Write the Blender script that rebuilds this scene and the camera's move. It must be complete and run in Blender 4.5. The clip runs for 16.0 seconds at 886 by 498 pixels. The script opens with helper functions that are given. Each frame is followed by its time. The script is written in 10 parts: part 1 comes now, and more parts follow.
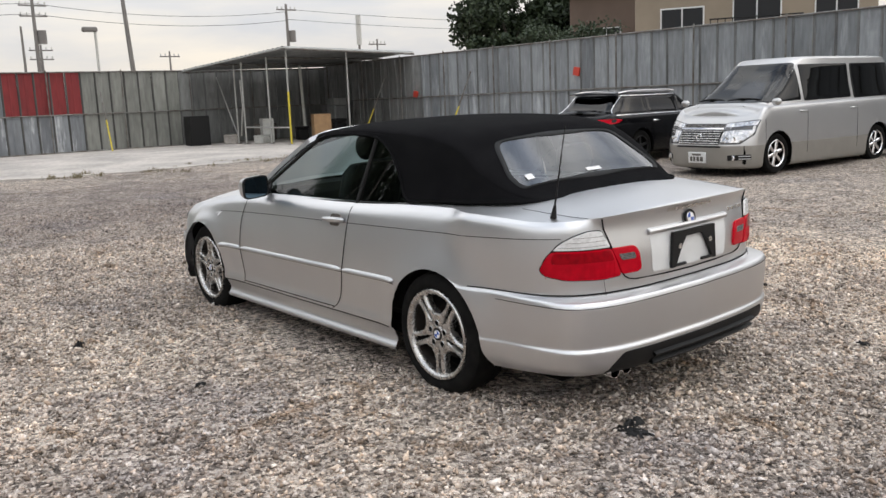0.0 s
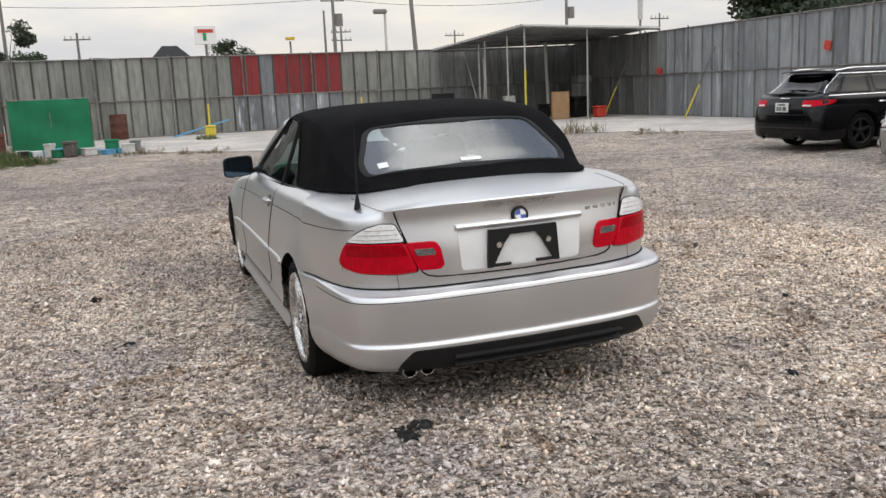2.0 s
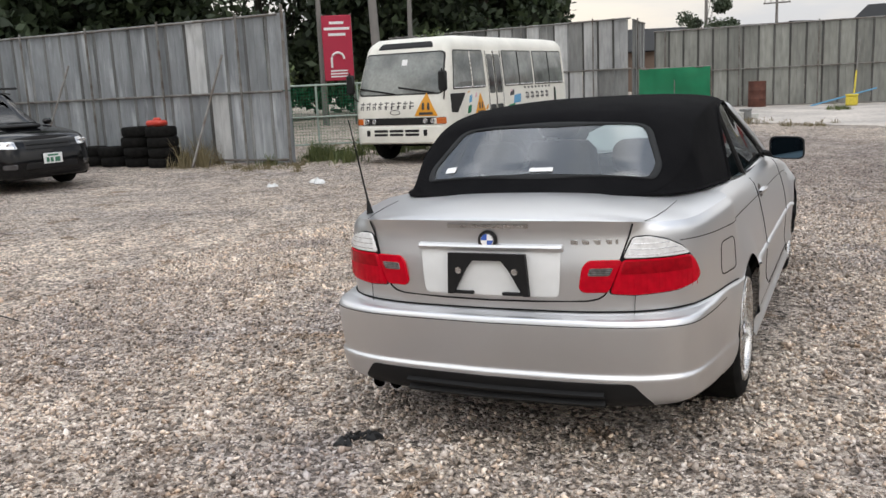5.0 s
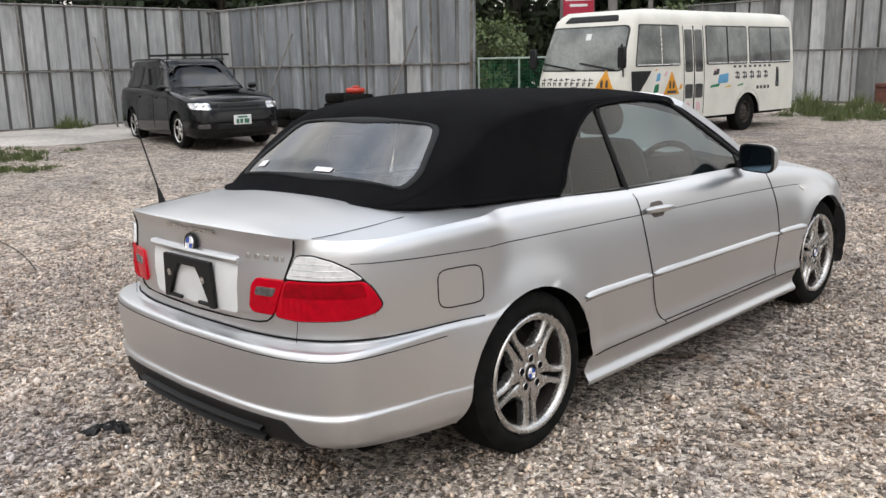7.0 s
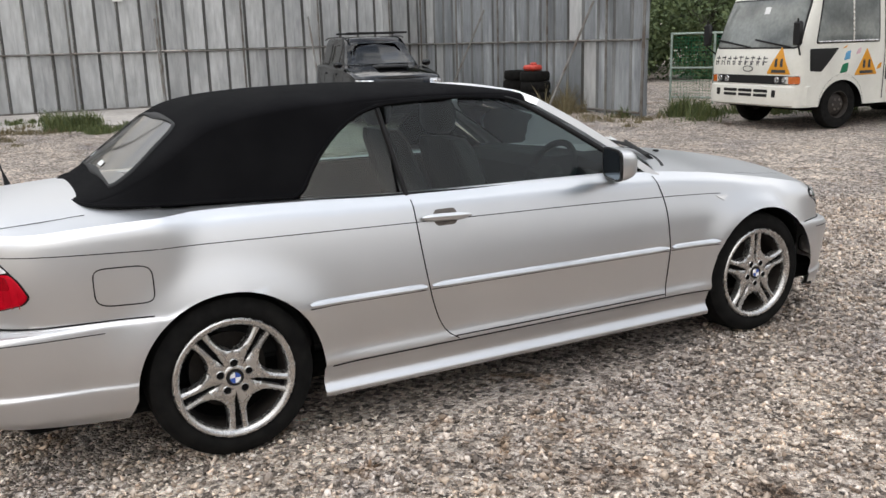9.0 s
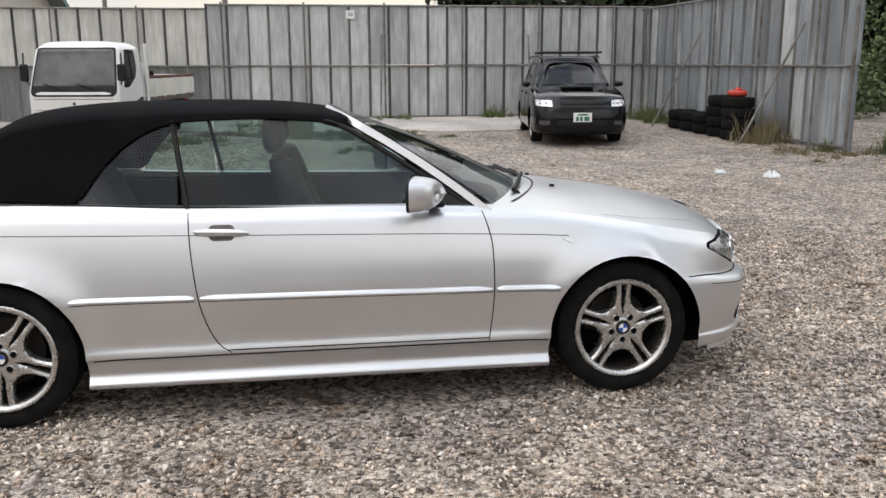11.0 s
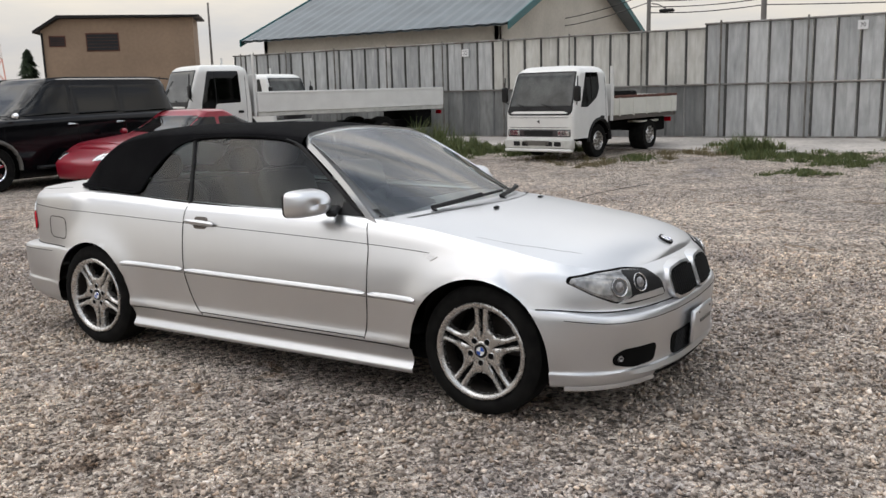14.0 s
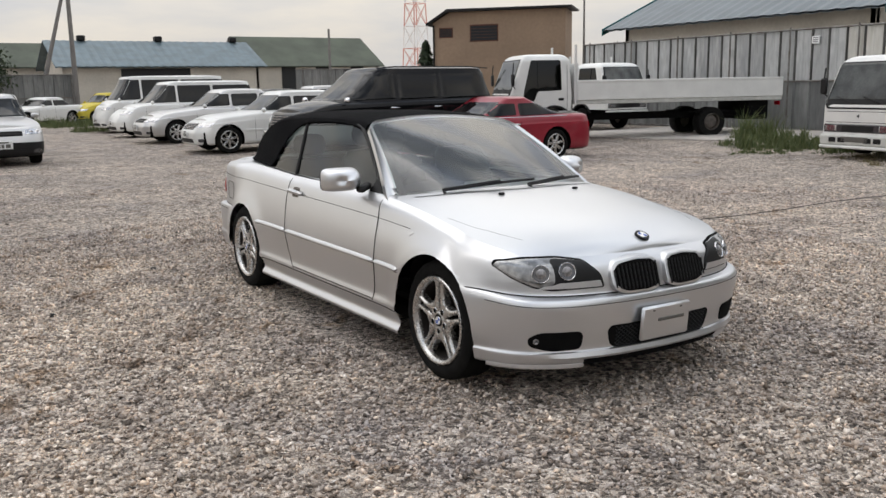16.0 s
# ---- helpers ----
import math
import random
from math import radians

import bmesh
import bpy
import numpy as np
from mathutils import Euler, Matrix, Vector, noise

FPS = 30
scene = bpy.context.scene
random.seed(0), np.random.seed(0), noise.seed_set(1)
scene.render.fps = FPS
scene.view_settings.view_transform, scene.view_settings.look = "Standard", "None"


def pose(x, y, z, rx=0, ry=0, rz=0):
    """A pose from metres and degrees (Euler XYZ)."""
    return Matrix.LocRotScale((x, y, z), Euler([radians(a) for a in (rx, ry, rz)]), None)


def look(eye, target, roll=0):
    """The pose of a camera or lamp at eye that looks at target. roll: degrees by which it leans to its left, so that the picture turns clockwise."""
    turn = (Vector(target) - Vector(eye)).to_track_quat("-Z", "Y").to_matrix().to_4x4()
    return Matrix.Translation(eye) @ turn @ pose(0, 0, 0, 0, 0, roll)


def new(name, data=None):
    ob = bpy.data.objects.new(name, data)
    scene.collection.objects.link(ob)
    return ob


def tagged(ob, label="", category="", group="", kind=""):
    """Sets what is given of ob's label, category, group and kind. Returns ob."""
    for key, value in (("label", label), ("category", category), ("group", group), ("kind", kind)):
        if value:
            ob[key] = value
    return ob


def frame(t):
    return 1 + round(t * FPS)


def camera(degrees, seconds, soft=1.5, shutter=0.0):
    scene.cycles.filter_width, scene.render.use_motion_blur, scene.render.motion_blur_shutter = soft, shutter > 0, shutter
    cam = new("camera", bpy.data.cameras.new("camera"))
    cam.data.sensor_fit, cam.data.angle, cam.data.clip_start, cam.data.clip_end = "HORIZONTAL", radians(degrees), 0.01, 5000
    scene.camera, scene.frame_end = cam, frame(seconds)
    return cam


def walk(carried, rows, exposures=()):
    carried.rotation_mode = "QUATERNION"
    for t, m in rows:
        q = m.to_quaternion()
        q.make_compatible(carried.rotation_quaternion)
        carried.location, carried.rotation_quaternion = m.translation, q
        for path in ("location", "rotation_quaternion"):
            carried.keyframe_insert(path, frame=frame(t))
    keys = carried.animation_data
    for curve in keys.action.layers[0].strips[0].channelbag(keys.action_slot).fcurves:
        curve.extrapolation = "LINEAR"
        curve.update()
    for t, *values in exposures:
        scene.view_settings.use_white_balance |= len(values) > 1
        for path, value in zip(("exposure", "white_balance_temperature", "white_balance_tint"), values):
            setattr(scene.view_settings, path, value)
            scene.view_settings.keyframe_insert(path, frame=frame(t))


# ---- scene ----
cam = camera(54.1, 16.0)
PATH = [
    (0, (-3.451, -4.697, 1.457), (-2.217, -3.16, 1.116), -2.4),
    (0.5, (-3.067, -5.09, 1.469), (-1.987, -3.44, 1.138), -1.5),
    (1, (-2.576, -5.346, 1.462), (-1.584, -3.641, 1.129), -1.3),
    (1.5, (-2.071, -5.591, 1.44), (-1.238, -3.805, 1.1), -2.1),
    (2, (-1.566, -5.702, 1.418), (-0.915, -3.846, 1.053), -2.5),
    (2.5, (-1.063, -5.762, 1.42), (-0.631, -3.848, 1.031), -1.5),
    (3, (-0.542, -5.822, 1.448), (-0.35, -3.87, 1.058), -0.9),
    (3.5, (-0.037, -5.758, 1.46), (-0.097, -3.795, 1.082), -1.8),
    (4, (0.457, -5.733, 1.462), (0.101, -3.8, 1.092), -1.8),
    (4.2, (0.621, -5.686, 1.468), (0.136, -3.78, 1.103), -1.9),
    (6.3, (2.38, -4.418, 1.476), (1.165, -2.885, 1.063), -1.9),
    (6.5, (2.519, -4.253, 1.496), (1.251, -2.762, 1.084), -1.2),
    (7, (2.834, -3.814, 1.483), (1.456, -2.427, 1.062), -1.2),
    (7.5, (3.202, -3.431, 1.483), (1.72, -2.16, 1.051), -1.1),
    (8, (3.501, -3.007, 1.5), (1.912, -1.875, 1.061), -1.3),
    (8.5, (3.71, -2.524, 1.515), (2.045, -1.515, 1.059), -2.5),
    (9, (3.965, -2.06, 1.535), (2.235, -1.171, 1.068), -1.6),
    (9.5, (4.139, -1.584, 1.528), (2.338, -0.844, 1.07), -0.7),
    (10, (4.331, -1.062, 1.517), (2.478, -0.447, 1.085), -0.8),
    (10.2, (4.398, -0.834, 1.533), (2.524, -0.279, 1.109), -0.9),
    (12.3, (4.657, 1.353, 1.51), (2.723, 1.069, 1.085), -0.5),
    (12.5, (4.669, 1.61, 1.505), (2.752, 1.223, 1.09), -1.1),
    (13, (4.524, 2.154, 1.5), (2.667, 1.536, 1.091), -1.4),
    (13.5, (4.417, 2.732, 1.509), (2.63, 1.919, 1.127), -2.0),
    (14, (4.252, 3.275, 1.526), (2.575, 2.247, 1.165), -1.6),
    (14.5, (3.992, 3.764, 1.536), (2.433, 2.562, 1.181), -1.1),
    (15, (3.777, 4.279, 1.538), (2.396, 2.872, 1.203), -0.7),
    (15.5, (3.481, 4.702, 1.518), (2.223, 3.185, 1.176), -1.6),
    (16, (3.164, 5.061, 1.511), (2.103, 3.406, 1.143), -1.1),
]
EXPOSURES = [(0.0, 0.30), (3.5, 0.29), (6.5, 0.42), (8.0, 0.41), (10.0, 0.37), (12.5, 0.26), (14.0, 0.09), (14.5, 0.05), (16.0, 0.08)]
walk(cam, [(t, look(e, g, r)) for t, e, g, r in PATH], EXPOSURES)

# ---- sky and sun: bright overcast, soft light ----
world = bpy.data.worlds.new("world")
scene.world = world
world.use_nodes = True
wn, wl = world.node_tree.nodes, world.node_tree.links
bgn = wn["Background"]
sky = wn.new("ShaderNodeTexSky")
sky.sky_type = "NISHITA"
sky.sun_disc = False
sky.sun_elevation, sky.sun_rotation = radians(45), radians(120)
sky.air_density, sky.dust_density = 1.0, 3.0
tc = wn.new("ShaderNodeTexCoord")
mp = wn.new("ShaderNodeMapping")
mp.inputs["Scale"].default_value = (1.6, 1.6, 7.0)
cl = wn.new("ShaderNodeTexNoise")
cl.inputs["Scale"].default_value, cl.inputs["Detail"].default_value, cl.inputs["Roughness"].default_value = 1.7, 6.0, 0.55
cr = wn.new("ShaderNodeValToRGB")
cr.color_ramp.elements[0].position, cr.color_ramp.elements[0].color = 0.36, (0.70, 0.74, 0.82, 1)
cr.color_ramp.elements[1].position, cr.color_ramp.elements[1].color = 0.62, (1.0, 0.965, 0.905, 1)
sm = wn.new("ShaderNodeMix")
sm.data_type, sm.blend_type = "RGBA", "MIX"
sm.inputs[0].default_value = 0.9
sc = wn.new("ShaderNodeVectorMath")
sc.operation = "SCALE"
sc.inputs["Scale"].default_value = 0.12
wl.new(tc.outputs["Generated"], mp.inputs["Vector"])
wl.new(mp.outputs["Vector"], cl.inputs["Vector"])
wl.new(cl.outputs["Fac"], cr.inputs["Fac"])
wl.new(sky.outputs["Color"], sc.inputs[0])
wl.new(sc.outputs["Vector"], sm.inputs[6])
wl.new(cr.outputs["Color"], sm.inputs[7])
gsep = wn.new("ShaderNodeSeparateXYZ")
grad = wn.new("ShaderNodeValToRGB")
grad.color_ramp.elements[0].position, grad.color_ramp.elements[0].color = 0.05, (0.91, 0.86, 0.795, 1)
grad.color_ramp.elements[1].position, grad.color_ramp.elements[1].color = 0.9, (1.42, 1.50, 1.60, 1)
grad.color_ramp.elements.new(0.32).color = (1.15, 1.13, 1.10, 1)
gsc = wn.new("ShaderNodeVectorMath")
gsc.operation = "MULTIPLY"
wl.new(tc.outputs["Generated"], gsep.inputs[0])
wl.new(gsep.outputs["Z"], grad.inputs["Fac"])
wl.new(sm.outputs[2], gsc.inputs[0])
wl.new(grad.outputs["Color"], gsc.inputs[1])
# broken cloud high overhead, smooth haze near the horizon
cl2 = wn.new("ShaderNodeTexNoise")
cl2.inputs["Scale"].default_value, cl2.inputs["Detail"].default_value, cl2.inputs["Roughness"].default_value = 2.6, 7.0, 0.5
cr2 = wn.new("ShaderNodeValToRGB")
cr2.color_ramp.elements[0].position, cr2.color_ramp.elements[0].color = 0.42, (0.48, 0.51, 0.56, 1)
cr2.color_ramp.elements[1].position, cr2.color_ramp.elements[1].color = 0.57, (1.62, 1.58, 1.53, 1)
high = wn.new("ShaderNodeMapRange")
high.inputs["From Min"].default_value, high.inputs["From Max"].default_value = 0.22, 0.5
cmix = wn.new("ShaderNodeMix")
cmix.data_type, cmix.blend_type = "RGBA", "MULTIPLY"
wl.new(tc.outputs["Generated"], cl2.inputs["Vector"])
wl.new(cl2.outputs["Fac"], cr2.inputs["Fac"])
wl.new(gsep.outputs["Z"], high.inputs["Value"])
wl.new(high.outputs["Result"], cmix.inputs[0])
wl.new(gsc.outputs["Vector"], cmix.inputs[6])
wl.new(cr2.outputs["Color"], cmix.inputs[7])
wl.new(cmix.outputs[2], bgn.inputs["Color"])
bgn.inputs["Strength"].default_value = 0.95
sun = new("sun", bpy.data.lights.new("sun", "SUN"))
sun.data.energy, sun.data.angle, sun.data.color = 0.45, radians(50), (1.0, 0.92, 0.82)
sun.matrix_world = look((3, -7, 16), (0, 0, 0))


# ---- materials ----
def mat(name, color, rough=0.6, metal=0.0, var=0.0, scale=8.0, bump=0.0, bscale=60.0, color2=None, coat=0.0, spec=0.5, fine=0.0, objrand=0.0, stretch=None):
    """A surface with two scales of colour variation and fine relief."""
    m = bpy.data.materials.new(name)
    m.use_nodes = True
    n, l = m.node_tree.nodes, m.node_tree.links
    p = n["Principled BSDF"]
    p.inputs["Roughness"].default_value, p.inputs["Metallic"].default_value = rough, metal
    p.inputs["Coat Weight"].default_value, p.inputs["Specular IOR Level"].default_value = coat, spec
    p.inputs["Coat Roughness"].default_value = 0.06
    c = (*color, 1)
    p.inputs["Base Color"].default_value = c
    co = n.new("ShaderNodeTexCoord")
    vec = co.outputs["Object"]
    if objrand:
        # every piece takes its own stretch of the pattern
        oj = n.new("ShaderNodeObjectInfo")
        sv = n.new("ShaderNodeVectorMath")
        sv.operation = "MULTIPLY_ADD"
        sv.inputs[0].default_value = (37.0, 91.0, 53.0)
        l.new(oj.outputs["Random"], sv.inputs[1])
        l.new(vec, sv.inputs[2])
        vec = sv.outputs["Vector"]
    if stretch:
        ma = n.new("ShaderNodeMapping")
        ma.inputs["Scale"].default_value = stretch
        l.new(vec, ma.inputs["Vector"])
        vec = ma.outputs["Vector"]
    if var or color2:
        t = n.new("ShaderNodeTexNoise")
        t.inputs["Scale"].default_value, t.inputs["Detail"].default_value = scale, 5.0
        l.new(vec, t.inputs["Vector"])
        r = n.new("ShaderNodeValToRGB")
        r.color_ramp.elements[0].position, r.color_ramp.elements[1].position = 0.35, 0.65
        d = color2 or tuple(max(0, v * (1 - var)) for v in color)
        r.color_ramp.elements[0].color, r.color_ramp.elements[1].color = (*d, 1), c
        l.new(t.outputs["Fac"], r.inputs["Fac"])
        out = r.outputs["Color"]
        if fine:
            f = n.new("ShaderNodeTexNoise")
            f.inputs["Scale"].default_value, f.inputs["Detail"].default_value = scale * 12, 3.0
            l.new(vec, f.inputs["Vector"])
            mx = n.new("ShaderNodeMix")
            mx.data_type, mx.blend_type = "RGBA", "OVERLAY"
            mx.inputs[0].default_value = fine
            l.new(out, mx.inputs[6])
            l.new(f.outputs["Fac"], mx.inputs[7])
            out = mx.outputs[2]
        if objrand:
            oi = n.new("ShaderNodeObjectInfo")
            mr = n.new("ShaderNodeMapRange")
            mr.inputs["To Min"].default_value, mr.inputs["To Max"].default_value = 1 - objrand, 1 + objrand
            l.new(oi.outputs["Random"], mr.inputs["Value"])
            hv = n.new("ShaderNodeHueSaturation")
            l.new(mr.outputs["Result"], hv.inputs["Value"])
            l.new(out, hv.inputs["Color"])
            out = hv.outputs["Color"]
        l.new(out, p.inputs["Base Color"])
        rr = n.new("ShaderNodeMapRange")
        rr.inputs["To Min"].default_value, rr.inputs["To Max"].default_value = max(0.02, rough - 0.06), min(1, rough + 0.08)
        l.new(t.outputs["Fac"], rr.inputs["Value"])
        l.new(rr.outputs["Result"], p.inputs["Roughness"])
    if bump:
        b = n.new("ShaderNodeTexNoise")
        b.inputs["Scale"].default_value, b.inputs["Detail"].default_value = bscale, 4.0
        l.new(vec, b.inputs["Vector"])
        bp = n.new("ShaderNodeBump")
        bp.inputs["Strength"].default_value, bp.inputs["Distance"].default_value = bump, 0.01
        l.new(b.outputs["Fac"], bp.inputs["Height"])
        l.new(bp.outputs["Normal"], p.inputs["Normal"])
    return m


def glassmat(name, tint, gloss=0.03, ior=1.8):
    """Tinted pane: seen through, with a reflection that grows at grazing angles."""
    m = bpy.data.materials.new(name)
    m.use_nodes = True
    n, l = m.node_tree.nodes, m.node_tree.links
    n.remove(n["Principled BSDF"])
    tr, gl, mx, fr = (n.new("ShaderNodeBsdfTransparent"), n.new("ShaderNodeBsdfGlossy"), n.new("ShaderNodeMixShader"), n.new("ShaderNodeFresnel"))
    tr.inputs["Color"].default_value = (*tint, 1)
    gl.inputs["Roughness"].default_value = gloss
    fr.inputs["IOR"].default_value = ior
    l.new(fr.outputs["Fac"], mx.inputs["Fac"])
    l.new(tr.outputs["BSDF"], mx.inputs[1])
    l.new(gl.outputs["BSDF"], mx.inputs[2])
    l.new(mx.outputs["Shader"], n["Material Output"].inputs["Surface"])
    return m


SILVER = mat("silver metallic paint", (0.66, 0.667, 0.68), 0.33, 0.93, 0.03, 3, coat=0.0)
CHROME = mat("chrome", (0.8, 0.8, 0.82), 0.12, 1.0)
ALLOY = mat("dusty alloy", (0.56, 0.55, 0.535), 0.26, 0.92, 0.08, 25)
BARREL = mat("dark brown rim barrel", (0.045, 0.038, 0.033), 0.7, 0.3, 0.4, 20)
ALLOYDARK = mat("dusty brake metal and recess shade", (0.16, 0.14, 0.125), 0.6, 0.5, 0.4, 20)
RUBBER = mat("tyre rubber", (0.006, 0.006, 0.006), 0.92, 0, 0.4, 14, 0.2, 150, color2=(0.012, 0.0117, 0.011), spec=0.12)
TRIM = mat("black plastic trim", (0.008, 0.008, 0.0085), 0.55, 0, 0.25, 30, spec=0.3)
SEAM = mat("dark panel gap", (0.012, 0.012, 0.013), 0.9, spec=0.1)
LINER = mat("wheel housing black", (0.005, 0.005, 0.005), 0.95, 0, 0.3, 10, spec=0.1)
FABRIC = mat("black soft top cloth", (0.0050, 0.0050, 0.0058), 0.97, 0, 0.25, 6, 0.35, 420, color2=(0.0072, 0.0072, 0.0080), spec=0.06)
GLASS = glassmat("tinted side glass", (0.55, 0.66, 0.63), 0.0, 1.64)
GLASSFRONT = glassmat("windscreen glass", (0.68, 0.78, 0.76), 0.02, 2.15)
GLASSREAR = glassmat("clear rear window", (0.86, 0.94, 0.91), 0.05, 3.0)
GLASSDARK = glassmat("privacy glass", (0.045, 0.048, 0.05), 0.03, 1.5)
GLASSCAR = glassmat("windscreen of a parked car", (0.12, 0.13, 0.13), 0.03, 1.6)
# opaque panes: pale mottling in the colour imitates mirrored cloud
GLASSTRUCK = mat("truck windscreen with painted sky reflection", (0.075, 0.08, 0.078), 0.1, 0, 0.0, 2.2, color2=(0.018, 0.02, 0.02), fine=0.3)
GLASSBUS = mat("grey tinted bus glass with painted cloud reflection", (0.20, 0.215, 0.205), 0.05, 0, 0.0, 1.6, color2=(0.075, 0.083, 0.08), fine=0.3)
LEATHER = mat("grey leather", (0.035, 0.035, 0.036), 0.55, 0, 0.2, 8, 0.1, 120)
INTERIOR = mat("dark cabin plastic", (0.010, 0.011, 0.012), 0.65, 0, 0.2, 10, 0.1, 200, spec=0.3)
REDLAMP = mat("red lamp plastic", (0.52, 0.003, 0.016), 0.12, 0, 0.22, 30, spec=0.12)
REDDARK = mat("dark red reverse lamp", (0.33, 0.002, 0.009), 0.12, 0, 0.3, 40, spec=0.12)
WHITELAMP = mat("clear ribbed lamp", (0.80, 0.80, 0.80), 0.2, 0.0, 0.2, 60, 0.3, 220, coat=0.6)
LENSPALE = mat("clear lens over a bright reflector", (0.42, 0.42, 0.42), 0.12, 0.6, 0.55, 22, coat=0.5)
LENSGREY = mat("clear lens over a dark reflector", (0.30, 0.29, 0.29), 0.15, 0.3, 0.5, 60, coat=0.4)
LAMPDARK = mat("lamp housing grey", (0.10, 0.10, 0.105), 0.2, 0.5, 0.4, 12, coat=0.6)
LAMPGREY = mat("lamp reflector", (0.60, 0.60, 0.61), 0.12, 0.9, 0.25, 20, coat=0.3)
AMBER = mat("amber lamp", (0.55, 0.13, 0.02), 0.15, 0, 0.2, 40, coat=1.0)
WHITEPLASTIC = mat("white plate plastic", (0.72, 0.73, 0.73), 0.4, 0, 0.06, 12)
BADGEBLUE = mat("badge blue", (0.03, 0.09, 0.4), 0.2, 0, coat=1.0)
BADGEWHITE = mat("badge white", (0.8, 0.8, 0.8), 0.2, 0, coat=1.0)
MIRRORGLASS = mat("mirror glass", (0.045, 0.07, 0.09), 0.03, 1.0)
WHITEPAINT = mat("white vehicle paint", (0.72, 0.72, 0.70), 0.3, 0, 0.08, 3, coat=0.6, fine=0.1)
BUSWHITE = mat("weathered bus paint", (0.70, 0.69, 0.63), 0.42, 0, 0.12, 2.2, fine=0.1)
BLACKPAINT = mat("black vehicle paint", (0.004, 0.004, 0.005), 0.10, 0, 0.2, 3, spec=0.30)
DARKGREYPAINT = mat("near black paint", (0.004, 0.0042, 0.005), 0.10, 0, 0.15, 3, spec=0.32)
CLADGREY = mat("grey bumper plastic", (0.13, 0.125, 0.115), 0.45, 0.3, 0.1, 4)
REDPAINT = mat("red vehicle paint", (0.27, 0.008, 0.024), 0.3, 0.1, 0.1, 3, coat=0.45)
VANSILVER = mat("van silver paint", (0.54, 0.535, 0.53), 0.34, 0.75, 0.05, 2, coat=0.6)
TWOTONE = mat("bronze grey cladding", (0.30, 0.285, 0.26), 0.5, 0.3, 0.1, 4)
PLATEGREEN = mat("green plate characters", (0.03, 0.14, 0.08), 0.5)


def sheetmat(name, base, dark, wash, amount, metal=0.3, rough=0.5, vary=0.14):
    """Weathered steel sheet: long soft streaks, pale lime runs and thin dark drips, different on every sheet."""
    m = mat(name, base, rough, metal, 0.0, 0.9, 0.1, 8, color2=dark, fine=0.4, objrand=vary, stretch=(1, 1, 0.2))
    n, l = m.node_tree.nodes, m.node_tree.links
    p = n["Principled BSDF"]
    below = p.inputs["Base Color"].links[0].from_socket
    co, oj, sv = n.new("ShaderNodeTexCoord"), n.new("ShaderNodeObjectInfo"), n.new("ShaderNodeVectorMath")
    sv.operation = "MULTIPLY_ADD"
    sv.inputs[0].default_value = (71.0, 13.0, 29.0)
    l.new(oj.outputs["Random"], sv.inputs[1])
    l.new(co.outputs["Object"], sv.inputs[2])
    for scale, squash, lo, hi, colour, share in ((3.2, 0.16, 0.56, 0.70, wash, amount), (9.0, 0.07, 0.62, 0.72, tuple(v * 0.45 for v in dark), 0.32), (1.4, 0.8, 0.55, 0.75, tuple(v * 0.7 for v in dark), 0.5)):
        ma = n.new("ShaderNodeMapping")
        ma.inputs["Scale"].default_value = (1, 1, squash)
        l.new(sv.outputs["Vector"], ma.inputs["Vector"])
        t = n.new("ShaderNodeTexNoise")
        t.inputs["Scale"].default_value, t.inputs["Detail"].default_value, t.inputs["Roughness"].default_value = scale, 6.0, 0.6
        l.new(ma.outputs["Vector"], t.inputs["Vector"])
        r = n.new("ShaderNodeMapRange")
        r.inputs["From Min"].default_value, r.inputs["From Max"].default_value, r.inputs["To Max"].default_value = lo, hi, share
        l.new(t.outputs["Fac"], r.inputs["Value"])
        x = n.new("ShaderNodeMix")
        x.data_type = "RGBA"
        l.new(r.outputs["Result"], x.inputs[0])
        l.new(below, x.inputs[6])
        x.inputs[7].default_value = (*colour, 1)
        below = x.outputs[2]
    l.new(below, p.inputs["Base Color"])
    return m


STEEL = sheetmat("galvanised fence sheet", (0.50, 0.51, 0.51), (0.33, 0.34, 0.345), (0.66, 0.67, 0.67), 0.5)
STEELBLUE = sheetmat("blue grey fence sheet", (0.31, 0.33, 0.345), (0.19, 0.205, 0.22), (0.58, 0.61, 0.64), 0.7)
SEAMPALE = mat("grey fence seam", (0.20, 0.205, 0.205), 0.6, 0.2, 0.4, 3, fine=0.3, objrand=0.3, stretch=(1, 1, 0.3))
STEELPALE = sheetmat("pale fence sheet", (0.62, 0.61, 0.565), (0.47, 0.465, 0.435), (0.72, 0.71, 0.68), 0.4, 0.1, 0.6, 0.10)
STEELSEAM = mat("dirty fence seam", (0.10, 0.10, 0.095), 0.7, 0.2, 0.5, 3, fine=0.3, objrand=0.3, stretch=(1, 1, 0.3))
STEELDARK = sheetmat("aged fence sheet", (0.235, 0.24, 0.235), (0.13, 0.135, 0.135), (0.38, 0.39, 0.385), 0.35, 0.2, 0.6, 0.16)
STEELOLIVE = sheetmat("olive grey fence sheet", (0.27, 0.275, 0.25), (0.17, 0.175, 0.16), (0.37, 0.375, 0.355), 0.3, 0.15, 0.6, 0.14)
STEELWASH = sheetmat("lime washed fence sheet", (0.23, 0.245, 0.26), (0.14, 0.15, 0.165), (0.66, 0.68, 0.70), 0.95, 0.2, 0.6, 0.12)
STEELRED = sheetmat("red painted sheet", (0.21, 0.018, 0.020), (0.15, 0.013, 0.015), (0.28, 0.08, 0.08), 0.35, 0.0, 0.6, 0.07)
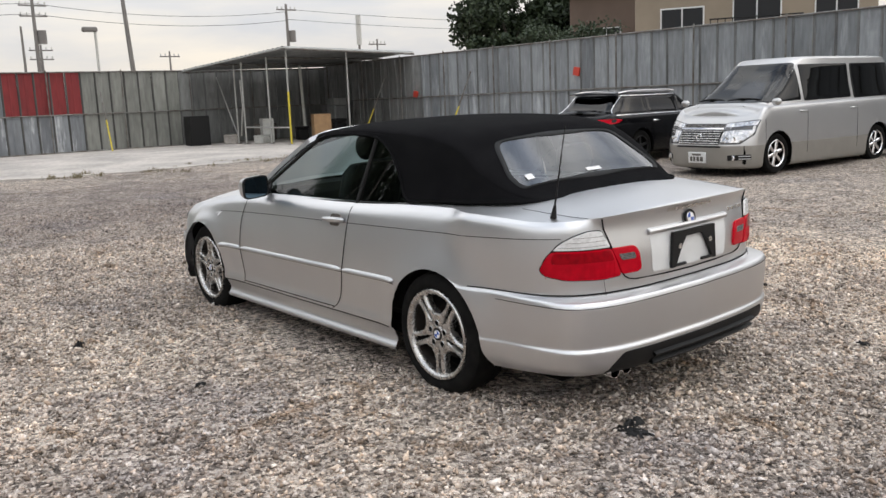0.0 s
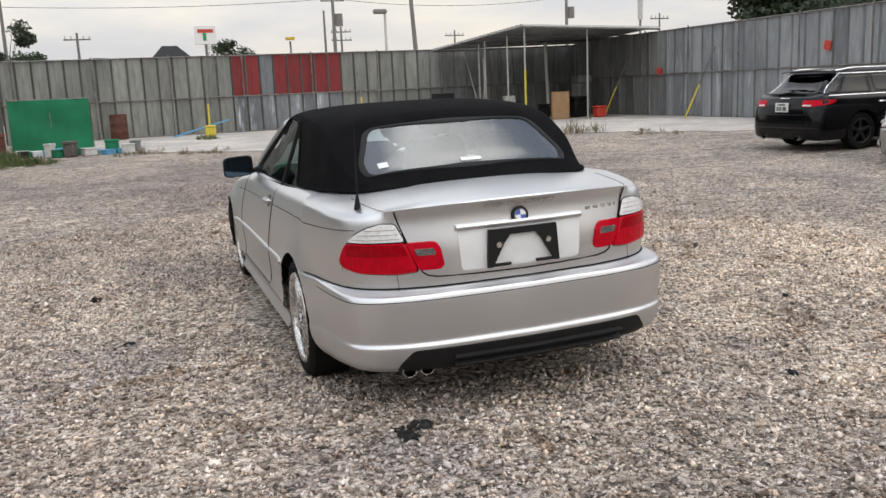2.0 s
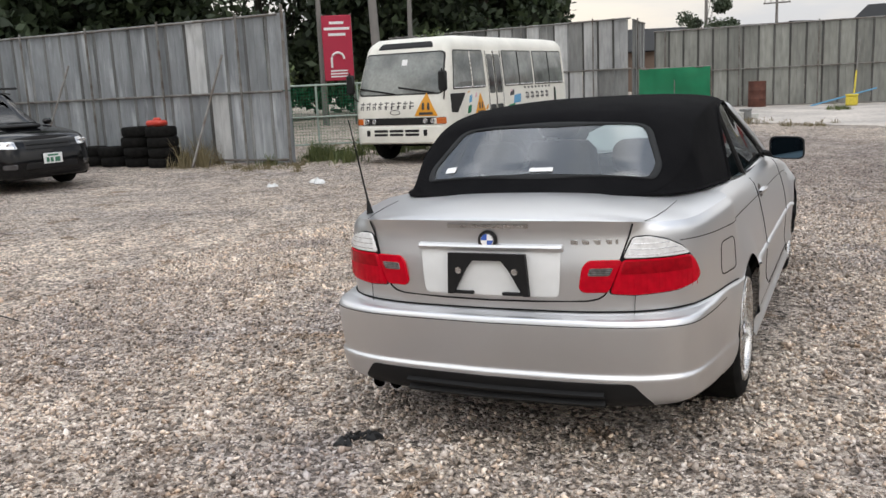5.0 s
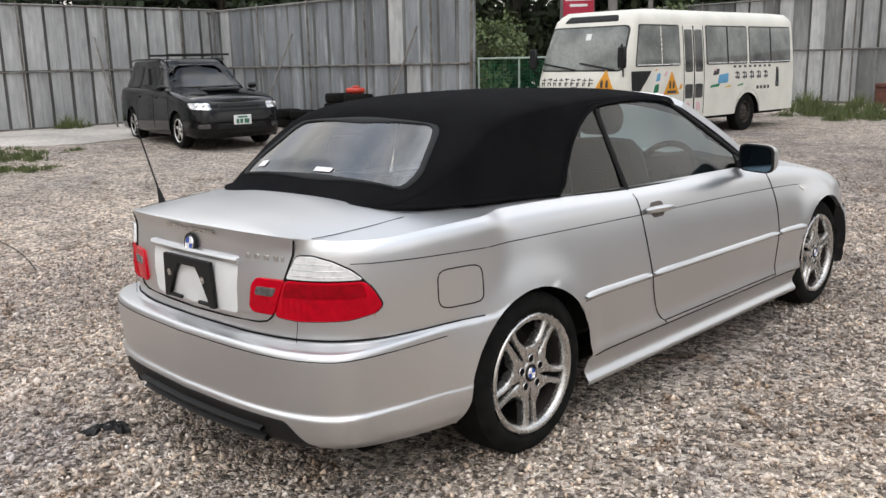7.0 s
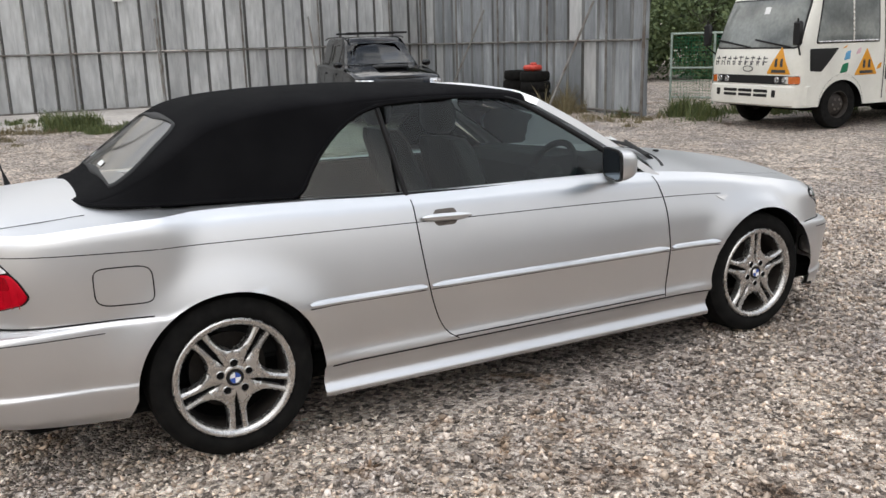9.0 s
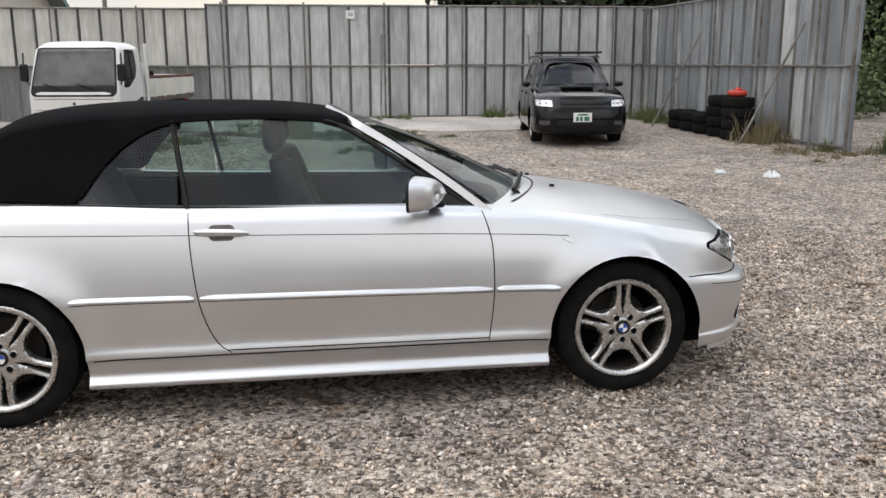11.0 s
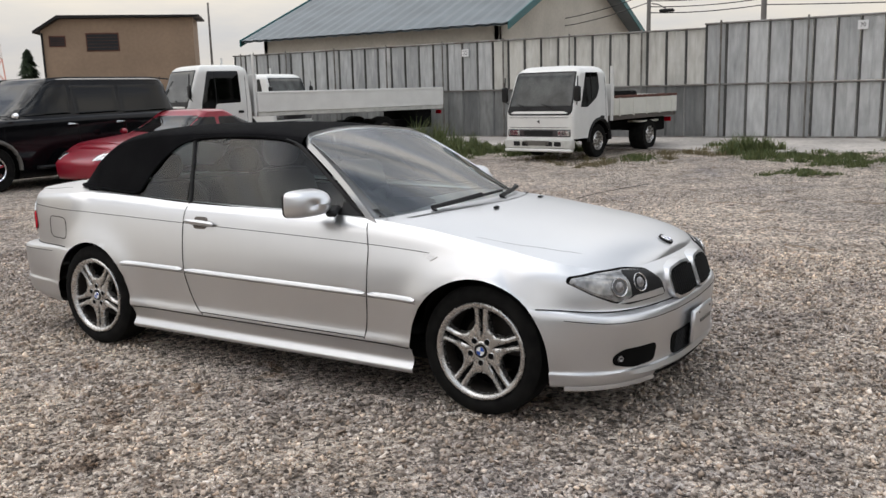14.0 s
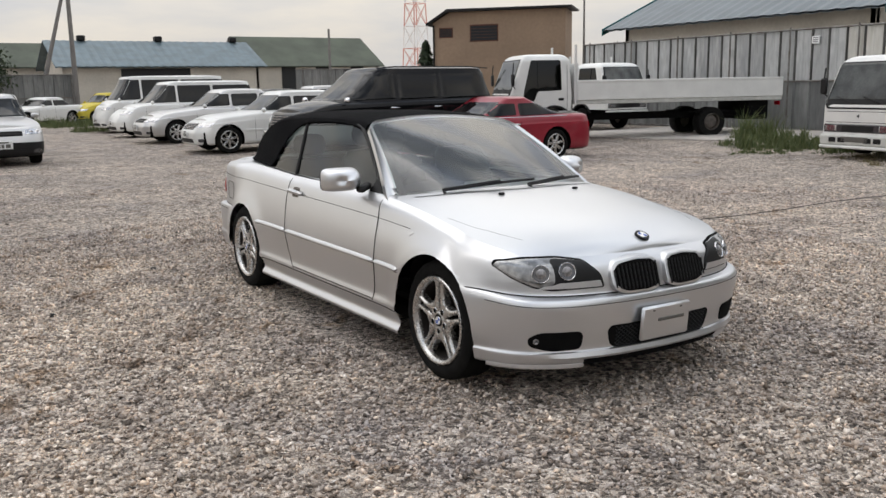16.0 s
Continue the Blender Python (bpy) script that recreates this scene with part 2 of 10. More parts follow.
PIPE = mat("scaffold pipe", (0.22, 0.22, 0.21), 0.55, 0.4, 0.35, 5, color2=(0.12, 0.10, 0.085))
PIPELIGHT = mat("bright scaffold pipe", (0.5, 0.5, 0.48), 0.45, 0.6, 0.2, 9)
YELLOWPAINT = mat("yellow painted pipe", (0.62, 0.5, 0.05), 0.6, 0, 0.2, 14)
CONCRETE = mat("pale concrete", (0.50, 0.46, 0.42), 0.9, 0, 0.0, 0.7, 0.3, 40, color2=(0.34, 0.315, 0.29), fine=0.45)
WOOD = mat("plywood box", (0.36, 0.22, 0.11), 0.7, 0, 0.2, 6)
ROOFBLUE = mat("blue roof sheet", (0.14, 0.19, 0.215), 0.5, 0.2, 0.3, 1.5, stretch=(1, 1, 1))
ROOFGREEN = mat("mossy green roof", (0.10, 0.115, 0.085), 0.8, 0, 0.35, 0.6)
ROOFGREY = mat("slate blue roof sheet", (0.17, 0.195, 0.21), 0.55, 0.2, 0.25, 0.8)
TEAL = mat("teal bargeboard", (0.02, 0.12, 0.13), 0.5, 0, 0.2, 4)
WALLCREAM = mat("cream siding", (0.52, 0.49, 0.43), 0.8, 0, 0.15, 0.7, fine=0.15)
WALLTAN = mat("tan render", (0.30, 0.215, 0.15), 0.85, 0, 0.18, 0.5, fine=0.15)
WALLBROWN = mat("brown house wall", (0.16, 0.115, 0.09), 0.85, 0, 0.15, 0.8)
WALLKHAKI = mat("khaki house wall", (0.30, 0.25, 0.19), 0.85, 0, 0.15, 0.8)
DARKOPEN = mat("dark opening", (0.01, 0.011, 0.013), 0.7)
BARK = mat("bark", (0.06, 0.05, 0.04), 0.95, 0, 0.3, 6, 0.5, 20)
POLE = mat("concrete pole", (0.20, 0.19, 0.18), 0.85, 0, 0.15, 2)
CABLE = mat("cable", (0.02, 0.02, 0.02), 0.7)
RUST = mat("rusty drum", (0.13, 0.05, 0.035), 0.8, 0.1, 0.4, 6)
GREENNET = mat("green net sheet", (0.012, 0.19, 0.085), 0.85, 0, 0.25, 1.8, 0.3, 30)
GREENPIPE = mat("pale green gate paint", (0.34, 0.41, 0.36), 0.55, 0.1, 0.2, 6)
BANNER = mat("crimson banner", (0.42, 0.02, 0.055), 0.7, 0, 0.12, 1.0)
# red paled in the colour itself to imitate haze over the far tower
TOWERRED = mat("hazed red tower steel", (0.62, 0.32, 0.27), 0.6)
TOWERWHITE = mat("white tower steel", (0.75, 0.72, 0.7), 0.6)
SIGNWHITE = mat("white sign", (0.75, 0.75, 0.75), 0.5)
SIGNYELLOW = mat("yellow sign", (0.6, 0.42, 0.03), 0.5)
SIGNGREEN = mat("sign green", (0.03, 0.25, 0.1), 0.5)
SIGNRED = mat("sign red", (0.5, 0.05, 0.03), 0.5)
PINK = mat("faded pink graphic", (0.60, 0.40, 0.44), 0.6)
ORANGE = mat("orange warning panel", (0.62, 0.27, 0.01), 0.5, 0, 0.08, 20)
INK = mat("dark lettering", (0.03, 0.03, 0.035), 0.6)
INKBLUE = mat("sea blue graphic", (0.1, 0.3, 0.5), 0.6)
DUSTWHITE = mat("dirty white plastic", (0.55, 0.55, 0.52), 0.6, 0, 0.2, 8)


def leafmat(name, a, b):
    m = bpy.data.materials.new(name)
    m.use_nodes = True
    n, l = m.node_tree.nodes, m.node_tree.links
    p = n["Principled BSDF"]
    p.inputs["Roughness"].default_value = 0.7
    g = n.new("ShaderNodeNewGeometry")
    r = n.new("ShaderNodeValToRGB")
    r.color_ramp.elements[0].color, r.color_ramp.elements[1].color = (*a, 1), (*b, 1)
    l.new(g.outputs["Random Per Island"], r.inputs["Fac"])
    l.new(r.outputs["Color"], p.inputs["Base Color"])
    return m


LEAFDARK = leafmat("dark tree leaves", (0.012, 0.022, 0.01), (0.035, 0.055, 0.02))
LEAFGREY = leafmat("grey green leaves", (0.03, 0.045, 0.025), (0.06, 0.085, 0.045))
LEAFGREEN = leafmat("sunlit hedge leaves", (0.05, 0.08, 0.028), (0.12, 0.155, 0.06))
GRASS = leafmat("weed blades", (0.045, 0.075, 0.02), (0.14, 0.155, 0.055))
DRYGRASS = leafmat("dry weed blades", (0.12, 0.10, 0.05), (0.22, 0.18, 0.1))


def yard_tone(n, l, co):
    """Broad tones of the yard: tan and mauve grey drifts, bare soil, a darker stretch before the concrete, paler ovals
    either side of the car.
    """
    def noise(scale, detail, rough, warp=0.0):
        t = n.new("ShaderNodeTexNoise")
        t.inputs["Scale"].default_value, t.inputs["Detail"].default_value, t.inputs["Roughness"].default_value, t.inputs["Distortion"].default_value = scale, detail, rough, warp
        l.new(co.outputs["Object"], t.inputs["Vector"])
        return t.outputs["Fac"]

    def ramp(fac, *stops):
        r = n.new("ShaderNodeValToRGB")
        e = r.color_ramp.elements
        for k, (pos, c) in enumerate(stops):
            q = e[k] if k < 2 else e.new(pos)
            q.position, q.color = pos, (*c, 1)
        l.new(fac, r.inputs["Fac"])
        return r.outputs["Color"]

    def mult(a, b):
        x = n.new("ShaderNodeMix")
        x.data_type, x.blend_type = "RGBA", "MULTIPLY"
        x.inputs[0].default_value = 1.0
        l.new(a, x.inputs[6])
        l.new(b, x.inputs[7])
        return x.outputs[2]

    drift = ramp(noise(0.42, 7, 0.62, 0.6), (0.34, (0.78, 0.74, 0.72)), (0.66, (1.17, 1.105, 1.03)), (0.5, (1.02, 0.965, 0.915)))
    blotch = ramp(noise(2.3, 6, 0.65, 0.8), (0.36, (0.76, 0.745, 0.74)), (0.60, (1.06, 1.05, 1.04)))
    clump = ramp(noise(8.5, 5, 0.75, 0.4), (0.38, (0.72, 0.715, 0.71)), (0.60, (1.15, 1.14, 1.13)))
    soil = ramp(noise(0.85, 8, 0.66, 1.2), (0.625, (1, 1, 1)), (0.70, (0.44, 0.375, 0.325)))
    earth = ramp(noise(2.1, 8, 0.7, 1.0), (0.575, (1, 1, 1)), (0.66, (0.60, 0.515, 0.43)))
    slate = ramp(noise(0.75, 5, 0.6, 0.5), (0.32, (0.80, 0.82, 0.88)), (0.45, (1, 1, 1)))
    edge = noise(0.5, 5, 0.6)

    def oval(centre, radii, tint):
        """One broad patch of the yard with a ragged edge."""
        sub = n.new("ShaderNodeVectorMath")
        sub.operation = "SUBTRACT"
        sub.inputs[1].default_value = (*centre, 0.0)
        l.new(co.outputs["Object"], sub.inputs[0])
        sc_ = n.new("ShaderNodeVectorMath")
        sc_.operation = "MULTIPLY"
        sc_.inputs[1].default_value = (1 / radii[0], 1 / radii[1], 0.0)
        l.new(sub.outputs["Vector"], sc_.inputs[0])
        ln = n.new("ShaderNodeVectorMath")
        ln.operation = "LENGTH"
        l.new(sc_.outputs["Vector"], ln.inputs[0])
        ad = n.new("ShaderNodeMath")
        ad.operation = "ADD"
        l.new(ln.outputs["Value"], ad.inputs[0])
        l.new(edge, ad.inputs[1])
        half = n.new("ShaderNodeMath")
        half.operation = "MULTIPLY"
        half.inputs[1].default_value = 0.62
        l.new(ad.outputs["Value"], half.inputs[0])
        return ramp(half.outputs["Value"], (0.62, tint), (1.0, (1, 1, 1)))

    # one oval multiplied darker, two multiplied paler
    dark_stretch = oval((1.5, 9.5), (5.5, 5.0), (0.74, 0.73, 0.75))
    paler = mult(oval((-4.6, -3.0), (4.2, 6.0), (1.17, 1.155, 1.145)), oval((3.0, -0.6), (2.2, 4.2), (1.22, 1.20, 1.165)))
    return mult(mult(mult(drift, blotch), clump), mult(mult(soil, mult(earth, slate)), mult(dark_stretch, paler)))


def gravelmat():
    """Crushed stone: cells of grey and tan, darker and paler patches between."""
    m = bpy.data.materials.new("crushed gravel ground")
    m.use_nodes = True
    n, l = m.node_tree.nodes, m.node_tree.links
    p = n["Principled BSDF"]
    p.inputs["Roughness"].default_value, p.inputs["Specular IOR Level"].default_value = 0.92, 0.25
    co = n.new("ShaderNodeTexCoord")
    v = n.new("ShaderNodeTexVoronoi")
    v.inputs["Scale"].default_value = 40
    v2 = n.new("ShaderNodeTexVoronoi")
    v2.inputs["Scale"].default_value = 80
    for t in (v, v2):
        l.new(co.outputs["Object"], t.inputs["Vector"])
    sep = n.new("ShaderNodeSeparateColor")
    l.new(v.outputs["Color"], sep.inputs["Color"])
    r = n.new("ShaderNodeValToRGB")
    e = r.color_ramp.elements
    e[0].position, e[0].color = 0.0, (0.13, 0.12, 0.112, 1)
    e[1].position, e[1].color = 1.0, (0.96, 0.905, 0.85, 1)
    k = e.new(0.5)
    k.color = (0.56, 0.515, 0.472, 1)
    l.new(sep.outputs["Red"], r.inputs["Fac"])
    sep2 = n.new("ShaderNodeSeparateColor")
    l.new(v2.outputs["Color"], sep2.inputs["Color"])
    m1 = n.new("ShaderNodeMix")
    m1.data_type, m1.blend_type = "RGBA", "OVERLAY"
    m1.inputs[0].default_value = 0.45
    l.new(r.outputs["Color"], m1.inputs[6])
    l.new(sep2.outputs["Green"], m1.inputs[7])
    m2 = n.new("ShaderNodeMix")
    m2.data_type, m2.blend_type = "RGBA", "MULTIPLY"
    m2.inputs[0].default_value = 1.0
    l.new(m1.outputs[2], m2.inputs[6])
    l.new(yard_tone(n, l, co), m2.inputs[7])
    l.new(m2.outputs[2], p.inputs["Base Color"])
    ad = n.new("ShaderNodeMath")
    ad.operation = "ADD"
    l.new(v.outputs["Distance"], ad.inputs[0])
    l.new(v2.outputs["Distance"], ad.inputs[1])
    bp = n.new("ShaderNodeBump")
    bp.invert = True
    bp.inputs["Strength"].default_value, bp.inputs["Distance"].default_value = 1.0, 0.03
    l.new(ad.outputs["Value"], bp.inputs["Height"])
    l.new(bp.outputs["Normal"], p.inputs["Normal"])
    return m


GRAVEL = gravelmat()


def stonemat():
    """Loose stones: each its own grey, tan or bluish tone."""
    m = bpy.data.materials.new("loose stones")
    m.use_nodes = True
    n, l = m.node_tree.nodes, m.node_tree.links
    p = n["Principled BSDF"]
    p.inputs["Roughness"].default_value, p.inputs["Specular IOR Level"].default_value = 0.85, 0.3
    g = n.new("ShaderNodeNewGeometry")
    r = n.new("ShaderNodeValToRGB")
    e = r.color_ramp.elements
    e[0].color, e[1].color = (0.14, 0.126, 0.115, 1), (0.88, 0.85, 0.815, 1)
    for pos, c in ((0.3, (0.40, 0.367, 0.335)), (0.65, (0.62, 0.577, 0.538)), (0.88, (0.74, 0.70, 0.658))):
        e.new(pos).color = (*c, 1)
    l.new(g.outputs["Random Per Island"], r.inputs["Fac"])
    wn_ = n.new("ShaderNodeTexWhiteNoise")
    wn_.noise_dimensions = "1D"
    l.new(g.outputs["Random Per Island"], wn_.inputs["W"])
    hue = n.new("ShaderNodeValToRGB")
    h = hue.color_ramp.elements
    h[0].color, h[1].color = (0.96, 0.99, 1.04, 1), (1.09, 0.99, 0.89, 1)
    h.new(0.5).color = (1.0, 1.0, 1.0, 1)
    l.new(wn_.outputs["Value"], hue.inputs["Fac"])
    m1 = n.new("ShaderNodeMix")
    m1.data_type, m1.blend_type = "RGBA", "MULTIPLY"
    m1.inputs[0].default_value = 1.0
    l.new(r.outputs["Color"], m1.inputs[6])
    l.new(hue.outputs["Color"], m1.inputs[7])
    co = n.new("ShaderNodeTexCoord")
    m2 = n.new("ShaderNodeMix")
    m2.data_type, m2.blend_type = "RGBA", "MULTIPLY"
    m2.inputs[0].default_value = 1.0
    l.new(m1.outputs[2], m2.inputs[6])
    l.new(yard_tone(n, l, co), m2.inputs[7])
    l.new(m2.outputs[2], p.inputs["Base Color"])
    return m


STONE = stonemat()


# ---- geometry helpers ----
def interp(x, xs, ys):
    """Smooth interpolation without overshoot."""
    xs, ys, x = np.asarray(xs, float), np.asarray(ys, float), np.asarray(x, float)
    h, d = np.diff(xs), np.diff(ys) / np.diff(xs)
    m = np.zeros(len(xs))
    m[0], m[-1] = d[0], d[-1]
    for i in range(1, len(xs) - 1):
        if d[i - 1] * d[i] > 0:
            w1, w2 = 2 * h[i] + h[i - 1], h[i] + 2 * h[i - 1]
            m[i] = (w1 + w2) / (w1 / d[i - 1] + w2 / d[i])
    k = np.clip(np.searchsorted(xs, x) - 1, 0, len(h) - 1)
    t = np.clip((x - xs[k]) / h[k], 0, 1)
    return ((1 + 2 * t) * (1 - t) ** 2 * ys[k] + t * (1 - t) ** 2 * h[k] * m[k] + t * t * (3 - 2 * t) * ys[k + 1] + t * t * (t - 1) * h[k] * m[k + 1])


def sstep(x, a, b):
    t = np.clip((np.asarray(x, float) - a) / (b - a), 0, 1)
    return t * t * (3 - 2 * t)


def link(name, verts, faces, material, parent=None, label="", smooth=True, m=None):
    """One mesh object from vertices and faces, under a parent if given."""
    me = bpy.data.meshes.new(name)
    me.from_pydata([tuple(v) for v in verts], [], faces)
    me.materials.append(material)
    if smooth:
        me.shade_smooth()
        me.set_sharp_from_angle(angle=radians(38))
    ob = new(name, me)
    if parent:
        ob.parent = parent
    if m is not None:
        ob.matrix_basis = m
    if label:
        ob["label"] = label
    return ob


def thing(name, m, label, category, group="", kind=""):
    """An empty at the base of a thing."""
    return tagged(_at(new(name), m), label, category, group, kind)


def _at(ob, m):
    ob.matrix_basis = m
    return ob


class Geo:
    """Collects vertices and faces of one mesh."""

    def __init__(self):
        self.v, self.f = [], []

    def add(self, verts, faces):
        o = len(self.v)
        self.v += [tuple(p) for p in verts]
        self.f += [tuple(i + o for i in f) for f in faces]
        return self

    def box(self, lo, hi, b=0.0, m=None):
        """A box with chamfered edges."""
        lo, hi = Vector(lo), Vector(hi)
        b = min(b, *[(hi[i] - lo[i]) * 0.45 for i in range(3)])
        if b <= 0:
            vs = [Vector((x, y, z)) for x in (lo.x, hi.x) for y in (lo.y, hi.y) for z in (lo.z, hi.z)]
            fs = [(0, 1, 3, 2), (4, 6, 7, 5), (0, 4, 5, 1), (2, 3, 7, 6), (0, 2, 6, 4), (1, 5, 7, 3)]
        else:
            vs, idx = [], {}
            for sx in (0, 1):
                for sy in (0, 1):
                    for sz in (0, 1):
                        c = [(lo, hi)[s][i] for i, s in enumerate((sx, sy, sz))]
                        inn = [c[i] + (b if s == 0 else -b) for i, s in enumerate((sx, sy, sz))]
                        for ax in range(3):
                            p = list(inn)
                            p[ax] = c[ax]
                            idx[sx, sy, sz, ax] = len(vs)
                            vs.append(Vector(p))
            fs = []
            for ax in range(3):
                o = [i for i in range(3) if i != ax]
                for s in (0, 1):
                    loop = []
                    for a, c in ((0, 0), (1, 0), (1, 1), (0, 1)):
                        k = [0, 0, 0]
                        k[ax], k[o[0]], k[o[1]] = s, a, c
                        loop.append(idx[(*k, ax)])
                    fs.append(tuple(loop))
                for a in (0, 1):
                    for c in (0, 1):
                        k0, k1 = [0, 0, 0], [0, 0, 0]
                        k1[ax] = 1
                        for k in (k0, k1):
                            k[o[0]], k[o[1]] = a, c
                        fs.append((idx[(*k0, o[0])], idx[(*k1, o[0])], idx[(*k1, o[1])], idx[(*k0, o[1])]))
            for sx in (0, 1):
                for sy in (0, 1):
                    for sz in (0, 1):
                        fs.append(tuple(idx[sx, sy, sz, ax] for ax in range(3)))
            mid = (lo + hi) / 2
            fixed = []
            for f in fs:
                c = sum((vs[i] for i in f), Vector()) / len(f)
                nn = (vs[f[1]] - vs[f[0]]).cross(vs[f[2]] - vs[f[1]])
                fixed.append(f if nn.dot(c - mid) > 0 else f[::-1])
            fs = fixed
        if m is not None:
            vs = [m @ v for v in vs]
        return self.add(vs, fs)

    def tube(self, pts, r, n=8, r2=None, cap=True):
        """A round bar along points; r may shrink to r2."""
        pts = [Vector(p) for p in pts]
        rings = []
        for i, p in enumerate(pts):
            d = (pts[min(i + 1, len(pts) - 1)] - pts[max(i - 1, 0)]).normalized()
            a = d.cross(Vector((0, 0, 1)) if abs(d.z) < 0.9 else Vector((1, 0, 0))).normalized()
            b = d.cross(a)
            rr = r if r2 is None else r + (r2 - r) * i / (len(pts) - 1)
            rings.append([p + (a * math.cos(2 * math.pi * k / n) + b * math.sin(2 * math.pi * k / n)) * rr for k in range(n)])
        fs = [(i * n + k, i * n + (k + 1) % n, (i + 1) * n + (k + 1) % n, (i + 1) * n + k) for i in range(len(pts) - 1) for k in range(n)]
        if cap:
            fs += [tuple(range(n))[::-1], tuple((len(pts) - 1) * n + k for k in range(n))]
        return self.add([q for ring in rings for q in ring], fs)

    def grid(self, P, flip=False, wrap=False):
        """A sheet from an array of points [rows][columns]."""
        P = np.asarray(P, float)
        a, b = P.shape[:2]
        fs = []
        for i in range(a - 1 + (1 if wrap else 0)):
            for j in range(b - 1):
                i2 = (i + 1) % a
                f = (i * b + j, i2 * b + j, i2 * b + j + 1, i * b + j + 1)
                fs.append(f[::-1] if flip else f)
        return self.add(P.reshape(-1, 3), fs)

    def lathe(self, prof, n=48, axis="x", at=(0, 0, 0)):
        """A turned body: (distance along the axis, radius) pairs."""
        P = []
        for k in range(n):
            a = 2 * math.pi * k / n
            P.append([((d, r * math.cos(a), r * math.sin(a)) if axis == "x" else (r * math.cos(a), r * math.sin(a), d)) for d, r in prof])
        P = np.array(P) + np.array(at)
        return self.grid(P, wrap=True)

    def make(self, name, material, parent=None, label="", smooth=True, m=None):
        return link(name, self.v, self.f, material, parent, label, smooth, m)


def lift(x, y):
    """Height of the ground: level yard that rises gently to its edges."""
    return 0.13 * sstep(np.hypot(np.asarray(x, float) * 1.0, np.asarray(y, float) * 0.75), 8.5, 18.5)


def gz(x, y):
    return float(lift(x, y))


# ---- ground ----
def build_ground():
    near = np.arange(-26, 30.01, 0.5)
    far = np.array([40, 60, 90, 140, 220, 400, 900, 2500.0])
    axis = np.concatenate([-far[::-1], near, far])
    X, Y = np.meshgrid(axis, axis, indexing="ij")
    Z = lift(X, Y)
    inner = (np.abs(X) < 26) & (np.abs(Y) < 30)
    wob = 0.012 * np.sin(X * 0.9 + 1.3) * np.sin(Y * 0.7) * inner * sstep(np.hypot(X, Y), 3.5, 6)
    P = np.stack([X, Y, Z + wob], -1)
    ob = Geo().grid(P).make("ground", GRAVEL)
    tagged(ob, "grey and tan crushed gravel yard", "gravel ground", kind="structure")


build_ground()


def build_pad(name, inner, outer, label, step=30):
    """Slab between an inner broken edge and a straight outer edge."""
    a, b = np.array(inner, float), np.array(outer, float)
    t = np.linspace(0, 1, step)
    ia = np.stack([np.interp(t, np.linspace(0, 1, len(a)), a[:, k]) for k in (0, 1)], 1)
    ob_ = np.stack([np.interp(t, np.linspace(0, 1, len(b)), b[:, k]) for k in (0, 1)], 1)
    rng = np.random.default_rng(len(name))
    ia += rng.normal(0, 0.10, ia.shape)
    rows = []
    for s in np.linspace(0, 1, 14):
        p = ia * (1 - s) + ob_ * s
        rows.append(np.c_[p, lift(p[:, 0], p[:, 1]) + 0.03])
    under = [np.c_[ia, lift(ia[:, 0], ia[:, 1]) - 0.05]]
    g = Geo().grid(np.array(under + rows))
    return tagged(g.make(name, CONCRETE), label, "concrete slab", kind="structure")


build_pad("pavement_north", [(-4.6, 20.6), (-1.0, 18.2), (2.2, 15.9), (5.0, 15.7), (8.6, 15.9), (11.0, 13.0), (13.0, 10.6), (15.6, 9.8)], [(-5.2, 26.6), (2, 26.6), (9, 26.6), (15.7, 26.6), (15.7, 20), (15.7, 15), (15.7, 12), (15.7, 11)], "pale worn concrete apron along the fence", 60)
build_pad("pavement_west", [(-14.2, 6.0), (-13.8, 3.2), (-14.4, 1.6), (-14.0, -0.8), (-14.9, -3.0), (-14.4, -7.0), (-13.2, -10.5), (-12.4, -14)], [(-18, 6.0), (-18, 3), (-18, 1), (-18, -1), (-18, -3), (-18, -7), (-18, -10.5), (-18, -14)], "pale cracked concrete strip below the fence", 50)

# ---- sheet steel fence ----
PW = 0.5


def panel_mesh(name, h, w=PW, material=None):
    """A folded steel sheet: flat pan with raised seams at both sides and a shallow mid rib."""
    prof = [(0, 0), (0.002, 0.030), (0.036, 0.030), (0.054, 0.0), (w * 0.5 - 0.03, 0.0), (w * 0.5 - 0.015, 0.008), (w * 0.5 + 0.015, 0.008), (w * 0.5 + 0.03, 0.0), (w - 0.016, 0.0), (w - 0.004, 0.02)]
    rows = [[(x, -y, z) for x, y in prof] for z in (0.0, h)]
    back = [[(x, -y + 0.006, z) for x, y in prof] for z in (0.0, h)]
    g = Geo().grid(np.array(rows), flip=False)
    g.grid(np.array(back), flip=True)
    n = len(prof)
    g.f += [(i, 2 * n + i, 2 * n + i + 1, i + 1) for i in range(n - 1)] + [(n + i + 1, 3 * n + i + 1, 3 * n + i, n + i) for i in range(n - 1)]
    me = bpy.data.meshes.new(name)
    me.from_pydata(g.v, [], g.f)
    me.materials.append(material)
    me.materials.append(SEAMPALE if material in (STEELBLUE, STEELDARK) else STEELSEAM)
    for i in (0, 1, 2, n - 2):
        me.polygons[i].material_index = 1
    return me


PANELS = {}


def panel_for(h, material):
    key = (round(h, 2), material.name)
    if key not in PANELS:
        PANELS[key] = panel_mesh("fence_panel", h, PW, material)
    return PANELS[key]


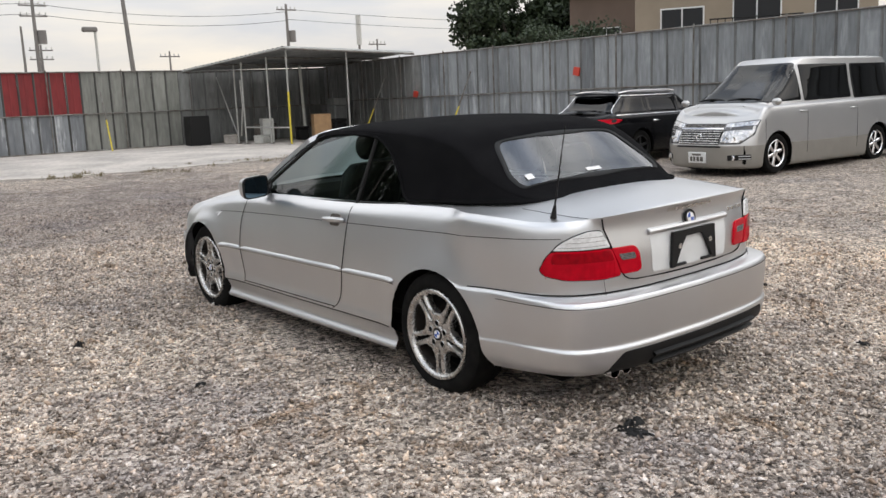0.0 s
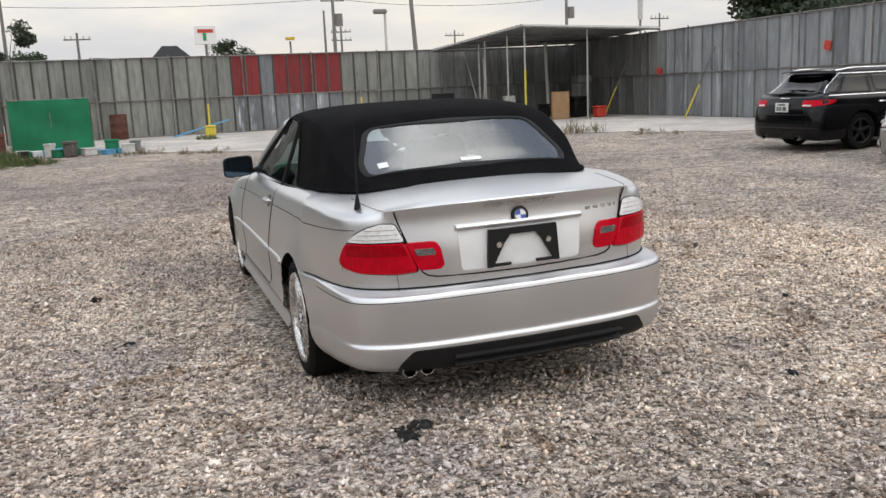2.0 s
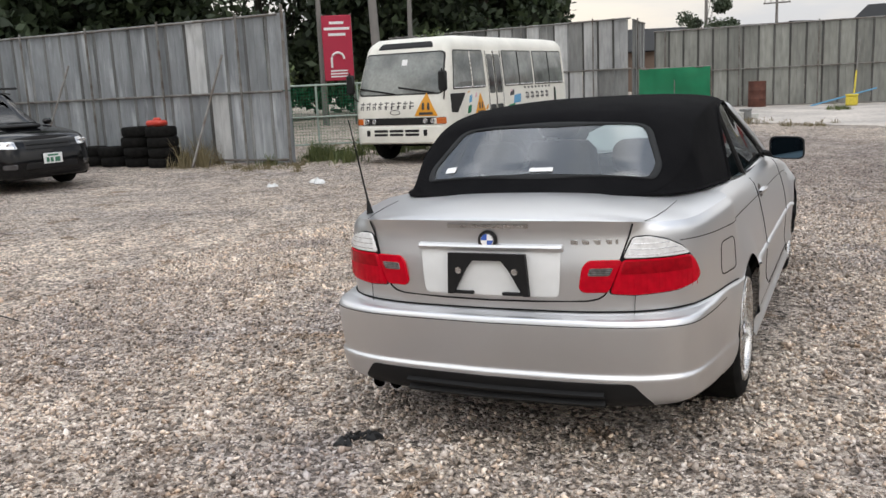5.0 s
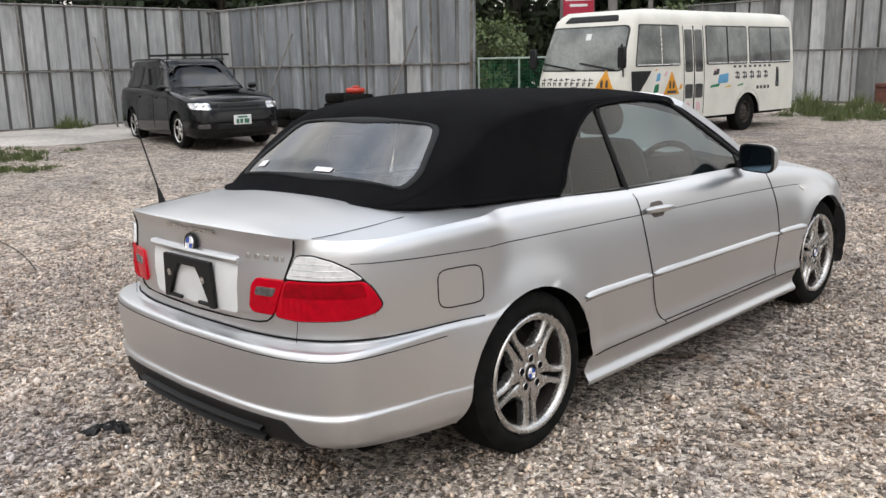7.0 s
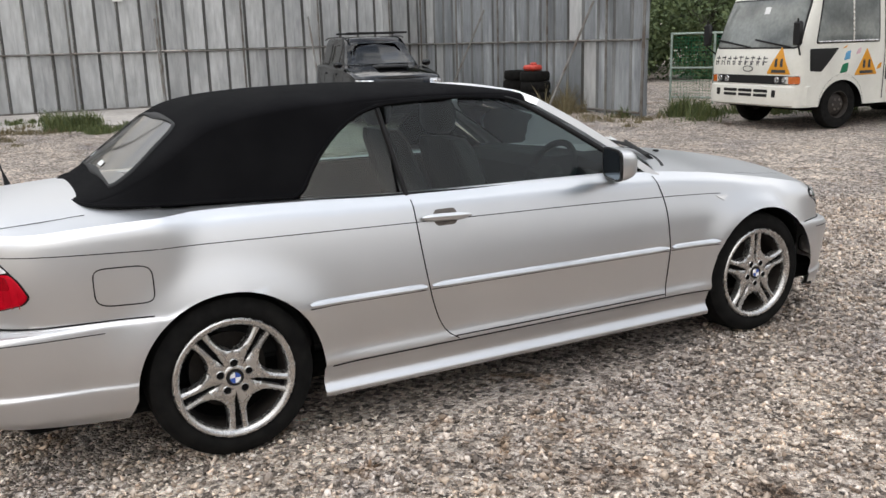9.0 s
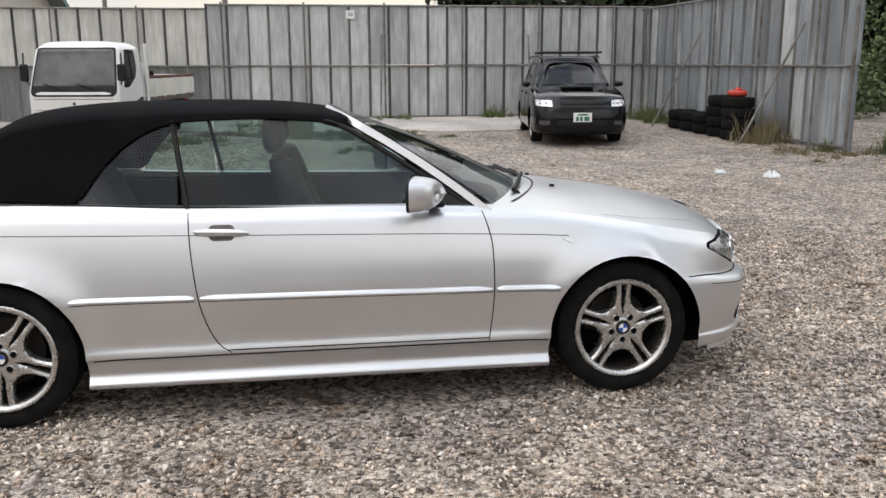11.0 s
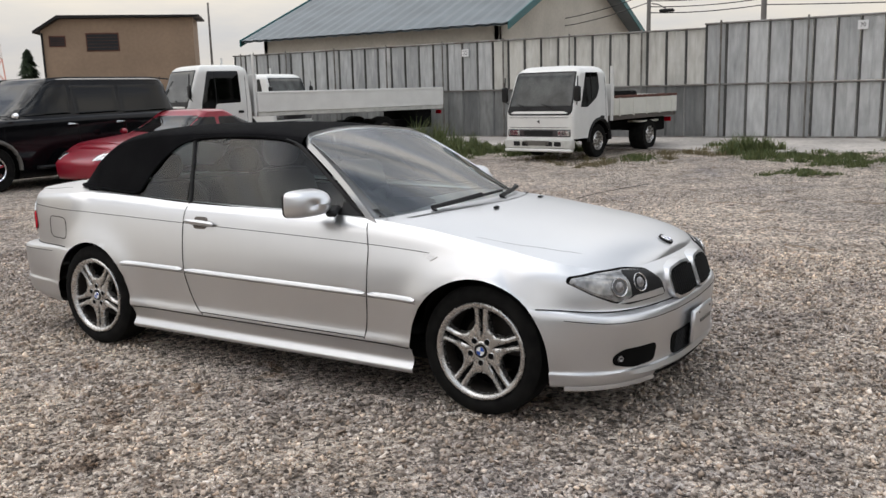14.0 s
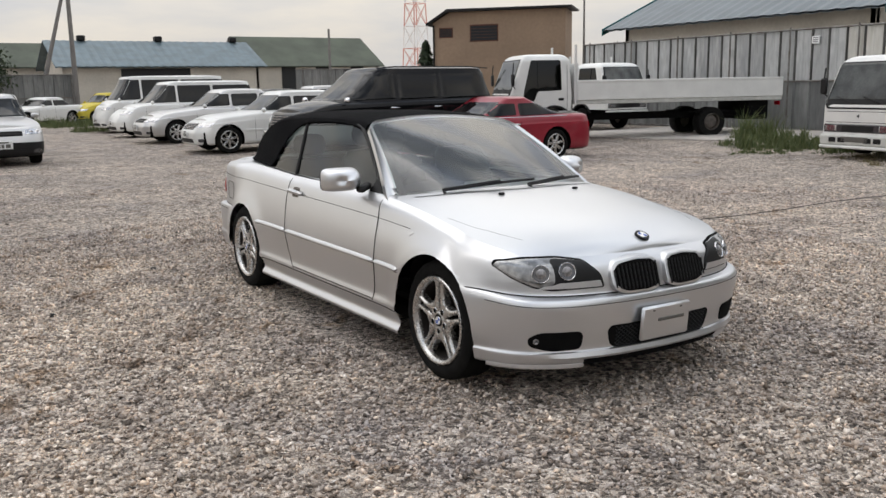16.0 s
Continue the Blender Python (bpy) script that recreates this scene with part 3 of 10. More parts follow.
def fence(name, a, b, h, label, mid=1.45, pick=None, posts=2.0, braces=(), base=None):
    """Two tiers of upright steel sheets on pipe rails; the sheets face the yard (left of a to b is outside)."""
    a, b = Vector((*a, 0)), Vector((*b, 0))
    d = b - a
    L = d.length
    n = int(round(L / PW))
    ang = math.degrees(math.atan2(d.y, d.x))
    mid_pt = (a + b) / 2
    z0 = gz(*mid_pt.xy) - 0.02 if base is None else base
    root = thing(name, pose(a.x, a.y, z0, 0, 0, ang), label, "steel fence", kind="structure")
    rng = random.Random(name)
    for i in range(n):
        for tier, (za, zb) in enumerate(((0.0, mid), (mid + 0.02, h))):
            material = pick(i * PW, tier) if pick else STEEL
            ob = new("panel", panel_for(zb - za, material))
            ob.parent = root
            ob.matrix_basis = pose(i * PW, rng.uniform(-0.012, 0.006), za, rng.uniform(-0.5, 0.5), 0, 0)
    for z in (0.06, mid, h - 0.03):
        Geo().tube([(0, -0.065, z), (L / 2, -0.065, z + rng.uniform(-0.02, 0.02)), (L, -0.065, z)], 0.024, 8).make("rail", PIPE, root)
    x = 0.4
    while x < L:
        Geo().tube([(x, -0.11, -0.1), (x, -0.11, h + 0.04)], 0.024, 8).make("post", PIPE, root)
        x += posts
    for x, yel in braces:
        g = Geo().tube([(x, -1.15, 0.02), (x + 0.12, -0.13, mid + 0.75)], 0.024, 8)
        g.make("brace", PIPE, root)
        if yel:
            Geo().tube([(x, -1.15, 0.02), (x + 0.06, -0.64, 1.1)], 0.028, 8).make("brace_sleeve", YELLOWPAINT, root, "yellow sleeve of the brace")
    return root


def north_pick(x, tier):
    wx = x - 5.47
    if tier == 1 and (2.0 <= wx < 3.0 or 3.5 <= wx < 6.0):
        return STEELRED
    if tier == 1 and 3.0 <= wx < 3.5 or tier == 0 and 2.0 <= wx < 6.0:
        return STEELWASH
    return STEELOLIVE if wx < 9.5 else STEELDARK


def mixed(seed, share):
    return lambda x, t: STEEL if random.Random(int(x * 2) * 3 + seed + 7 * t).random() < share else STEELDARK


fence("wall_north", (-5.47, 26.6), (15.8, 26.6), 2.78, "aged grey steel sheet fence with red painted sheets", 1.32, north_pick, 2.5, ((6.5, True), (12.0, True)))
fence("wall_east", (15.8, 26.6), (15.8, -13.0), 2.92, "grey galvanised steel sheet fence with streaked rust", 1.45, lambda x, t: STEELBLUE if x > 6 else STEELDARK, 2.5, ((9.2, True), (4.3, True)))
fence("wall_west", (-18.1, -2.6), (-18.1, 8.9), 2.86, "galvanised steel sheet fence with dark vertical seams", 1.36, lambda x, t: STEEL, 2.0, ((4.2, False), (8.0, False)))
fence("wall_west_low", (-18.1, -18.6), (-18.1, -2.6), 2.76, "older steel sheet fence with pale upper sheets", 1.36, lambda x, t: (STEELPALE if t else STEELDARK) if x > 9.5 else (STEEL if t else STEELDARK), 2.0, ())
fence("wall_northwest", (-18.1, 8.7), (-8.75, 8.7), 2.84, "galvanised steel sheet fence in the yard corner", 1.38, lambda x, t: STEELBLUE if random.Random(int(x * 2) + t).random() < 0.8 else STEEL, 2.0, ((7.9, False), (3.7, False)))
fence("wall_bus_side", (-14.0, 22.6), (-5.0, 21.2), 3.0, "grey steel sheet fence beside the entrance", 1.5, mixed(5, 0.5), 2.5, ())
fence("wall_bus_return", (-5.0, 21.25), (-5.2, 23.6), 2.95, "short return of the grey steel fence", 1.5, lambda x, t: STEELDARK, 2.5, ())
fence("wall_south", (-18.1, -44), (-34, -42), 2.6, "weathered grey steel sheet fence behind the cars", 1.3, lambda x, t: STEELDARK, 3.0, (), 0.1)
fence("wall_southeast", (6.5, -45.5), (-6.0, -46), 2.45, "weathered grey steel sheet fence behind the yard", 1.2, lambda x, t: STEELDARK, 3.0, (), 0.1)

# marks and notice boards on the fences
for y, z in ((12.7, 2.08), (20.4, 1.65)):
    g = Geo().box((-0.02, -0.11, -0.12), (0.04, 0.11, 0.12), 0.004)
    tagged(g.make("sprayed_mark", SIGNRED, m=pose(15.735, y, z, 12, 0, 0)), "small red tag fixed on the steel fence", "tag")
for y, z in ((-9.45, 2.55), (0.95, 2.72)):
    g = Geo().box((0, -0.11, -0.10), (0.05, 0.11, 0.10), 0.003)
    ob = tagged(g.make("notice_board", SIGNWHITE, m=pose(-18.075, y, z)), "small white notice board on the steel fence", "notice")
    if y > 0:
        # the lot number painted on the board
        cu = bpy.data.curves.new("lot_number", "FONT")
        cu.body, cu.size, cu.extrude, cu.align_x, cu.align_y = "30", 0.13, 0.001, "CENTER", "CENTER"
        tmp = bpy.data.objects.new("lot_number", cu)
        me = bpy.data.meshes.new_from_object(tmp)
        bpy.data.objects.remove(tmp)
        me.materials.append(INK)
        num = new("lot_number", me)
        num.parent = ob
        num.matrix_basis = Matrix(((0, 0, 1, 0.053), (1, 0, 0, 0), (0, 1, 0, 0), (0, 0, 0, 1)))
    else:
        for k in range(3):
            Geo().box((0.05, -0.08, 0.045 - 0.05 * k), (0.053, 0.08, 0.06 - 0.05 * k)).make("text_bar", TRIM, ob)


# ---- scaffold shed in the corner ----
def build_shed():
    root = thing("scaffold_shed", pose(0, 0, 0), "open lean-to of scaffold pipes with a corrugated roof", "shed", kind="structure")
    A, B, C, D = Vector((9.6, 26.3, 2.86)), Vector((10.9, 21.0, 3.35)), Vector((15.9, 20.6, 3.15)), Vector((15.9, 26.4, 2.95))
    rows = []
    for i in range(49):
        s = i / 48
        rows.append([((A.lerp(B, s)).lerp(D.lerp(C, s), t) + Vector((0, 0, 0.035 * (i % 2)))) for t in np.linspace(0, 1, 9)])
    P = np.array([[list(v) for v in r] for r in rows])
    Geo().grid(P).grid(P - np.array([0, 0, 0.012]), flip=True).make("roof", STEELDARK, root, "rusty corrugated roof sheets")
    for s in (0.0, 0.33, 0.66, 1.0):
        p, q = A.lerp(B, s) - Vector((0, 0, 0.07)), D.lerp(C, s) - Vector((0, 0, 0.07))
        Geo().tube([p, q], 0.03, 8).make("beam", PIPE, root)
    for p, q in ((A, B), (B, C)):
        Geo().tube([p - Vector((0, 0, 0.03)), q - Vector((0, 0, 0.03))], 0.03, 8).make("edge_beam", PIPELIGHT, root)
    for x, y, h, mtl in ((10.75, 24.5, 2.95, PIPELIGHT), (10.7, 23.8, 3.0, PIPELIGHT), (11.0, 22.5, 3.1, PIPELIGHT), (11.1, 21.3, 3.25, PIPELIGHT), (13.4, 21.2, 3.2, PIPELIGHT)):
        z = gz(x, y)
        Geo().tube([(x, y, z), (x, y, h)], 0.032, 8).make("post", mtl, root)
        Geo().box((x - 0.09, y - 0.09, z + 0.02), (x + 0.09, y + 0.09, z + 0.05), 0.01).make("base_plate", PIPE, root)
    Geo().tube([(11.1, 21.3, 0.15), (11.1, 21.3, 1.9)], 0.036, 8).make("post_sleeve", YELLOWPAINT, root, "yellow sleeve of a post")
    Geo().tube([(10.7, 23.8, 0.75), (11.1, 21.3, 0.72)], 0.026, 8).make("cross_pipe", PIPELIGHT, root)
    Geo().tube([(10.75, 24.5, 0.4), (10.9, 26.3, 2.6)], 0.024, 8).make("diagonal_pipe", PIPELIGHT, root)
    Geo().tube([(10.72, 24.2, 0.45), (10.7, 23.9, 1.5), (10.72, 24.0, 2.4)], 0.03, 8).make("diagonal_pipe", PIPELIGHT, root)
    Geo().tube([(13.6, 24.6, 0.1), (13.5, 24.6, 2.95)], 0.06, 10).make("white_post", DUSTWHITE, root, "thick white post")


build_shed()


def crate(name, lo, hi, material, label, category, rz=0.0, slats=0):
    c = ((lo[0] + hi[0]) / 2, (lo[1] + hi[1]) / 2)
    root = thing(name, pose(c[0], c[1], gz(*c) + 0.03, 0, 0, rz), label, category)
    hx, hy, h = (hi[0] - lo[0]) / 2, (hi[1] - lo[1]) / 2, hi[2] - lo[2]
    t = 0.03
    Geo().box((-hx, -hy, 0), (hx, hy, t), 0.006).make("bottom", material, root)
    Geo().box((-hx, -hy, h - t), (hx, hy, h), 0.006).make("top", material, root)
    Geo().box((-hx, hy - t, t), (hx, hy, h - t), 0.004).make("back", material, root)
    for s in (-1, 1):
        Geo().box((s * hx - (t if s > 0 else 0), -hy, t), (s * hx + (t if s < 0 else 0), hy - t, h - t), 0.004).make("side", material, root)
    Geo().box((-hx + t, -hy + 0.05, h * 0.5 - 0.01), (hx - t, hy - t, h * 0.5 + 0.01), 0.003).make("shelf", material, root)
    return root


crate("plywood_cabinet", (12.4, 22.0, 0), (13.4, 22.6, 0.95), WOOD, "open plywood cabinet standing in the shed", "cabinet", 65)
crate("dark_bin", (9.2, 25.2, 0), (10.1, 25.9, 1.05), TRIM, "black storage bin against the fence", "bin", 80)
crate("grey_cabinet", (11.5, 24.4, 0), (12.4, 24.8, 0.85), DUSTWHITE, "grey metal cabinet in the shed", "cabinet", 70)


def clutter_box(name, x, y, w, d, h, material, label, category, rz=0, z=0.03):
    root = thing(name, pose(x, y, gz(x, y) + z, 0, 0, rz), label, category)
    Geo().box((-w / 2, -d / 2, 0), (w / 2, d / 2, h * 0.82), min(w, h) * 0.08).make("body", material, root)
    Geo().box((-w / 2 - 0.01, -d / 2 - 0.01, h * 0.82), (w / 2 + 0.01, d / 2 + 0.01, h), min(w, h) * 0.05).make("lid", material, root)
    return root


clutter_box("tool_chest", 13.9, 22.9, 0.7, 0.5, 0.75, TRIM, "dark tool chest in the shed", "tool chest", 20)
clutter_box("jerry_can", 14.2, 21.8, 0.4, 0.3, 0.4, SIGNRED, "red fuel can on the concrete", "can", 10)
clutter_box("engine_block", 12.2, 25.2, 0.8, 0.6, 0.65, ALLOYDARK, "oily engine block stored in the shed", "engine", 40)
clutter_box("paper_sack", 10.9, 25.4, 0.8, 0.5, 0.32, CONCRETE, "pale paper sack beside the shed", "sack", 60)
clutter_box("plastic_tub", 11.4, 23.9, 0.6, 0.4, 0.28, DUSTWHITE, "white plastic tub beside the shed", "tub", 30)
clutter_box("battery_case", 13.2, 24.2, 0.5, 0.4, 0.5, TRIM, "black battery case in the shed", "case", 75)
clutter_box("steel_locker", 14.8, 24.2, 0.6, 0.5, 1.5, STEELDARK, "dark steel locker in the shed", "locker", 5)


def drum(x, y):
    root = thing("oil_drum", pose(x, y, gz(x, y)), "rusty red oil drum against the fence", "drum")
    Geo().lathe([(0, 0), (0, 0.28), (0.02, 0.29), (0.28, 0.285), (0.3, 0.295), (0.32, 0.285), (0.56, 0.285), (0.58, 0.295), (0.6, 0.285), (0.86, 0.285), (0.88, 0.29), (0.88, 0.27), (0.86, 0.0)], 28, "z").make("body", RUST, root)


drum(-1.9, 25.9)
clutter_box("yellow_case", 1.0, 24.8, 0.35, 0.3, 0.35, YELLOWPAINT, "small yellow case on the concrete", "case")
lad = thing("folding_ladder", pose(-0.2, 25.2, gz(0, 25) + 0.03), "blue folding ladder lying by the fence", "ladder")
for s in (0.0, 0.4):
    Geo().tube([(0, s, 0.0), (1.9, s * 0.6, 0.50)], 0.022, 6).make("rail", INKBLUE, lad)
for k in range(6):
    Geo().tube([(0.15 + 0.32 * k, 0, 0.04 + 0.084 * k), (0.15 + 0.32 * k, 0.37, 0.04 + 0.084 * k)], 0.016, 6).make("rung", PIPELIGHT, lad)


# ---- green net screen and clutter before it ----
def net_screen():
    root = thing("net_screen", pose(-4.6, 20.4, gz(-4.6, 20.4), 0, 0, -8), "green netting stretched on a pipe frame", "net screen")
    W, Ht = 2.08, 1.45
    P = np.array([[[u * W, 0.035 * math.sin(u * 17) * (0.4 + v) + 0.02 * math.sin(v * 9 + u * 5), v * Ht] for v in np.linspace(0, 1, 12)] for u in np.linspace(0, 1, 46)])
    Geo().grid(P).grid(P + np.array([0, 0.006, 0]), flip=True).make("net", GREENNET, root)
    for x in (0, W / 2, W):
        Geo().tube([(x, 0.05, 0), (x, 0.05, Ht + 0.06)], 0.02, 8).make("post", PIPE, root)
    Geo().tube([(0, 0.05, Ht), (W, 0.05, Ht)], 0.02, 8).make("top_rail", PIPE, root)


net_screen()
rngc = random.Random(5)
for i in range(20):
    x, y = -4.3 + 0.155 * i + rngc.uniform(-0.08, 0.08), 19.0 + rngc.uniform(-0.35, 0.5)
    nm, lab, cat = (("plastic_crate", "old plastic crate heaped beside the net", "crate"), ("paint_bucket", "used paint bucket beside the net", "bucket"), ("white_appliance", "discarded white appliance beside the net", "appliance"), ("scrap_box", "dirty grey scrap box beside the net", "box"))[rngc.randrange(4)]
    ob = clutter_box(nm, x, y, rngc.uniform(0.14, 0.36), rngc.uniform(0.14, 0.34), rngc.uniform(0.10, 0.42), (DUSTWHITE, ALLOYDARK, WHITEPLASTIC, TRIM, STEELDARK, DUSTWHITE, INKBLUE, GREENNET)[rngc.randrange(8)], lab, cat, rngc.uniform(0, 90), 0.0)
clutter_box("rusty_bin", -4.95, 20.2, 0.42, 0.42, 0.62, RUST, "small rusty bin by the steel fence", "bin", 10, 0)


# ---- entrance gate of green pipes, with wire net ----
def pipe_gate(a, b, h=1.55, bays=3):
    a, b = Vector((*a, 0)), Vector((*b, 0))
    L = (b - a).length
    root = thing("pipe_gate", pose(a.x, a.y, gz(*a.xy), 0, 0, math.degrees(math.atan2(b.y - a.y, b.x - a.x))), "pale green pipe gate with wire netting", "gate")
    for k in range(bays + 1):
        Geo().tube([(L * k / bays, 0, 0), (L * k / bays, 0, h)], 0.025, 8).make("post", GREENPIPE, root)
    for z in (0.12, h * 0.5, h - 0.03):
        Geo().tube([(0, 0, z), (L, 0, z)], 0.022, 8).make("rail", GREENPIPE, root)
    g = Geo()
    for k in np.arange(0.02, L, 0.07):
        g.tube([(k, 0.012, 0.12), (k, 0.012, h * 0.96)], 0.0035, 3, cap=False)
    for z in np.arange(0.13, h * 0.96, 0.07):
        g.tube([(0, 0.012, z), (L, 0.012, z)], 0.0035, 3, cap=False)
    g.make("wire_net", GREENNET, root, "green plastic netting")


pipe_gate((-10.9, 11.3), (-7.5, 13.0), 1.5, 4)
cp = thing("corner_pipe", pose(-8.68, 8.62, 0.05), "leaning rusty pipe at the end of the fence", "pipe")
Geo().tube([(0, 0, 0), (0.05, 0, 3.0)], 0.03, 8).make("pipe", PIPE, cp)


# ---- banner by the road ----
def banner():
    root = thing("banner_sign", pose(-15.5, 21.5, 0.1, 0, 0, 35), "tall crimson banner sign with white arrow by the road", "banner")
    Geo().box((-0.52, -0.03, 1.6), (0.52, 0.03, 3.85), 0.02).make("board", BANNER, root)
    Geo().tube([(-0.5, 0.06, 0), (-0.5, 0.06, 3.9)], 0.04, 8).make("post", PIPE, root)
    Geo().tube([(0.5, 0.06, 0), (0.5, 0.06, 3.9)], 0.04, 8).make("post", PIPE, root)
    arc = [(0.22 * math.cos(a) - 0.02, -0.04, 2.35 + 0.22 * math.sin(a)) for a in np.linspace(0, math.pi, 12)] + [(-0.24, -0.04, 2.05)]
    Geo().tube(arc, 0.04, 8).make("arrow", SIGNWHITE, root, "white turn arrow")
    for k, w in enumerate((0.5, 0.9, 0.6)):
        Geo().box((-w / 2, -0.036, 3.55 - 0.2 * k), (w / 2, -0.031, 3.64 - 0.2 * k)).make("text_bar", SIGNWHITE, root)
    for k in range(3):
        Geo().box((-0.3, -0.036, 1.92 - 0.1 * k), (0.3, -0.031, 1.97 - 0.1 * k)).make("text_bar", SIGNWHITE, root)


banner()


# ---- buildings ----
def wall_box(root, lo, hi, material, name="wall"):
    return Geo().box(lo, hi, 0.02).make(name, material, root)


def gable_house(name, m, L, W, eave, ridge, wallm, roofm, label, over=0.5, corr=True, barge=None):
    """A long house: gables at both ends of its length, which runs along x."""
    root = thing(name, m, label, "building")
    t = 0.2
    for y in (0, W - t):
        Geo().box((0, y, 0), (L, y + t, eave), 0.02).make("wall", wallm, root)
    for x in (0, L - t):
        g = Geo()
        pr = [(0.0, 0.0), (W, 0.0), (W, eave), (W / 2, ridge - 0.05), (0.0, eave)]
        vs = [(xx, y, z) for xx in (x, x + t) for y, z in pr]
        g.add(vs, [(4, 3, 2, 1, 0), (5, 6, 7, 8, 9)] + [(k, (k + 1) % 5, 5 + (k + 1) % 5, 5 + k) for k in range(5)])
        g.make("gable_wall", wallm, root, smooth=False)
    n = int(L / 0.25) if corr else 2
    for s in (0, 1):
        e0 = Vector((0, -over if s == 0 else W + over, eave - over * (ridge - eave) / (W / 2)))
        e1 = Vector((0, W / 2, ridge))
        rows = []
        for i in range(n + 1):
            x = -over + (L + 2 * over) * i / n
            o = 0.035 * (i % 2) if corr else 0
            rows.append([(x, *(e0.lerp(e1, v).yz + Vector((0, o)))) for v in np.linspace(0, 1, 3)])
        P = np.array(rows)
        Geo().grid(P, flip=s == 1).grid(P - np.array([0, 0, 0.08]), flip=s == 0).make("roof", roofm, root, smooth=False)
    if barge:
        for x in (-over - 0.03, L + over):
            for s in (0, 1):
                y0 = -over if s == 0 else W + over
                z0 = eave - over * (ridge - eave) / (W / 2)
                g = Geo()
                vs = [(xx, *p) for xx in (x, x + 0.05) for p in ((y0, z0 - 0.22), (W / 2, ridge - 0.18), (W / 2, ridge + 0.08), (y0, z0 + 0.06))]
                g.add(vs, [(0, 1, 2, 3), (7, 6, 5, 4), (0, 4, 5, 1), (1, 5, 6, 2), (2, 6, 7, 3), (3, 7, 4, 0)])
                g.make("bargeboard", barge, root, smooth=False)
    return root


def pane(root, lo, hi, material=DARKOPEN, name="window"):
    w = Geo().box(lo, hi, 0.01).make(name, material, root)
    return w


# large hall behind the west fence: long side faces the yard, gable end faces north
hall = gable_house("storage_hall", pose(-24.3, -11.6, 0.1, 0, 0, -90), 11.3, 14.0, 3.95, 6.9, WALLCREAM, ROOFGREY, "cream storage hall with blue-grey corrugated roof and teal bargeboards", 0.7, True, TEAL)
hall.matrix_basis = pose(-24.3, -22.9, 0.1, 0, 0, 90)
# tan two-storey block
blk = thing("tan_block", pose(-26.95, -29.9, 0.1, 0, 0, -48.3), "tan rendered block with a flat shed roof", "building")
prof = ((0, 0), (7.05, 0), (7.05, 4.72), (6.15, 5.25), (0, 5.25))
g = Geo()
g.add([(x, y, z) for y in (-2.6, 0.0) for x, z in prof], [(0, 1, 2, 3, 4), (9, 8, 7, 6, 5), (1, 0, 5, 6), (2, 1, 6, 7), (3, 2, 7, 8), (4, 3, 8, 9), (0, 4, 9, 5)])
g.make("wall", WALLTAN, blk, smooth=False)
g = Geo()
for z0, th in ((0.0, 0.10),):
    prof = ((-0.35, 5.27), (6.17, 5.26), (7.35, 4.58), (7.35, 4.69), (6.20, 5.40), (-0.35, 5.36))
    g.add([(x, y, z) for y in (-2.9, 0.35) for x, z in prof], [(0, 1, 4, 5), (1, 2, 3, 4), (11, 10, 7, 6), (10, 9, 8, 7), (1, 0, 6, 7), (2, 1, 7, 8), (3, 2, 8, 9), (4, 3, 9, 10), (5, 4, 10, 11), (0, 5, 11, 6)])
g.make("roof", TRIM, blk, smooth=False)
Geo().tube([(7.0, 0.08, 0), (7.0, 0.08, 4.6)], 0.05, 6).make("downpipe", TRIM, blk)
for x, w, z0, z1 in ((4.27, 1.42, 3.76, 4.53), (6.34, 0.66, 4.0, 4.42)):
    fr = Geo().box((x - w / 2 - 0.05, -0.02, z0 - 0.05), (x + w / 2 + 0.05, 0.03, z1 + 0.05), 0.01).make("window", RUST, blk)
    for k in range(5):
        zk = z0 + (z1 - z0) * k / 5
        Geo().box((x - w / 2, 0.025, zk), (x + w / 2, 0.045, zk + (z1 - z0) / 5 - 0.02), 0.004).make("slat", DARKOPEN, fr)
# blue-roofed workshop, mossy barn
wsx = gable_house("workshop", pose(-20.2, -55, 0.0, 0, 0, 0), 13.0, 7.0, 3.4, 5.0, WALLCREAM, ROOFBLUE, "cream workshop with a blue corrugated roof and open doorway", 0.5)
wsx.matrix_basis = pose(-7.05, -55, 0.0, 0, 0, 180)
Geo().box((3.55, -0.05, 0), (8.1, 0.05, 3.05), 0.01).make("doorway", DARKOPEN, wsx, "dark open doorway")
for x in (1.9, 7.0, 12.4):
    Geo().box((x - 0.25, 3.2, 5.0), (x + 0.25, 3.8, 5.35), 0.05).make("roof_vent", TRIM, wsx)
brn = gable_house("mossy_barn", pose(-22.3, -62, 0, 0, 0, 180), 11.3, 8.0, 3.6, 5.9, WALLCREAM, ROOFGREEN, "cream barn with a mossy green roof", 0.4, False)
for x in (3.0, 6.0, 9.2):
    pane(brn, (x - 0.6, -0.06, 0), (x + 0.6, 0.04, 3.3))
brn2 = gable_house("old_shed", pose(-1.0, -63, 0, 0, 0, 180), 9, 6.0, 3.6, 5.2, WALLCREAM, ROOFGREEN, "old shed with a grey green roof", 0.4, False)


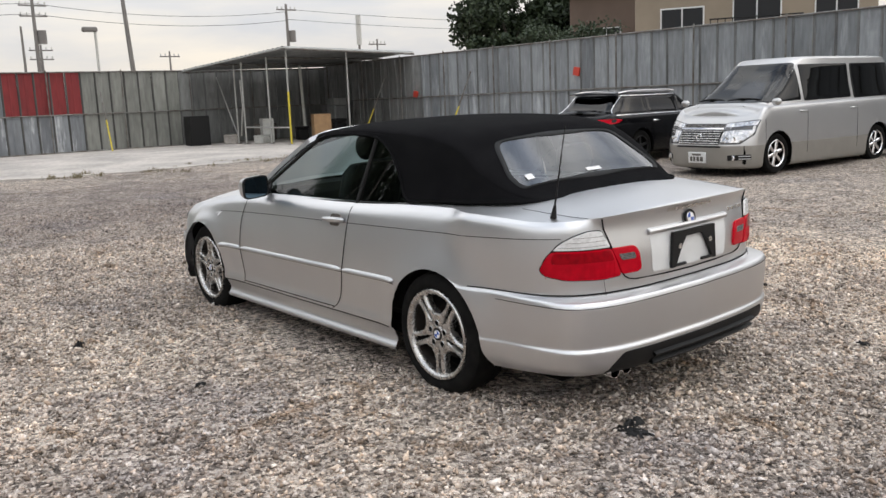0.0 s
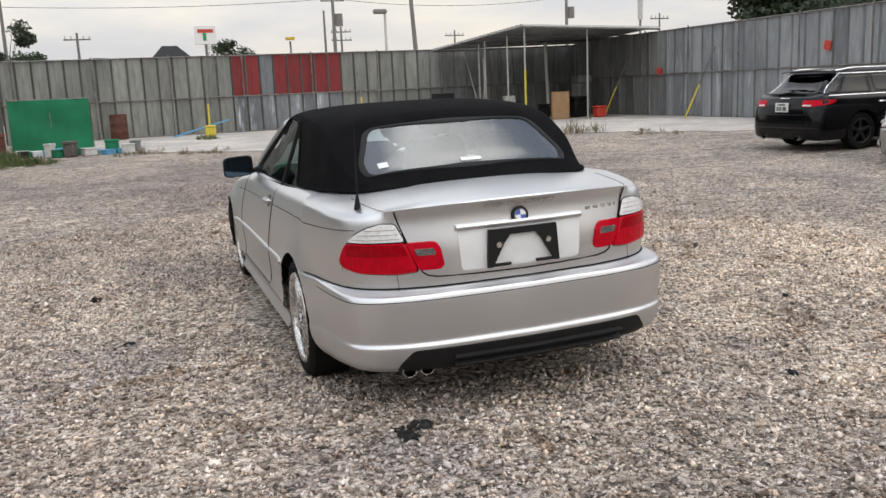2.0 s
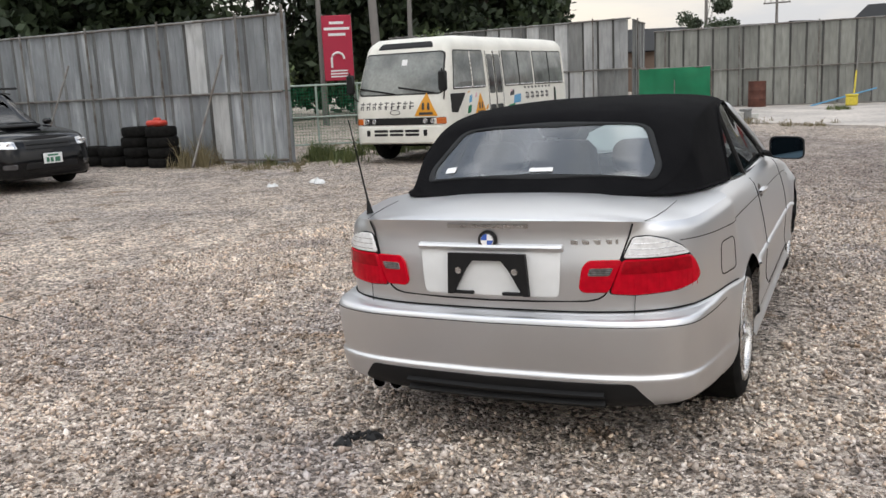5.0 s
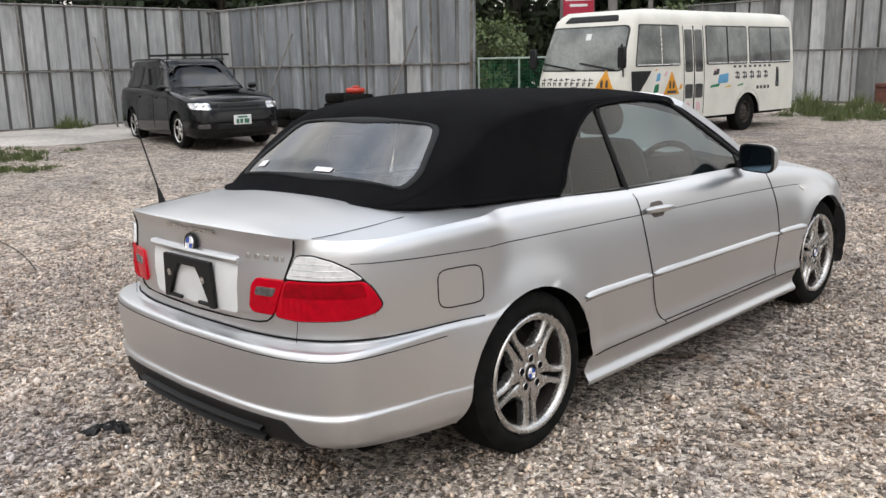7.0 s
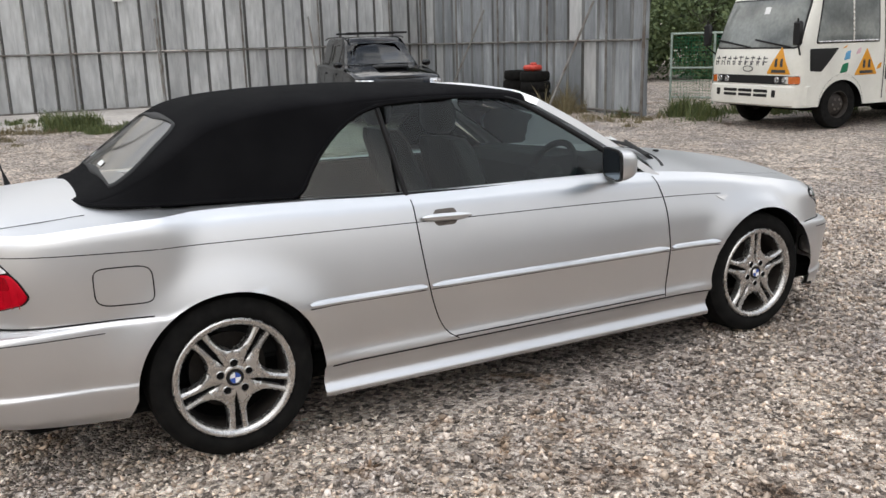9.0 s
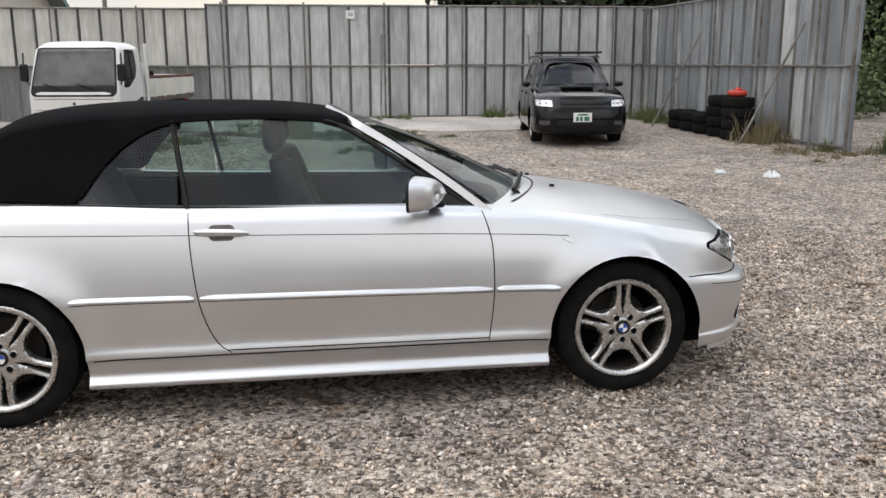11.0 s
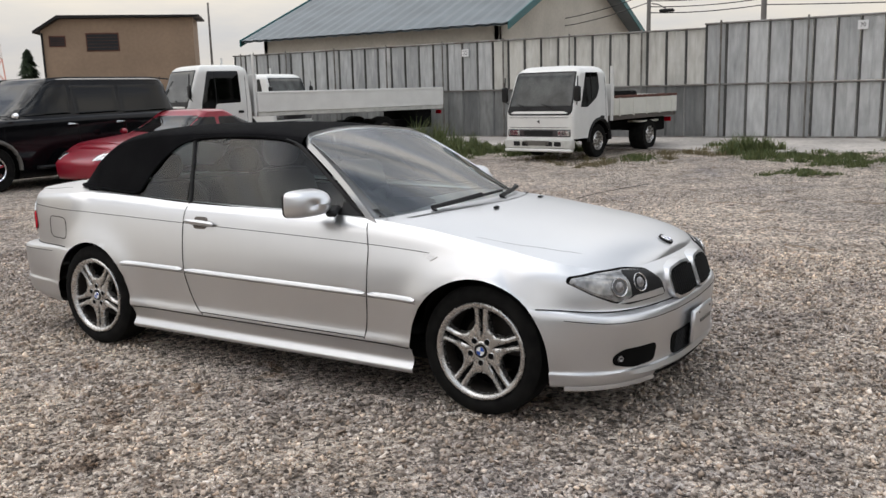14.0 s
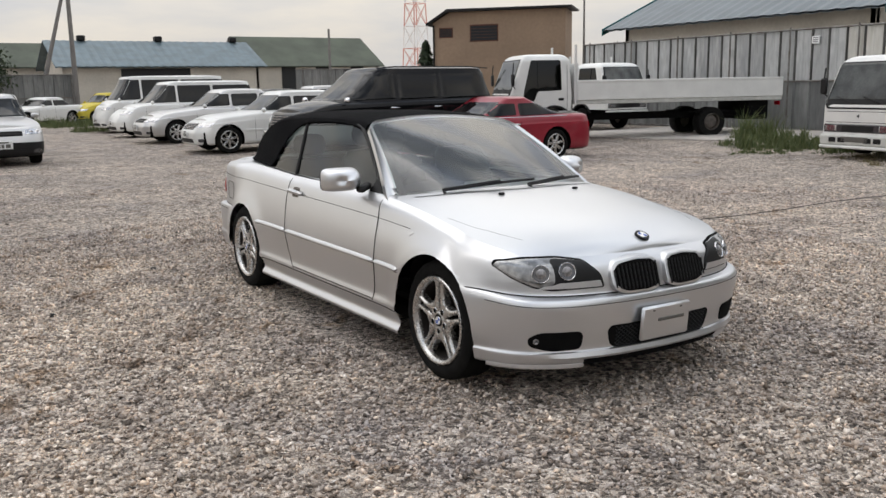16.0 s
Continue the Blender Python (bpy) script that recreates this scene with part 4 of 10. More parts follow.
def block_house(name, m, w, d, h, wallm, label, wins, roof=True):
    root = thing(name, m, label, "house")
    Geo().box((0, 0, 0), (w, d, h), 0.03).make("wall", wallm, root)
    if roof:
        Geo().box((-0.5, -0.5, h), (w + 0.5, d + 0.5, h + 0.18), 0.03).make("roof", ROOFGREY, root)
    for x, z, ww, hh in wins:
        fr = Geo().box((x - ww / 2 - 0.06, -0.07, z - 0.06), (x + ww / 2 + 0.06, 0.02, z + hh + 0.06), 0.01).make("window", WHITEPLASTIC, root)
        Geo().box((x - ww / 2, -0.09, z), (x - 0.03, -0.03, z + hh), 0.005).make("pane", DARKOPEN, fr)
        Geo().box((x + 0.03, -0.09, z), (x + ww / 2, -0.03, z + hh), 0.005).make("pane", DARKOPEN, fr)
    return root


h1 = block_house("tan_house", pose(27.7, 20.1, 0.1, 0, 0, -62), 9.5, 7, 6.2, WALLKHAKI, "khaki two-storey house with a balcony behind the fence", ((2.0, 3.6, 1.7, 1.1), (5.0, 3.5, 1.8, 1.5), (8.0, 3.6, 1.5, 1.1)))
bal = Geo().box((3.2, -0.9, 3.1), (6.8, 0.0, 3.25), 0.02).make("balcony", WALLBROWN, h1)
for k in range(13):
    Geo().tube([(3.25 + 0.29 * k, -0.87, 3.25), (3.25 + 0.29 * k, -0.87, 4.1)], 0.02, 6).make("baluster", TRIM, bal)
Geo().tube([(3.2, -0.87, 4.12), (6.8, -0.87, 4.12)], 0.03, 6).make("handrail", TRIM, bal)
h2 = block_house("brown_house", pose(32.7, 28.5, 0.1, 0, 0, -60), 8, 7, 6.6, WALLBROWN, "brown house behind the trees", ((2.0, 3.6, 1.4, 1.1), (6.0, 3.4, 1.2, 1.8)))
th = thing("tile_roof_house", pose(1.9, 66, 0), "house with a dark hipped tile roof", "house")
Geo().box((-1.1, -1.4, 0), (1.3, 1.4, 4.5), 0.03).make("wall", WALLBROWN, th)
g = Geo()
rr = [(-1.6, -1.8, 4.3), (1.8, -1.8, 4.3), (1.8, 1.8, 4.3), (-1.6, 1.8, 4.3), (-0.5, 0, 5.5), (0.6, 0, 5.5)]
g.add(rr, [(0, 1, 5, 4), (1, 2, 5), (2, 3, 4, 5), (3, 0, 4), (3, 2, 1, 0)])
g.make("roof", TRIM, th, smooth=False)
lowr = [(x, y) for x, y in ((-12, 62), (-6, 60), (-16, 58), (10, 70), (-1, 60))]
for i, (x, y) in enumerate(lowr):
    gable_house("distant_house", pose(x, y, 0, 0, 0, 12 * i), 7, 6, 3.2, 4.4 + 0.15 * (i % 3), WALLBROWN, TRIM, "low house with a dark roof beyond the fence", 0.4, False)


# ---- poles, lamps, signs ----
def pole(x, y, h, r=0.16, arms=1, lean=(0, 0), box=False, label="concrete utility pole with crossarms"):
    root = thing("utility_pole", pose(x, y, 0), label, "utility pole")
    Geo().tube([(0, 0, 0), (lean[0] / 2, lean[1] / 2, h / 2), (lean[0], lean[1], h)], r, 10, r * 0.6).make("shaft", POLE, root)
    for k in range(arms):
        z = h - 0.5 - 0.7 * k
        Geo().box((-0.9 + lean[0], -0.05 + lean[1], z), (0.9 + lean[0], 0.05 + lean[1], z + 0.1), 0.01).make("crossarm", POLE, root)
        for s in (-0.8, -0.4, 0.4, 0.8):
            Geo().tube([(s + lean[0], lean[1], z + 0.1), (s + lean[0], lean[1], z + 0.3)], 0.05, 6).make("insulator", DUSTWHITE, root)
    if box:
        Geo().lathe([(0, 0), (0, 0.3), (0.9, 0.3), (0.9, 0)], 16, "z", (0.4, 0, h - 3.0)).make("transformer", POLE, root)
    return root


pole(13.6, 60, 9.3, 0.17, 2, (0, 0), True)
pole(19.2, 57, 11.0, 0.2, 0, (-0.6, 0), label="plain concrete pole beyond the fence")
pole(33.1, 60, 9.6, 0.17, 1, (0, 0), True)
pole(16.5, 70, 7.0, 0.14, 2)
pole(-4.4, 62, 6.3, 0.14, 1)
pole(-8.6, 58, 8.8, 0.15, 0)
pole(-19.0, 58, 9.5, 0.17, 2, (0, 0), True)
pole(14.2, 66, 8.0, 0.13, 0)
pole(27, 70, 6.5, 0.12, 1)
pole(42, 60, 6.9, 0.12, 1)
pole(-16.4, 21.8, 7.5, 0.12, 0, label="dark pole beside the banner")
pole(-13.0, 20.0, 8.6, 0.17, 0, (-0.3, 0), label="grey concrete pole behind the bus")
pole(-12.2, 20.6, 8.6, 0.09, 0, (0.2, 0), label="slim steel pole behind the bus")
pole(-6.29, -47, 8.6, 0.16, 0, (0.0, 0), label="concrete pole beside the workshop")
pole(-4.1, -47, 7.6, 0.14, 0, (-2.15, 0), label="leaning stay pole beside the workshop")
pole(-30, -31.9, 6.4, 0.08, 0, label="slim pole behind the hall")
pole(-26, -6.65, 8.0, 0.09, 2, label="utility pole behind the steel fence")
pole(-26, -2.83, 8.0, 0.11, 1, label="utility pole behind the steel fence")
fl = thing("flat_street_lamp", pose(-26, -6.55, 0), "flat dark street lamp on an arm of a pole", "street lamp")
Geo().tube([(0, 0, 4.25), (0, 0.25, 4.2), (0, 0.5, 4.05)], 0.025, 6).make("arm", POLE, fl)
Geo().box((-0.12, 0.28, 3.93), (0.12, 0.78, 4.04), 0.04).make("head", TRIM, fl)
pole(-23.25, -50, 5.5, 0.12, 0, label="short pole beside the barn")
lampp = thing("street_lamp", pose(17.6, 60, 0), "grey street lamp on a slim mast", "street lamp")
Geo().tube([(0, 0, 0), (0, 0, 7.2)], 0.1, 8).make("mast", DUSTWHITE, lampp)
Geo().box((-0.9, -0.2, 7.15), (0.15, 0.2, 7.5), 0.08).make("head", POLE, lampp)
ant = thing("cell_mast", pose(40.1, 60, 0), "white mobile phone mast", "mast")
Geo().tube([(0, 0, 0), (0, 0, 6.5)], 0.1, 8).make("shaft", POLE, ant)
Geo().lathe([(6.4, 0), (6.4, 0.22), (8.9, 0.22), (8.9, 0)], 14, "z").make("antenna", DUSTWHITE, ant)
sg = thing("shop_sign", pose(4.2, 60, 0, 0, 0, 0), "white square shop sign with coloured stripes on a pole", "sign")
Geo().tube([(0, 0.1, 0), (0, 0.1, 6.4)], 0.1, 8).make("post", POLE, sg)
sb = Geo().box((-0.75, -0.12, 5.2), (0.75, 0.12, 6.5), 0.03).make("board", SIGNWHITE, sg)
Geo().box((-0.55, -0.13, 6.0), (0.55, -0.125, 6.25)).make("stripe", SIGNRED, sb)
Geo().box((-0.2, -0.13, 5.45), (0.05, -0.125, 5.98)).make("stripe", SIGNGREEN, sb)
ys = thing("round_sign", pose(10.6, 62, 0), "yellow round sign on a pole", "sign")
Geo().tube([(0, 0, 0), (0, 0, 5.4)], 0.07, 8).make("post", POLE, ys)
Geo().lathe([(-0.1, 0), (-0.1, 0.36), (0.1, 0.36), (0.1, 0)], 20, "z", (0, 0, 5.6)).make("board", SIGNYELLOW, ys)


def cables(a, b, zs, sag=0.6):
    for z in zs:
        pts = [(a[0] + (b[0] - a[0]) * t, a[1] + (b[1] - a[1]) * t, z + (0) - sag * 4 * t * (1 - t)) for t in np.linspace(0, 1, 14)]
        ob = Geo().tube(pts, 0.016, 4, cap=False).make("overhead_cable", CABLE)
        tagged(ob, "black overhead power cable between poles", "cable")


cables((13.6, 60), (33.1, 60), (9.0, 8.3))
cables((-19, 58), (13.6, 60), (9.0, 8.3))
cables((33.1, 60), (80, 58), (9.2, 8.4))
cables((-19, 58), (-50, 40), (9.0, 8.4))
cables((-26, -2.83), (-26, -6.65), (4.35, 4.15, 3.95), 0.08)
cables((-26, -6.65), (-34, -16), (4.6, 4.3), 0.3)
cables((-26, -2.83), (-26, 16), (4.4, 4.15, 3.95), 0.3)


def tower(x, y, h, w):
    root = thing("lattice_tower", pose(x, y, 0, 0, 0, 20), "red and white lattice transmission tower", "tower")
    n = 8
    for k in range(n):
        z0, z1 = h * k / n, h * (k + 1) / n
        w0, w1 = w * (1 - 0.62 * k / n), w * (1 - 0.62 * (k + 1) / n)
        steel = TOWERRED if k % 2 else TOWERWHITE
        c0 = [(sx * w0 / 2, sy * w0 / 2, z0) for sx, sy in ((-1, -1), (1, -1), (1, 1), (-1, 1))]
        c1 = [(sx * w1 / 2, sy * w1 / 2, z1) for sx, sy in ((-1, -1), (1, -1), (1, 1), (-1, 1))]
        for i in range(4):
            for nm, p, q_, r in (("leg", c0[i], c1[i], 0.18), ("brace", c0[i], c1[(i + 1) % 4], 0.09), ("brace", c0[(i + 1) % 4], c1[i], 0.09), ("girt", c1[i], c1[(i + 1) % 4], 0.09)):
                Geo().tube([p, q_], r, 5).make(nm, steel, root)


tower(-124.2, -205.4, 48, 5.8)


# ---- trees ----
def tree(x, y, h, spread, leaf, label, seed, trunk=0.22, n=2600, base=0.25, size=0.34, limbs=30):
    rng = random.Random(seed)
    root = thing("tree", pose(x, y, 0), label, "tree")
    g = Geo().tube([(0, 0, 0), (0.1, 0.05, h * 0.3), (-0.1, 0.1, h * 0.65)], trunk, 8, trunk * 0.35)
    blobs = []
    for k in range(limbs):
        a, z = rng.uniform(0, 6.28), rng.uniform(base, 0.95) * h
        f = math.sin(max(0.12, min(1, (z / h - base) / (1 - base))) * 3.0) * 0.6 + 0.35
        p = Vector((math.cos(a) * spread * f * rng.uniform(0.4, 0.9), math.sin(a) * spread * f * rng.uniform(0.4, 0.9), z))
        g.tube([(0, 0.05, max(0.15, z / h - 0.25) * h), p * 0.5 + Vector((0, 0, z * 0.5)), p], trunk * 0.16, 5, 0.01)
        blobs.append((p, spread * rng.uniform(0.16, 0.36)))
    g.make("trunk", BARK, root)
    nr = np.random.default_rng(seed)
    P0, R0 = np.array([p for p, r in blobs]), np.array([r for p, r in blobs])
    k = nr.integers(0, len(blobs), n)
    d = nr.normal(size=(n, 3))
    d /= np.linalg.norm(d, axis=1)[:, None]
    c = P0[k] + d * (R0[k] * nr.uniform(0.3, 1.2, n))[:, None] * np.array([1, 1, 0.8])
    u = nr.normal(size=(n, 3))
    u /= np.linalg.norm(u, axis=1)[:, None]
    w = np.cross(u, nr.normal(size=(n, 3)))
    w /= np.linalg.norm(w, axis=1)[:, None]
    s = nr.uniform(0.5, 1.0, n)[:, None] * size
    V = np.stack([c - u * s, c + w * s * 0.55, c + u * s, c - w * s * 0.55 + u * s * 0.2], 1).reshape(-1, 3)
    F = [(4 * i, 4 * i + 1, 4 * i + 2, 4 * i + 3) for i in range(n)]
    link("crown", V, F, leaf, root, "", False)
    return root


tree(36.4, 35.4, 9.8, 5.0, LEAFDARK, "dark green broadleaf tree behind the fence", 11, n=34000, size=0.26, limbs=44)
tree(32.5, 33.0, 6.6, 3.6, LEAFDARK, "dark green bush tree behind the fence", 12, n=18000, base=0.1, size=0.20)
tree(31.5, 27.5, 5.4, 3.2, LEAFGREY, "bare-topped shrub beside the house", 13, n=14000, base=0.1, size=0.13)
for i, (x, y, h, s) in enumerate(((-17, 31, 12, 5.5), (-23, 27, 13, 6), (-21, 36, 13, 6), (-28, 21, 12, 6), (-14.6, 33, 11, 4.6), (-16.0, 36, 12, 5.0), (-26, 14, 9, 4.5), (-31, 9, 9, 5), (-24, 19, 8, 4.5))):
    tree(x, y, h, s, LEAFDARK, "tall dark evergreen tree beyond the entrance", 30 + i, 0.3, 17000, 0.06, 0.30, 44)
tree(-8.0, 54, 6.5, 2.0, LEAFGREY, "small leafy tree beyond the fence", 50, 0.16, 9000, 0.2, 0.14)
tree(7.0, 68, 5.9, 2.4, LEAFDARK, "round dark tree beyond the fence", 52, 0.16, 5000, 0.3, 0.15)


def conifer(x, y, h, r, label, seed):
    rng = random.Random(seed)
    root = thing("tree", pose(x, y, 0), label, "tree")
    Geo().tube([(0, 0, 0), (0, 0, h * 0.95)], 0.09, 8, 0.02).make("trunk", BARK, root)
    V, F = [], []
    for k in range(2600):
        t = rng.random() ** 1.5
        z, a = h * (0.06 + 0.92 * t), rng.uniform(0, 6.283)
        tier = 0.72 + 0.28 * ((t * 9) % 1.0 < 0.5)
        q_ = r * (1 - t) * tier * rng.uniform(0.45, 1.05) + 0.02
        c_, s_ = math.cos(a), math.sin(a)
        w, d = rng.uniform(0.04, 0.08), rng.uniform(0.12, 0.26)
        o = len(V)
        V += [(c_ * q_ - s_ * w, s_ * q_ + c_ * w, z), (c_ * q_ + s_ * w, s_ * q_ - c_ * w, z), (c_ * (q_ + d), s_ * (q_ + d), z - rng.uniform(0.02, 0.16)), (c_ * q_ * 0.8, s_ * q_ * 0.8, z + 0.12)]
        F += [(o, o + 1, o + 2), (o, o + 2, o + 3)]
    link("crown", V, F, LEAFDARK, root, "", False)


conifer(-26.2, -42.3, 4.4, 1.55, "slender dark conifer beside the tan block", 53)
tree(-0.6, -42, 5.0, 2.5, LEAFDARK, "dark tree at the edge of the yard", 54, 0.2, 9000, 0.1, 0.12)
tree(-26.5, -25.5, 3.3, 1.2, LEAFGREY, "leafy bush beside the hall", 55, 0.1, 3000, 0.3, 0.12)
for i, (x, y) in enumerate(((-17.5, 18.5), (-18.5, 15.5), (-12.2, 20.8), (-16.5, 12.6))):
    tree(x, y, 3.0, 2.1, LEAFGREEN, "low dense hedge bush beyond the gate", 70 + i, 0.08, 6000, 0.02, 0.10)


# ---- the silver convertible ----
from mathutils.bvhtree import BVHTree

car = thing("convertible_car", pose(0.018, 0, -0.010, 0, -1.0, 0), "silver two-door convertible with a closed black cloth roof", "car")

# plan outline at the widest level, from the middle of the tail round to the middle of the nose
OX = [0, 0.30, 0.52, 0.68, 0.775, 0.828, 0.866, 0.868, 0.866, 0.868, 0.870, 0.848, 0.795, 0.690, 0.48, 0.22, 0]
OY = [-2.288, -2.278, -2.238, -2.155, -2.02, -1.80, -1.40, -0.60, 0.65, 1.0, 1.36, 1.66, 1.84, 1.965, 2.07, 2.12, 2.13]
OT = [0.948, 0.947, 0.940, 0.925, 0.922, 0.935, 0.948, 0.922, 0.897, 0.868, 0.815, 0.765, 0.735, 0.715, 0.705, 0.708, 0.708]
chord = np.r_[0, np.cumsum(np.hypot(np.diff(OX), np.diff(OY)))]
NS = 190
q = np.linspace(0, 1, NS)
S = chord[-1] * (q + 0.035 * np.sin(4 * math.pi * q) * -1)
sx, sy, st = interp(S, chord, OX), interp(S, chord, OY), interp(S, chord, OT)
tx, ty = np.gradient(sx, S), np.gradient(sy, S)
tl = np.hypot(tx, ty)
nx, ny = ty / tl, -tx / tl
nx[0] = nx[-1] = 0
wR, wF = sstep(-sy, 1.42, 1.60), sstep(sy, 1.45, 1.62)
wS = 1 - wR - wF
rearc, frontc = sstep(-sy, 1.72, 2.2), sstep(sy, 1.70, 2.05)


def crease_z(y):
    return interp(y, [-2.2, -1.35, -0.57, 0.74, 1.14, 1.6, 2.2], [0.855, 0.832, 0.812, 0.778, 0.757, 0.70, 0.64])


zc_ = crease_z(sy)
zbR = 0.590 + 0.006 * (1 - rearc)
zbF = 0.530 + 0.018 * (1 - frontc)
lip = sstep(0.66 - sx, 0, 0.12) * (sy < -1.9)
# how far the bumpers stand out beyond the body, along the outline
boR = interp(S, chord, [0.057, 0.055, 0.070, 0.085, 0.032, 0.008] + [0.0] * 11)
boF = interp(S, chord, [0.0] * 11 + [0.004, 0.022, 0.052, 0.044, 0.032, 0.030])
one = np.ones(NS)
rowsS = [(0.160 * one, -0.014 * one), (0.178 * one, -0.005 * one), (0.222 * one, -0.027 * one), (0.296 * one, -0.013 * one), (0.38 * one, -0.011 * one), (0.53 * one, 0 * one),
         (0.555 * one, -0.001 * one), (0.66 * one, -0.014 * one), (zc_, -0.044 * one), (zc_ + 0.62 * (st - zc_), -0.068 * one), (st, -0.112 * one)]
rowsR = [(0.225 + 0.01 * rearc, boR * 0.5 - 0.030), (0.272 * one, boR * 0.75 - 0.004), (0.352 * one, boR * 0.89 + 0.004 * rearc + 0.002), (0.376 * one, boR * 0.86 - 0.002), (0.46 * one, boR * 0.95), (zbR - 0.040, boR - 0.004 * (1 - rearc)),
         (zbR - 0.012, boR * 0.86 - 0.006 * (1 - rearc)), (zbR + 0.008, -0.016 * rearc - 0.011 * (1 - rearc)), (0.74 * one, -0.012 * one), (0.885 * lip + (st - 0.034) * (1 - lip), -0.030 * lip - 0.024 * (1 - lip)), (st, -0.012 * lip - 0.048 * (1 - lip))]
rowsF = [(0.190 * one, -0.03 * one), (0.212 * one, 0.010 * one), (0.258 * one, 0.012 + 0.3 * boF), (0.282 * one, 0.4 * boF), (0.40 * one, 0.004 + 0.7 * boF), (zbF - 0.045, boF),
         (zbF - 0.010, 0.75 * boF - 0.004 * (1 - frontc)), (zbF + 0.006, -0.006 * one), (0.61 * one, -0.016 * one), (0.665 * one + 0.5 * (st - 0.71), -0.032 * one), (st, -0.085 * one)]
SUB = 5
ctrl = []
for a, b, c in zip(rowsS, rowsR, rowsF):
    z = a[0] * wS + b[0] * wR + c[0] * wF
    o = a[1] * wS + b[1] * wR + c[1] * wF
    ctrl.append((z, o))
kk = np.arange(len(ctrl), dtype=float)
fine = np.linspace(0, len(ctrl) - 1, (len(ctrl) - 1) * SUB + 1)
ZC, OC = np.array([c[0] for c in ctrl]), np.array([c[1] for c in ctrl])
ZF = np.stack([interp(fine, kk, ZC[:, i]) for i in range(NS)], 0)
OF = np.stack([interp(fine, kk, OC[:, i]) for i in range(NS)], 0)
OF = OF + 0.013 * np.exp(-((ZF - 0.302) / 0.026) ** 2) * (np.arange(len(fine))[None] >= 15) * wS[:, None]
ARCH = ((-1.362, 0.300, 0.352), (1.372, 0.303, 0.362))
HX = sx[:, None] + nx[:, None] * OF
HY = sy[:, None] + ny[:, None] * OF
for yc, zc0, ra in ARCH:
    r = np.hypot(HY - yc, ZF - zc0)
    flare = 0.021 * np.exp(-(((r - ra) / 0.085) ** 2)) * sstep(ZF, 0.22, 0.34)
    HX = HX + flare * (sx[:, None] > 0.7)
SHELL = np.stack([HX, HY, ZF], -1)
SHELL[0, :, 0] = SHELL[-1, :, 0] = 0
NL = SHELL.shape[1]


def in_arch(y, z, grow=0.0):
    return any(math.hypot(y - yc, z - zc0) < ra + grow or (z < zc0 and abs(y - yc) < ra + grow + behind(yc, zc0, y, z)) for yc, zc0, ra in ARCH)


def behind(yc, zc0, y, z):
    """The rear bumper is cut away obliquely behind the wheel."""
    return 0.45 * (zc0 - z) if yc < 0 and y < yc else 0.0


loop = [SHELL[i] for i in range(NS)] + [SHELL[i] * np.array([-1, 1, 1]) for i in range(NS - 2, 0, -1)]
LP = np.array(loop)
NLOOP = len(LP)
allv = LP.reshape(-1, 3)
bv_faces = [(i * NL + j, ((i + 1) % NLOOP) * NL + j, ((i + 1) % NLOOP) * NL + j + 1, i * NL + j + 1) for i in range(NLOOP) for j in range(NL - 1)]


# top surfaces: boot deck and bonnet, drawn across between the two upper edges
def deck_rows(cond, centre, power):
    rows = []
    for i in range(NS):
        if cond(SHELL[i, -1, 1]):
            xe, ye, ze = SHELL[i, -1]
            t = np.linspace(-1, 1, 41)
            zc = ze + (centre(ye) - ze) * float(sstep(xe, 0.0, 0.3))
            rows.append(np.stack([t * xe, np.full(41, ye), ze + (zc - ze) * (1 - np.abs(t) ** power)], -1))
    return np.array(rows)


BOOT = deck_rows(lambda y: y < -1.52, lambda y: interp(y, [-2.29, -2.2, -2.0, -1.75, -1.5], [0.950, 0.966, 0.984, 0.992, 0.992]), 2.6)
BONNET = deck_rows(lambda y: y > 0.70, lambda y: interp(y, [0.7, 1.0, 1.3, 1.6, 1.8, 1.95, 2.03, 2.06], [0.952, 0.940, 0.905, 0.862, 0.824, 0.780, 0.738, 0.714]), 2.3)
bootgeo, bongeo = Geo().grid(BOOT, flip=True), Geo().grid(BONNET, flip=True)
bvh = BVHTree.FromPolygons([tuple(v) for v in allv] + bootgeo.v + bongeo.v,
                           bv_faces + [tuple(i + len(allv) for i in f) for f in bootgeo.f] + [tuple(i + len(allv) + len(bootgeo.v) for i in f) for f in bongeo.f])


def hit(origin, way, out=0.0):
    """Point of the body met by a ray, pushed out along the surface."""
    p, n, _, _ = bvh.ray_cast(Vector(origin), Vector(way))
    if p is None:
        return None
    if n.dot(Vector(way)) > 0:
        n = -n
    return p + n * out


def side_pt(s, y, z, out=0.0):
    return hit((s * 2.0, y, z), (-s, 0, 0), out)


def rear_pt(x, z, out=0.0):
    return hit((x, -4.0, z), (0, 1, 0), out)


def front_pt(x, z, out=0.0):
    return hit((x, 4.0, z), (0, -1, 0), out)


def top_pt(x, y, out=0.0):
    return hit((x, y, 3.0), (0, 0, -1), out)


DOOR_F = lambda z: interp(z, [0.28, 0.42, 0.55, 0.72, 0.86, 0.92], [0.725, 0.745, 0.752, 0.748, 0.715, 0.69])
DOOR_R = lambda z: interp(z, [0.285, 0.31, 0.41, 0.56, 0.80, 0.93], [-0.36, -0.43, -0.50, -0.54, -0.565, -0.57])


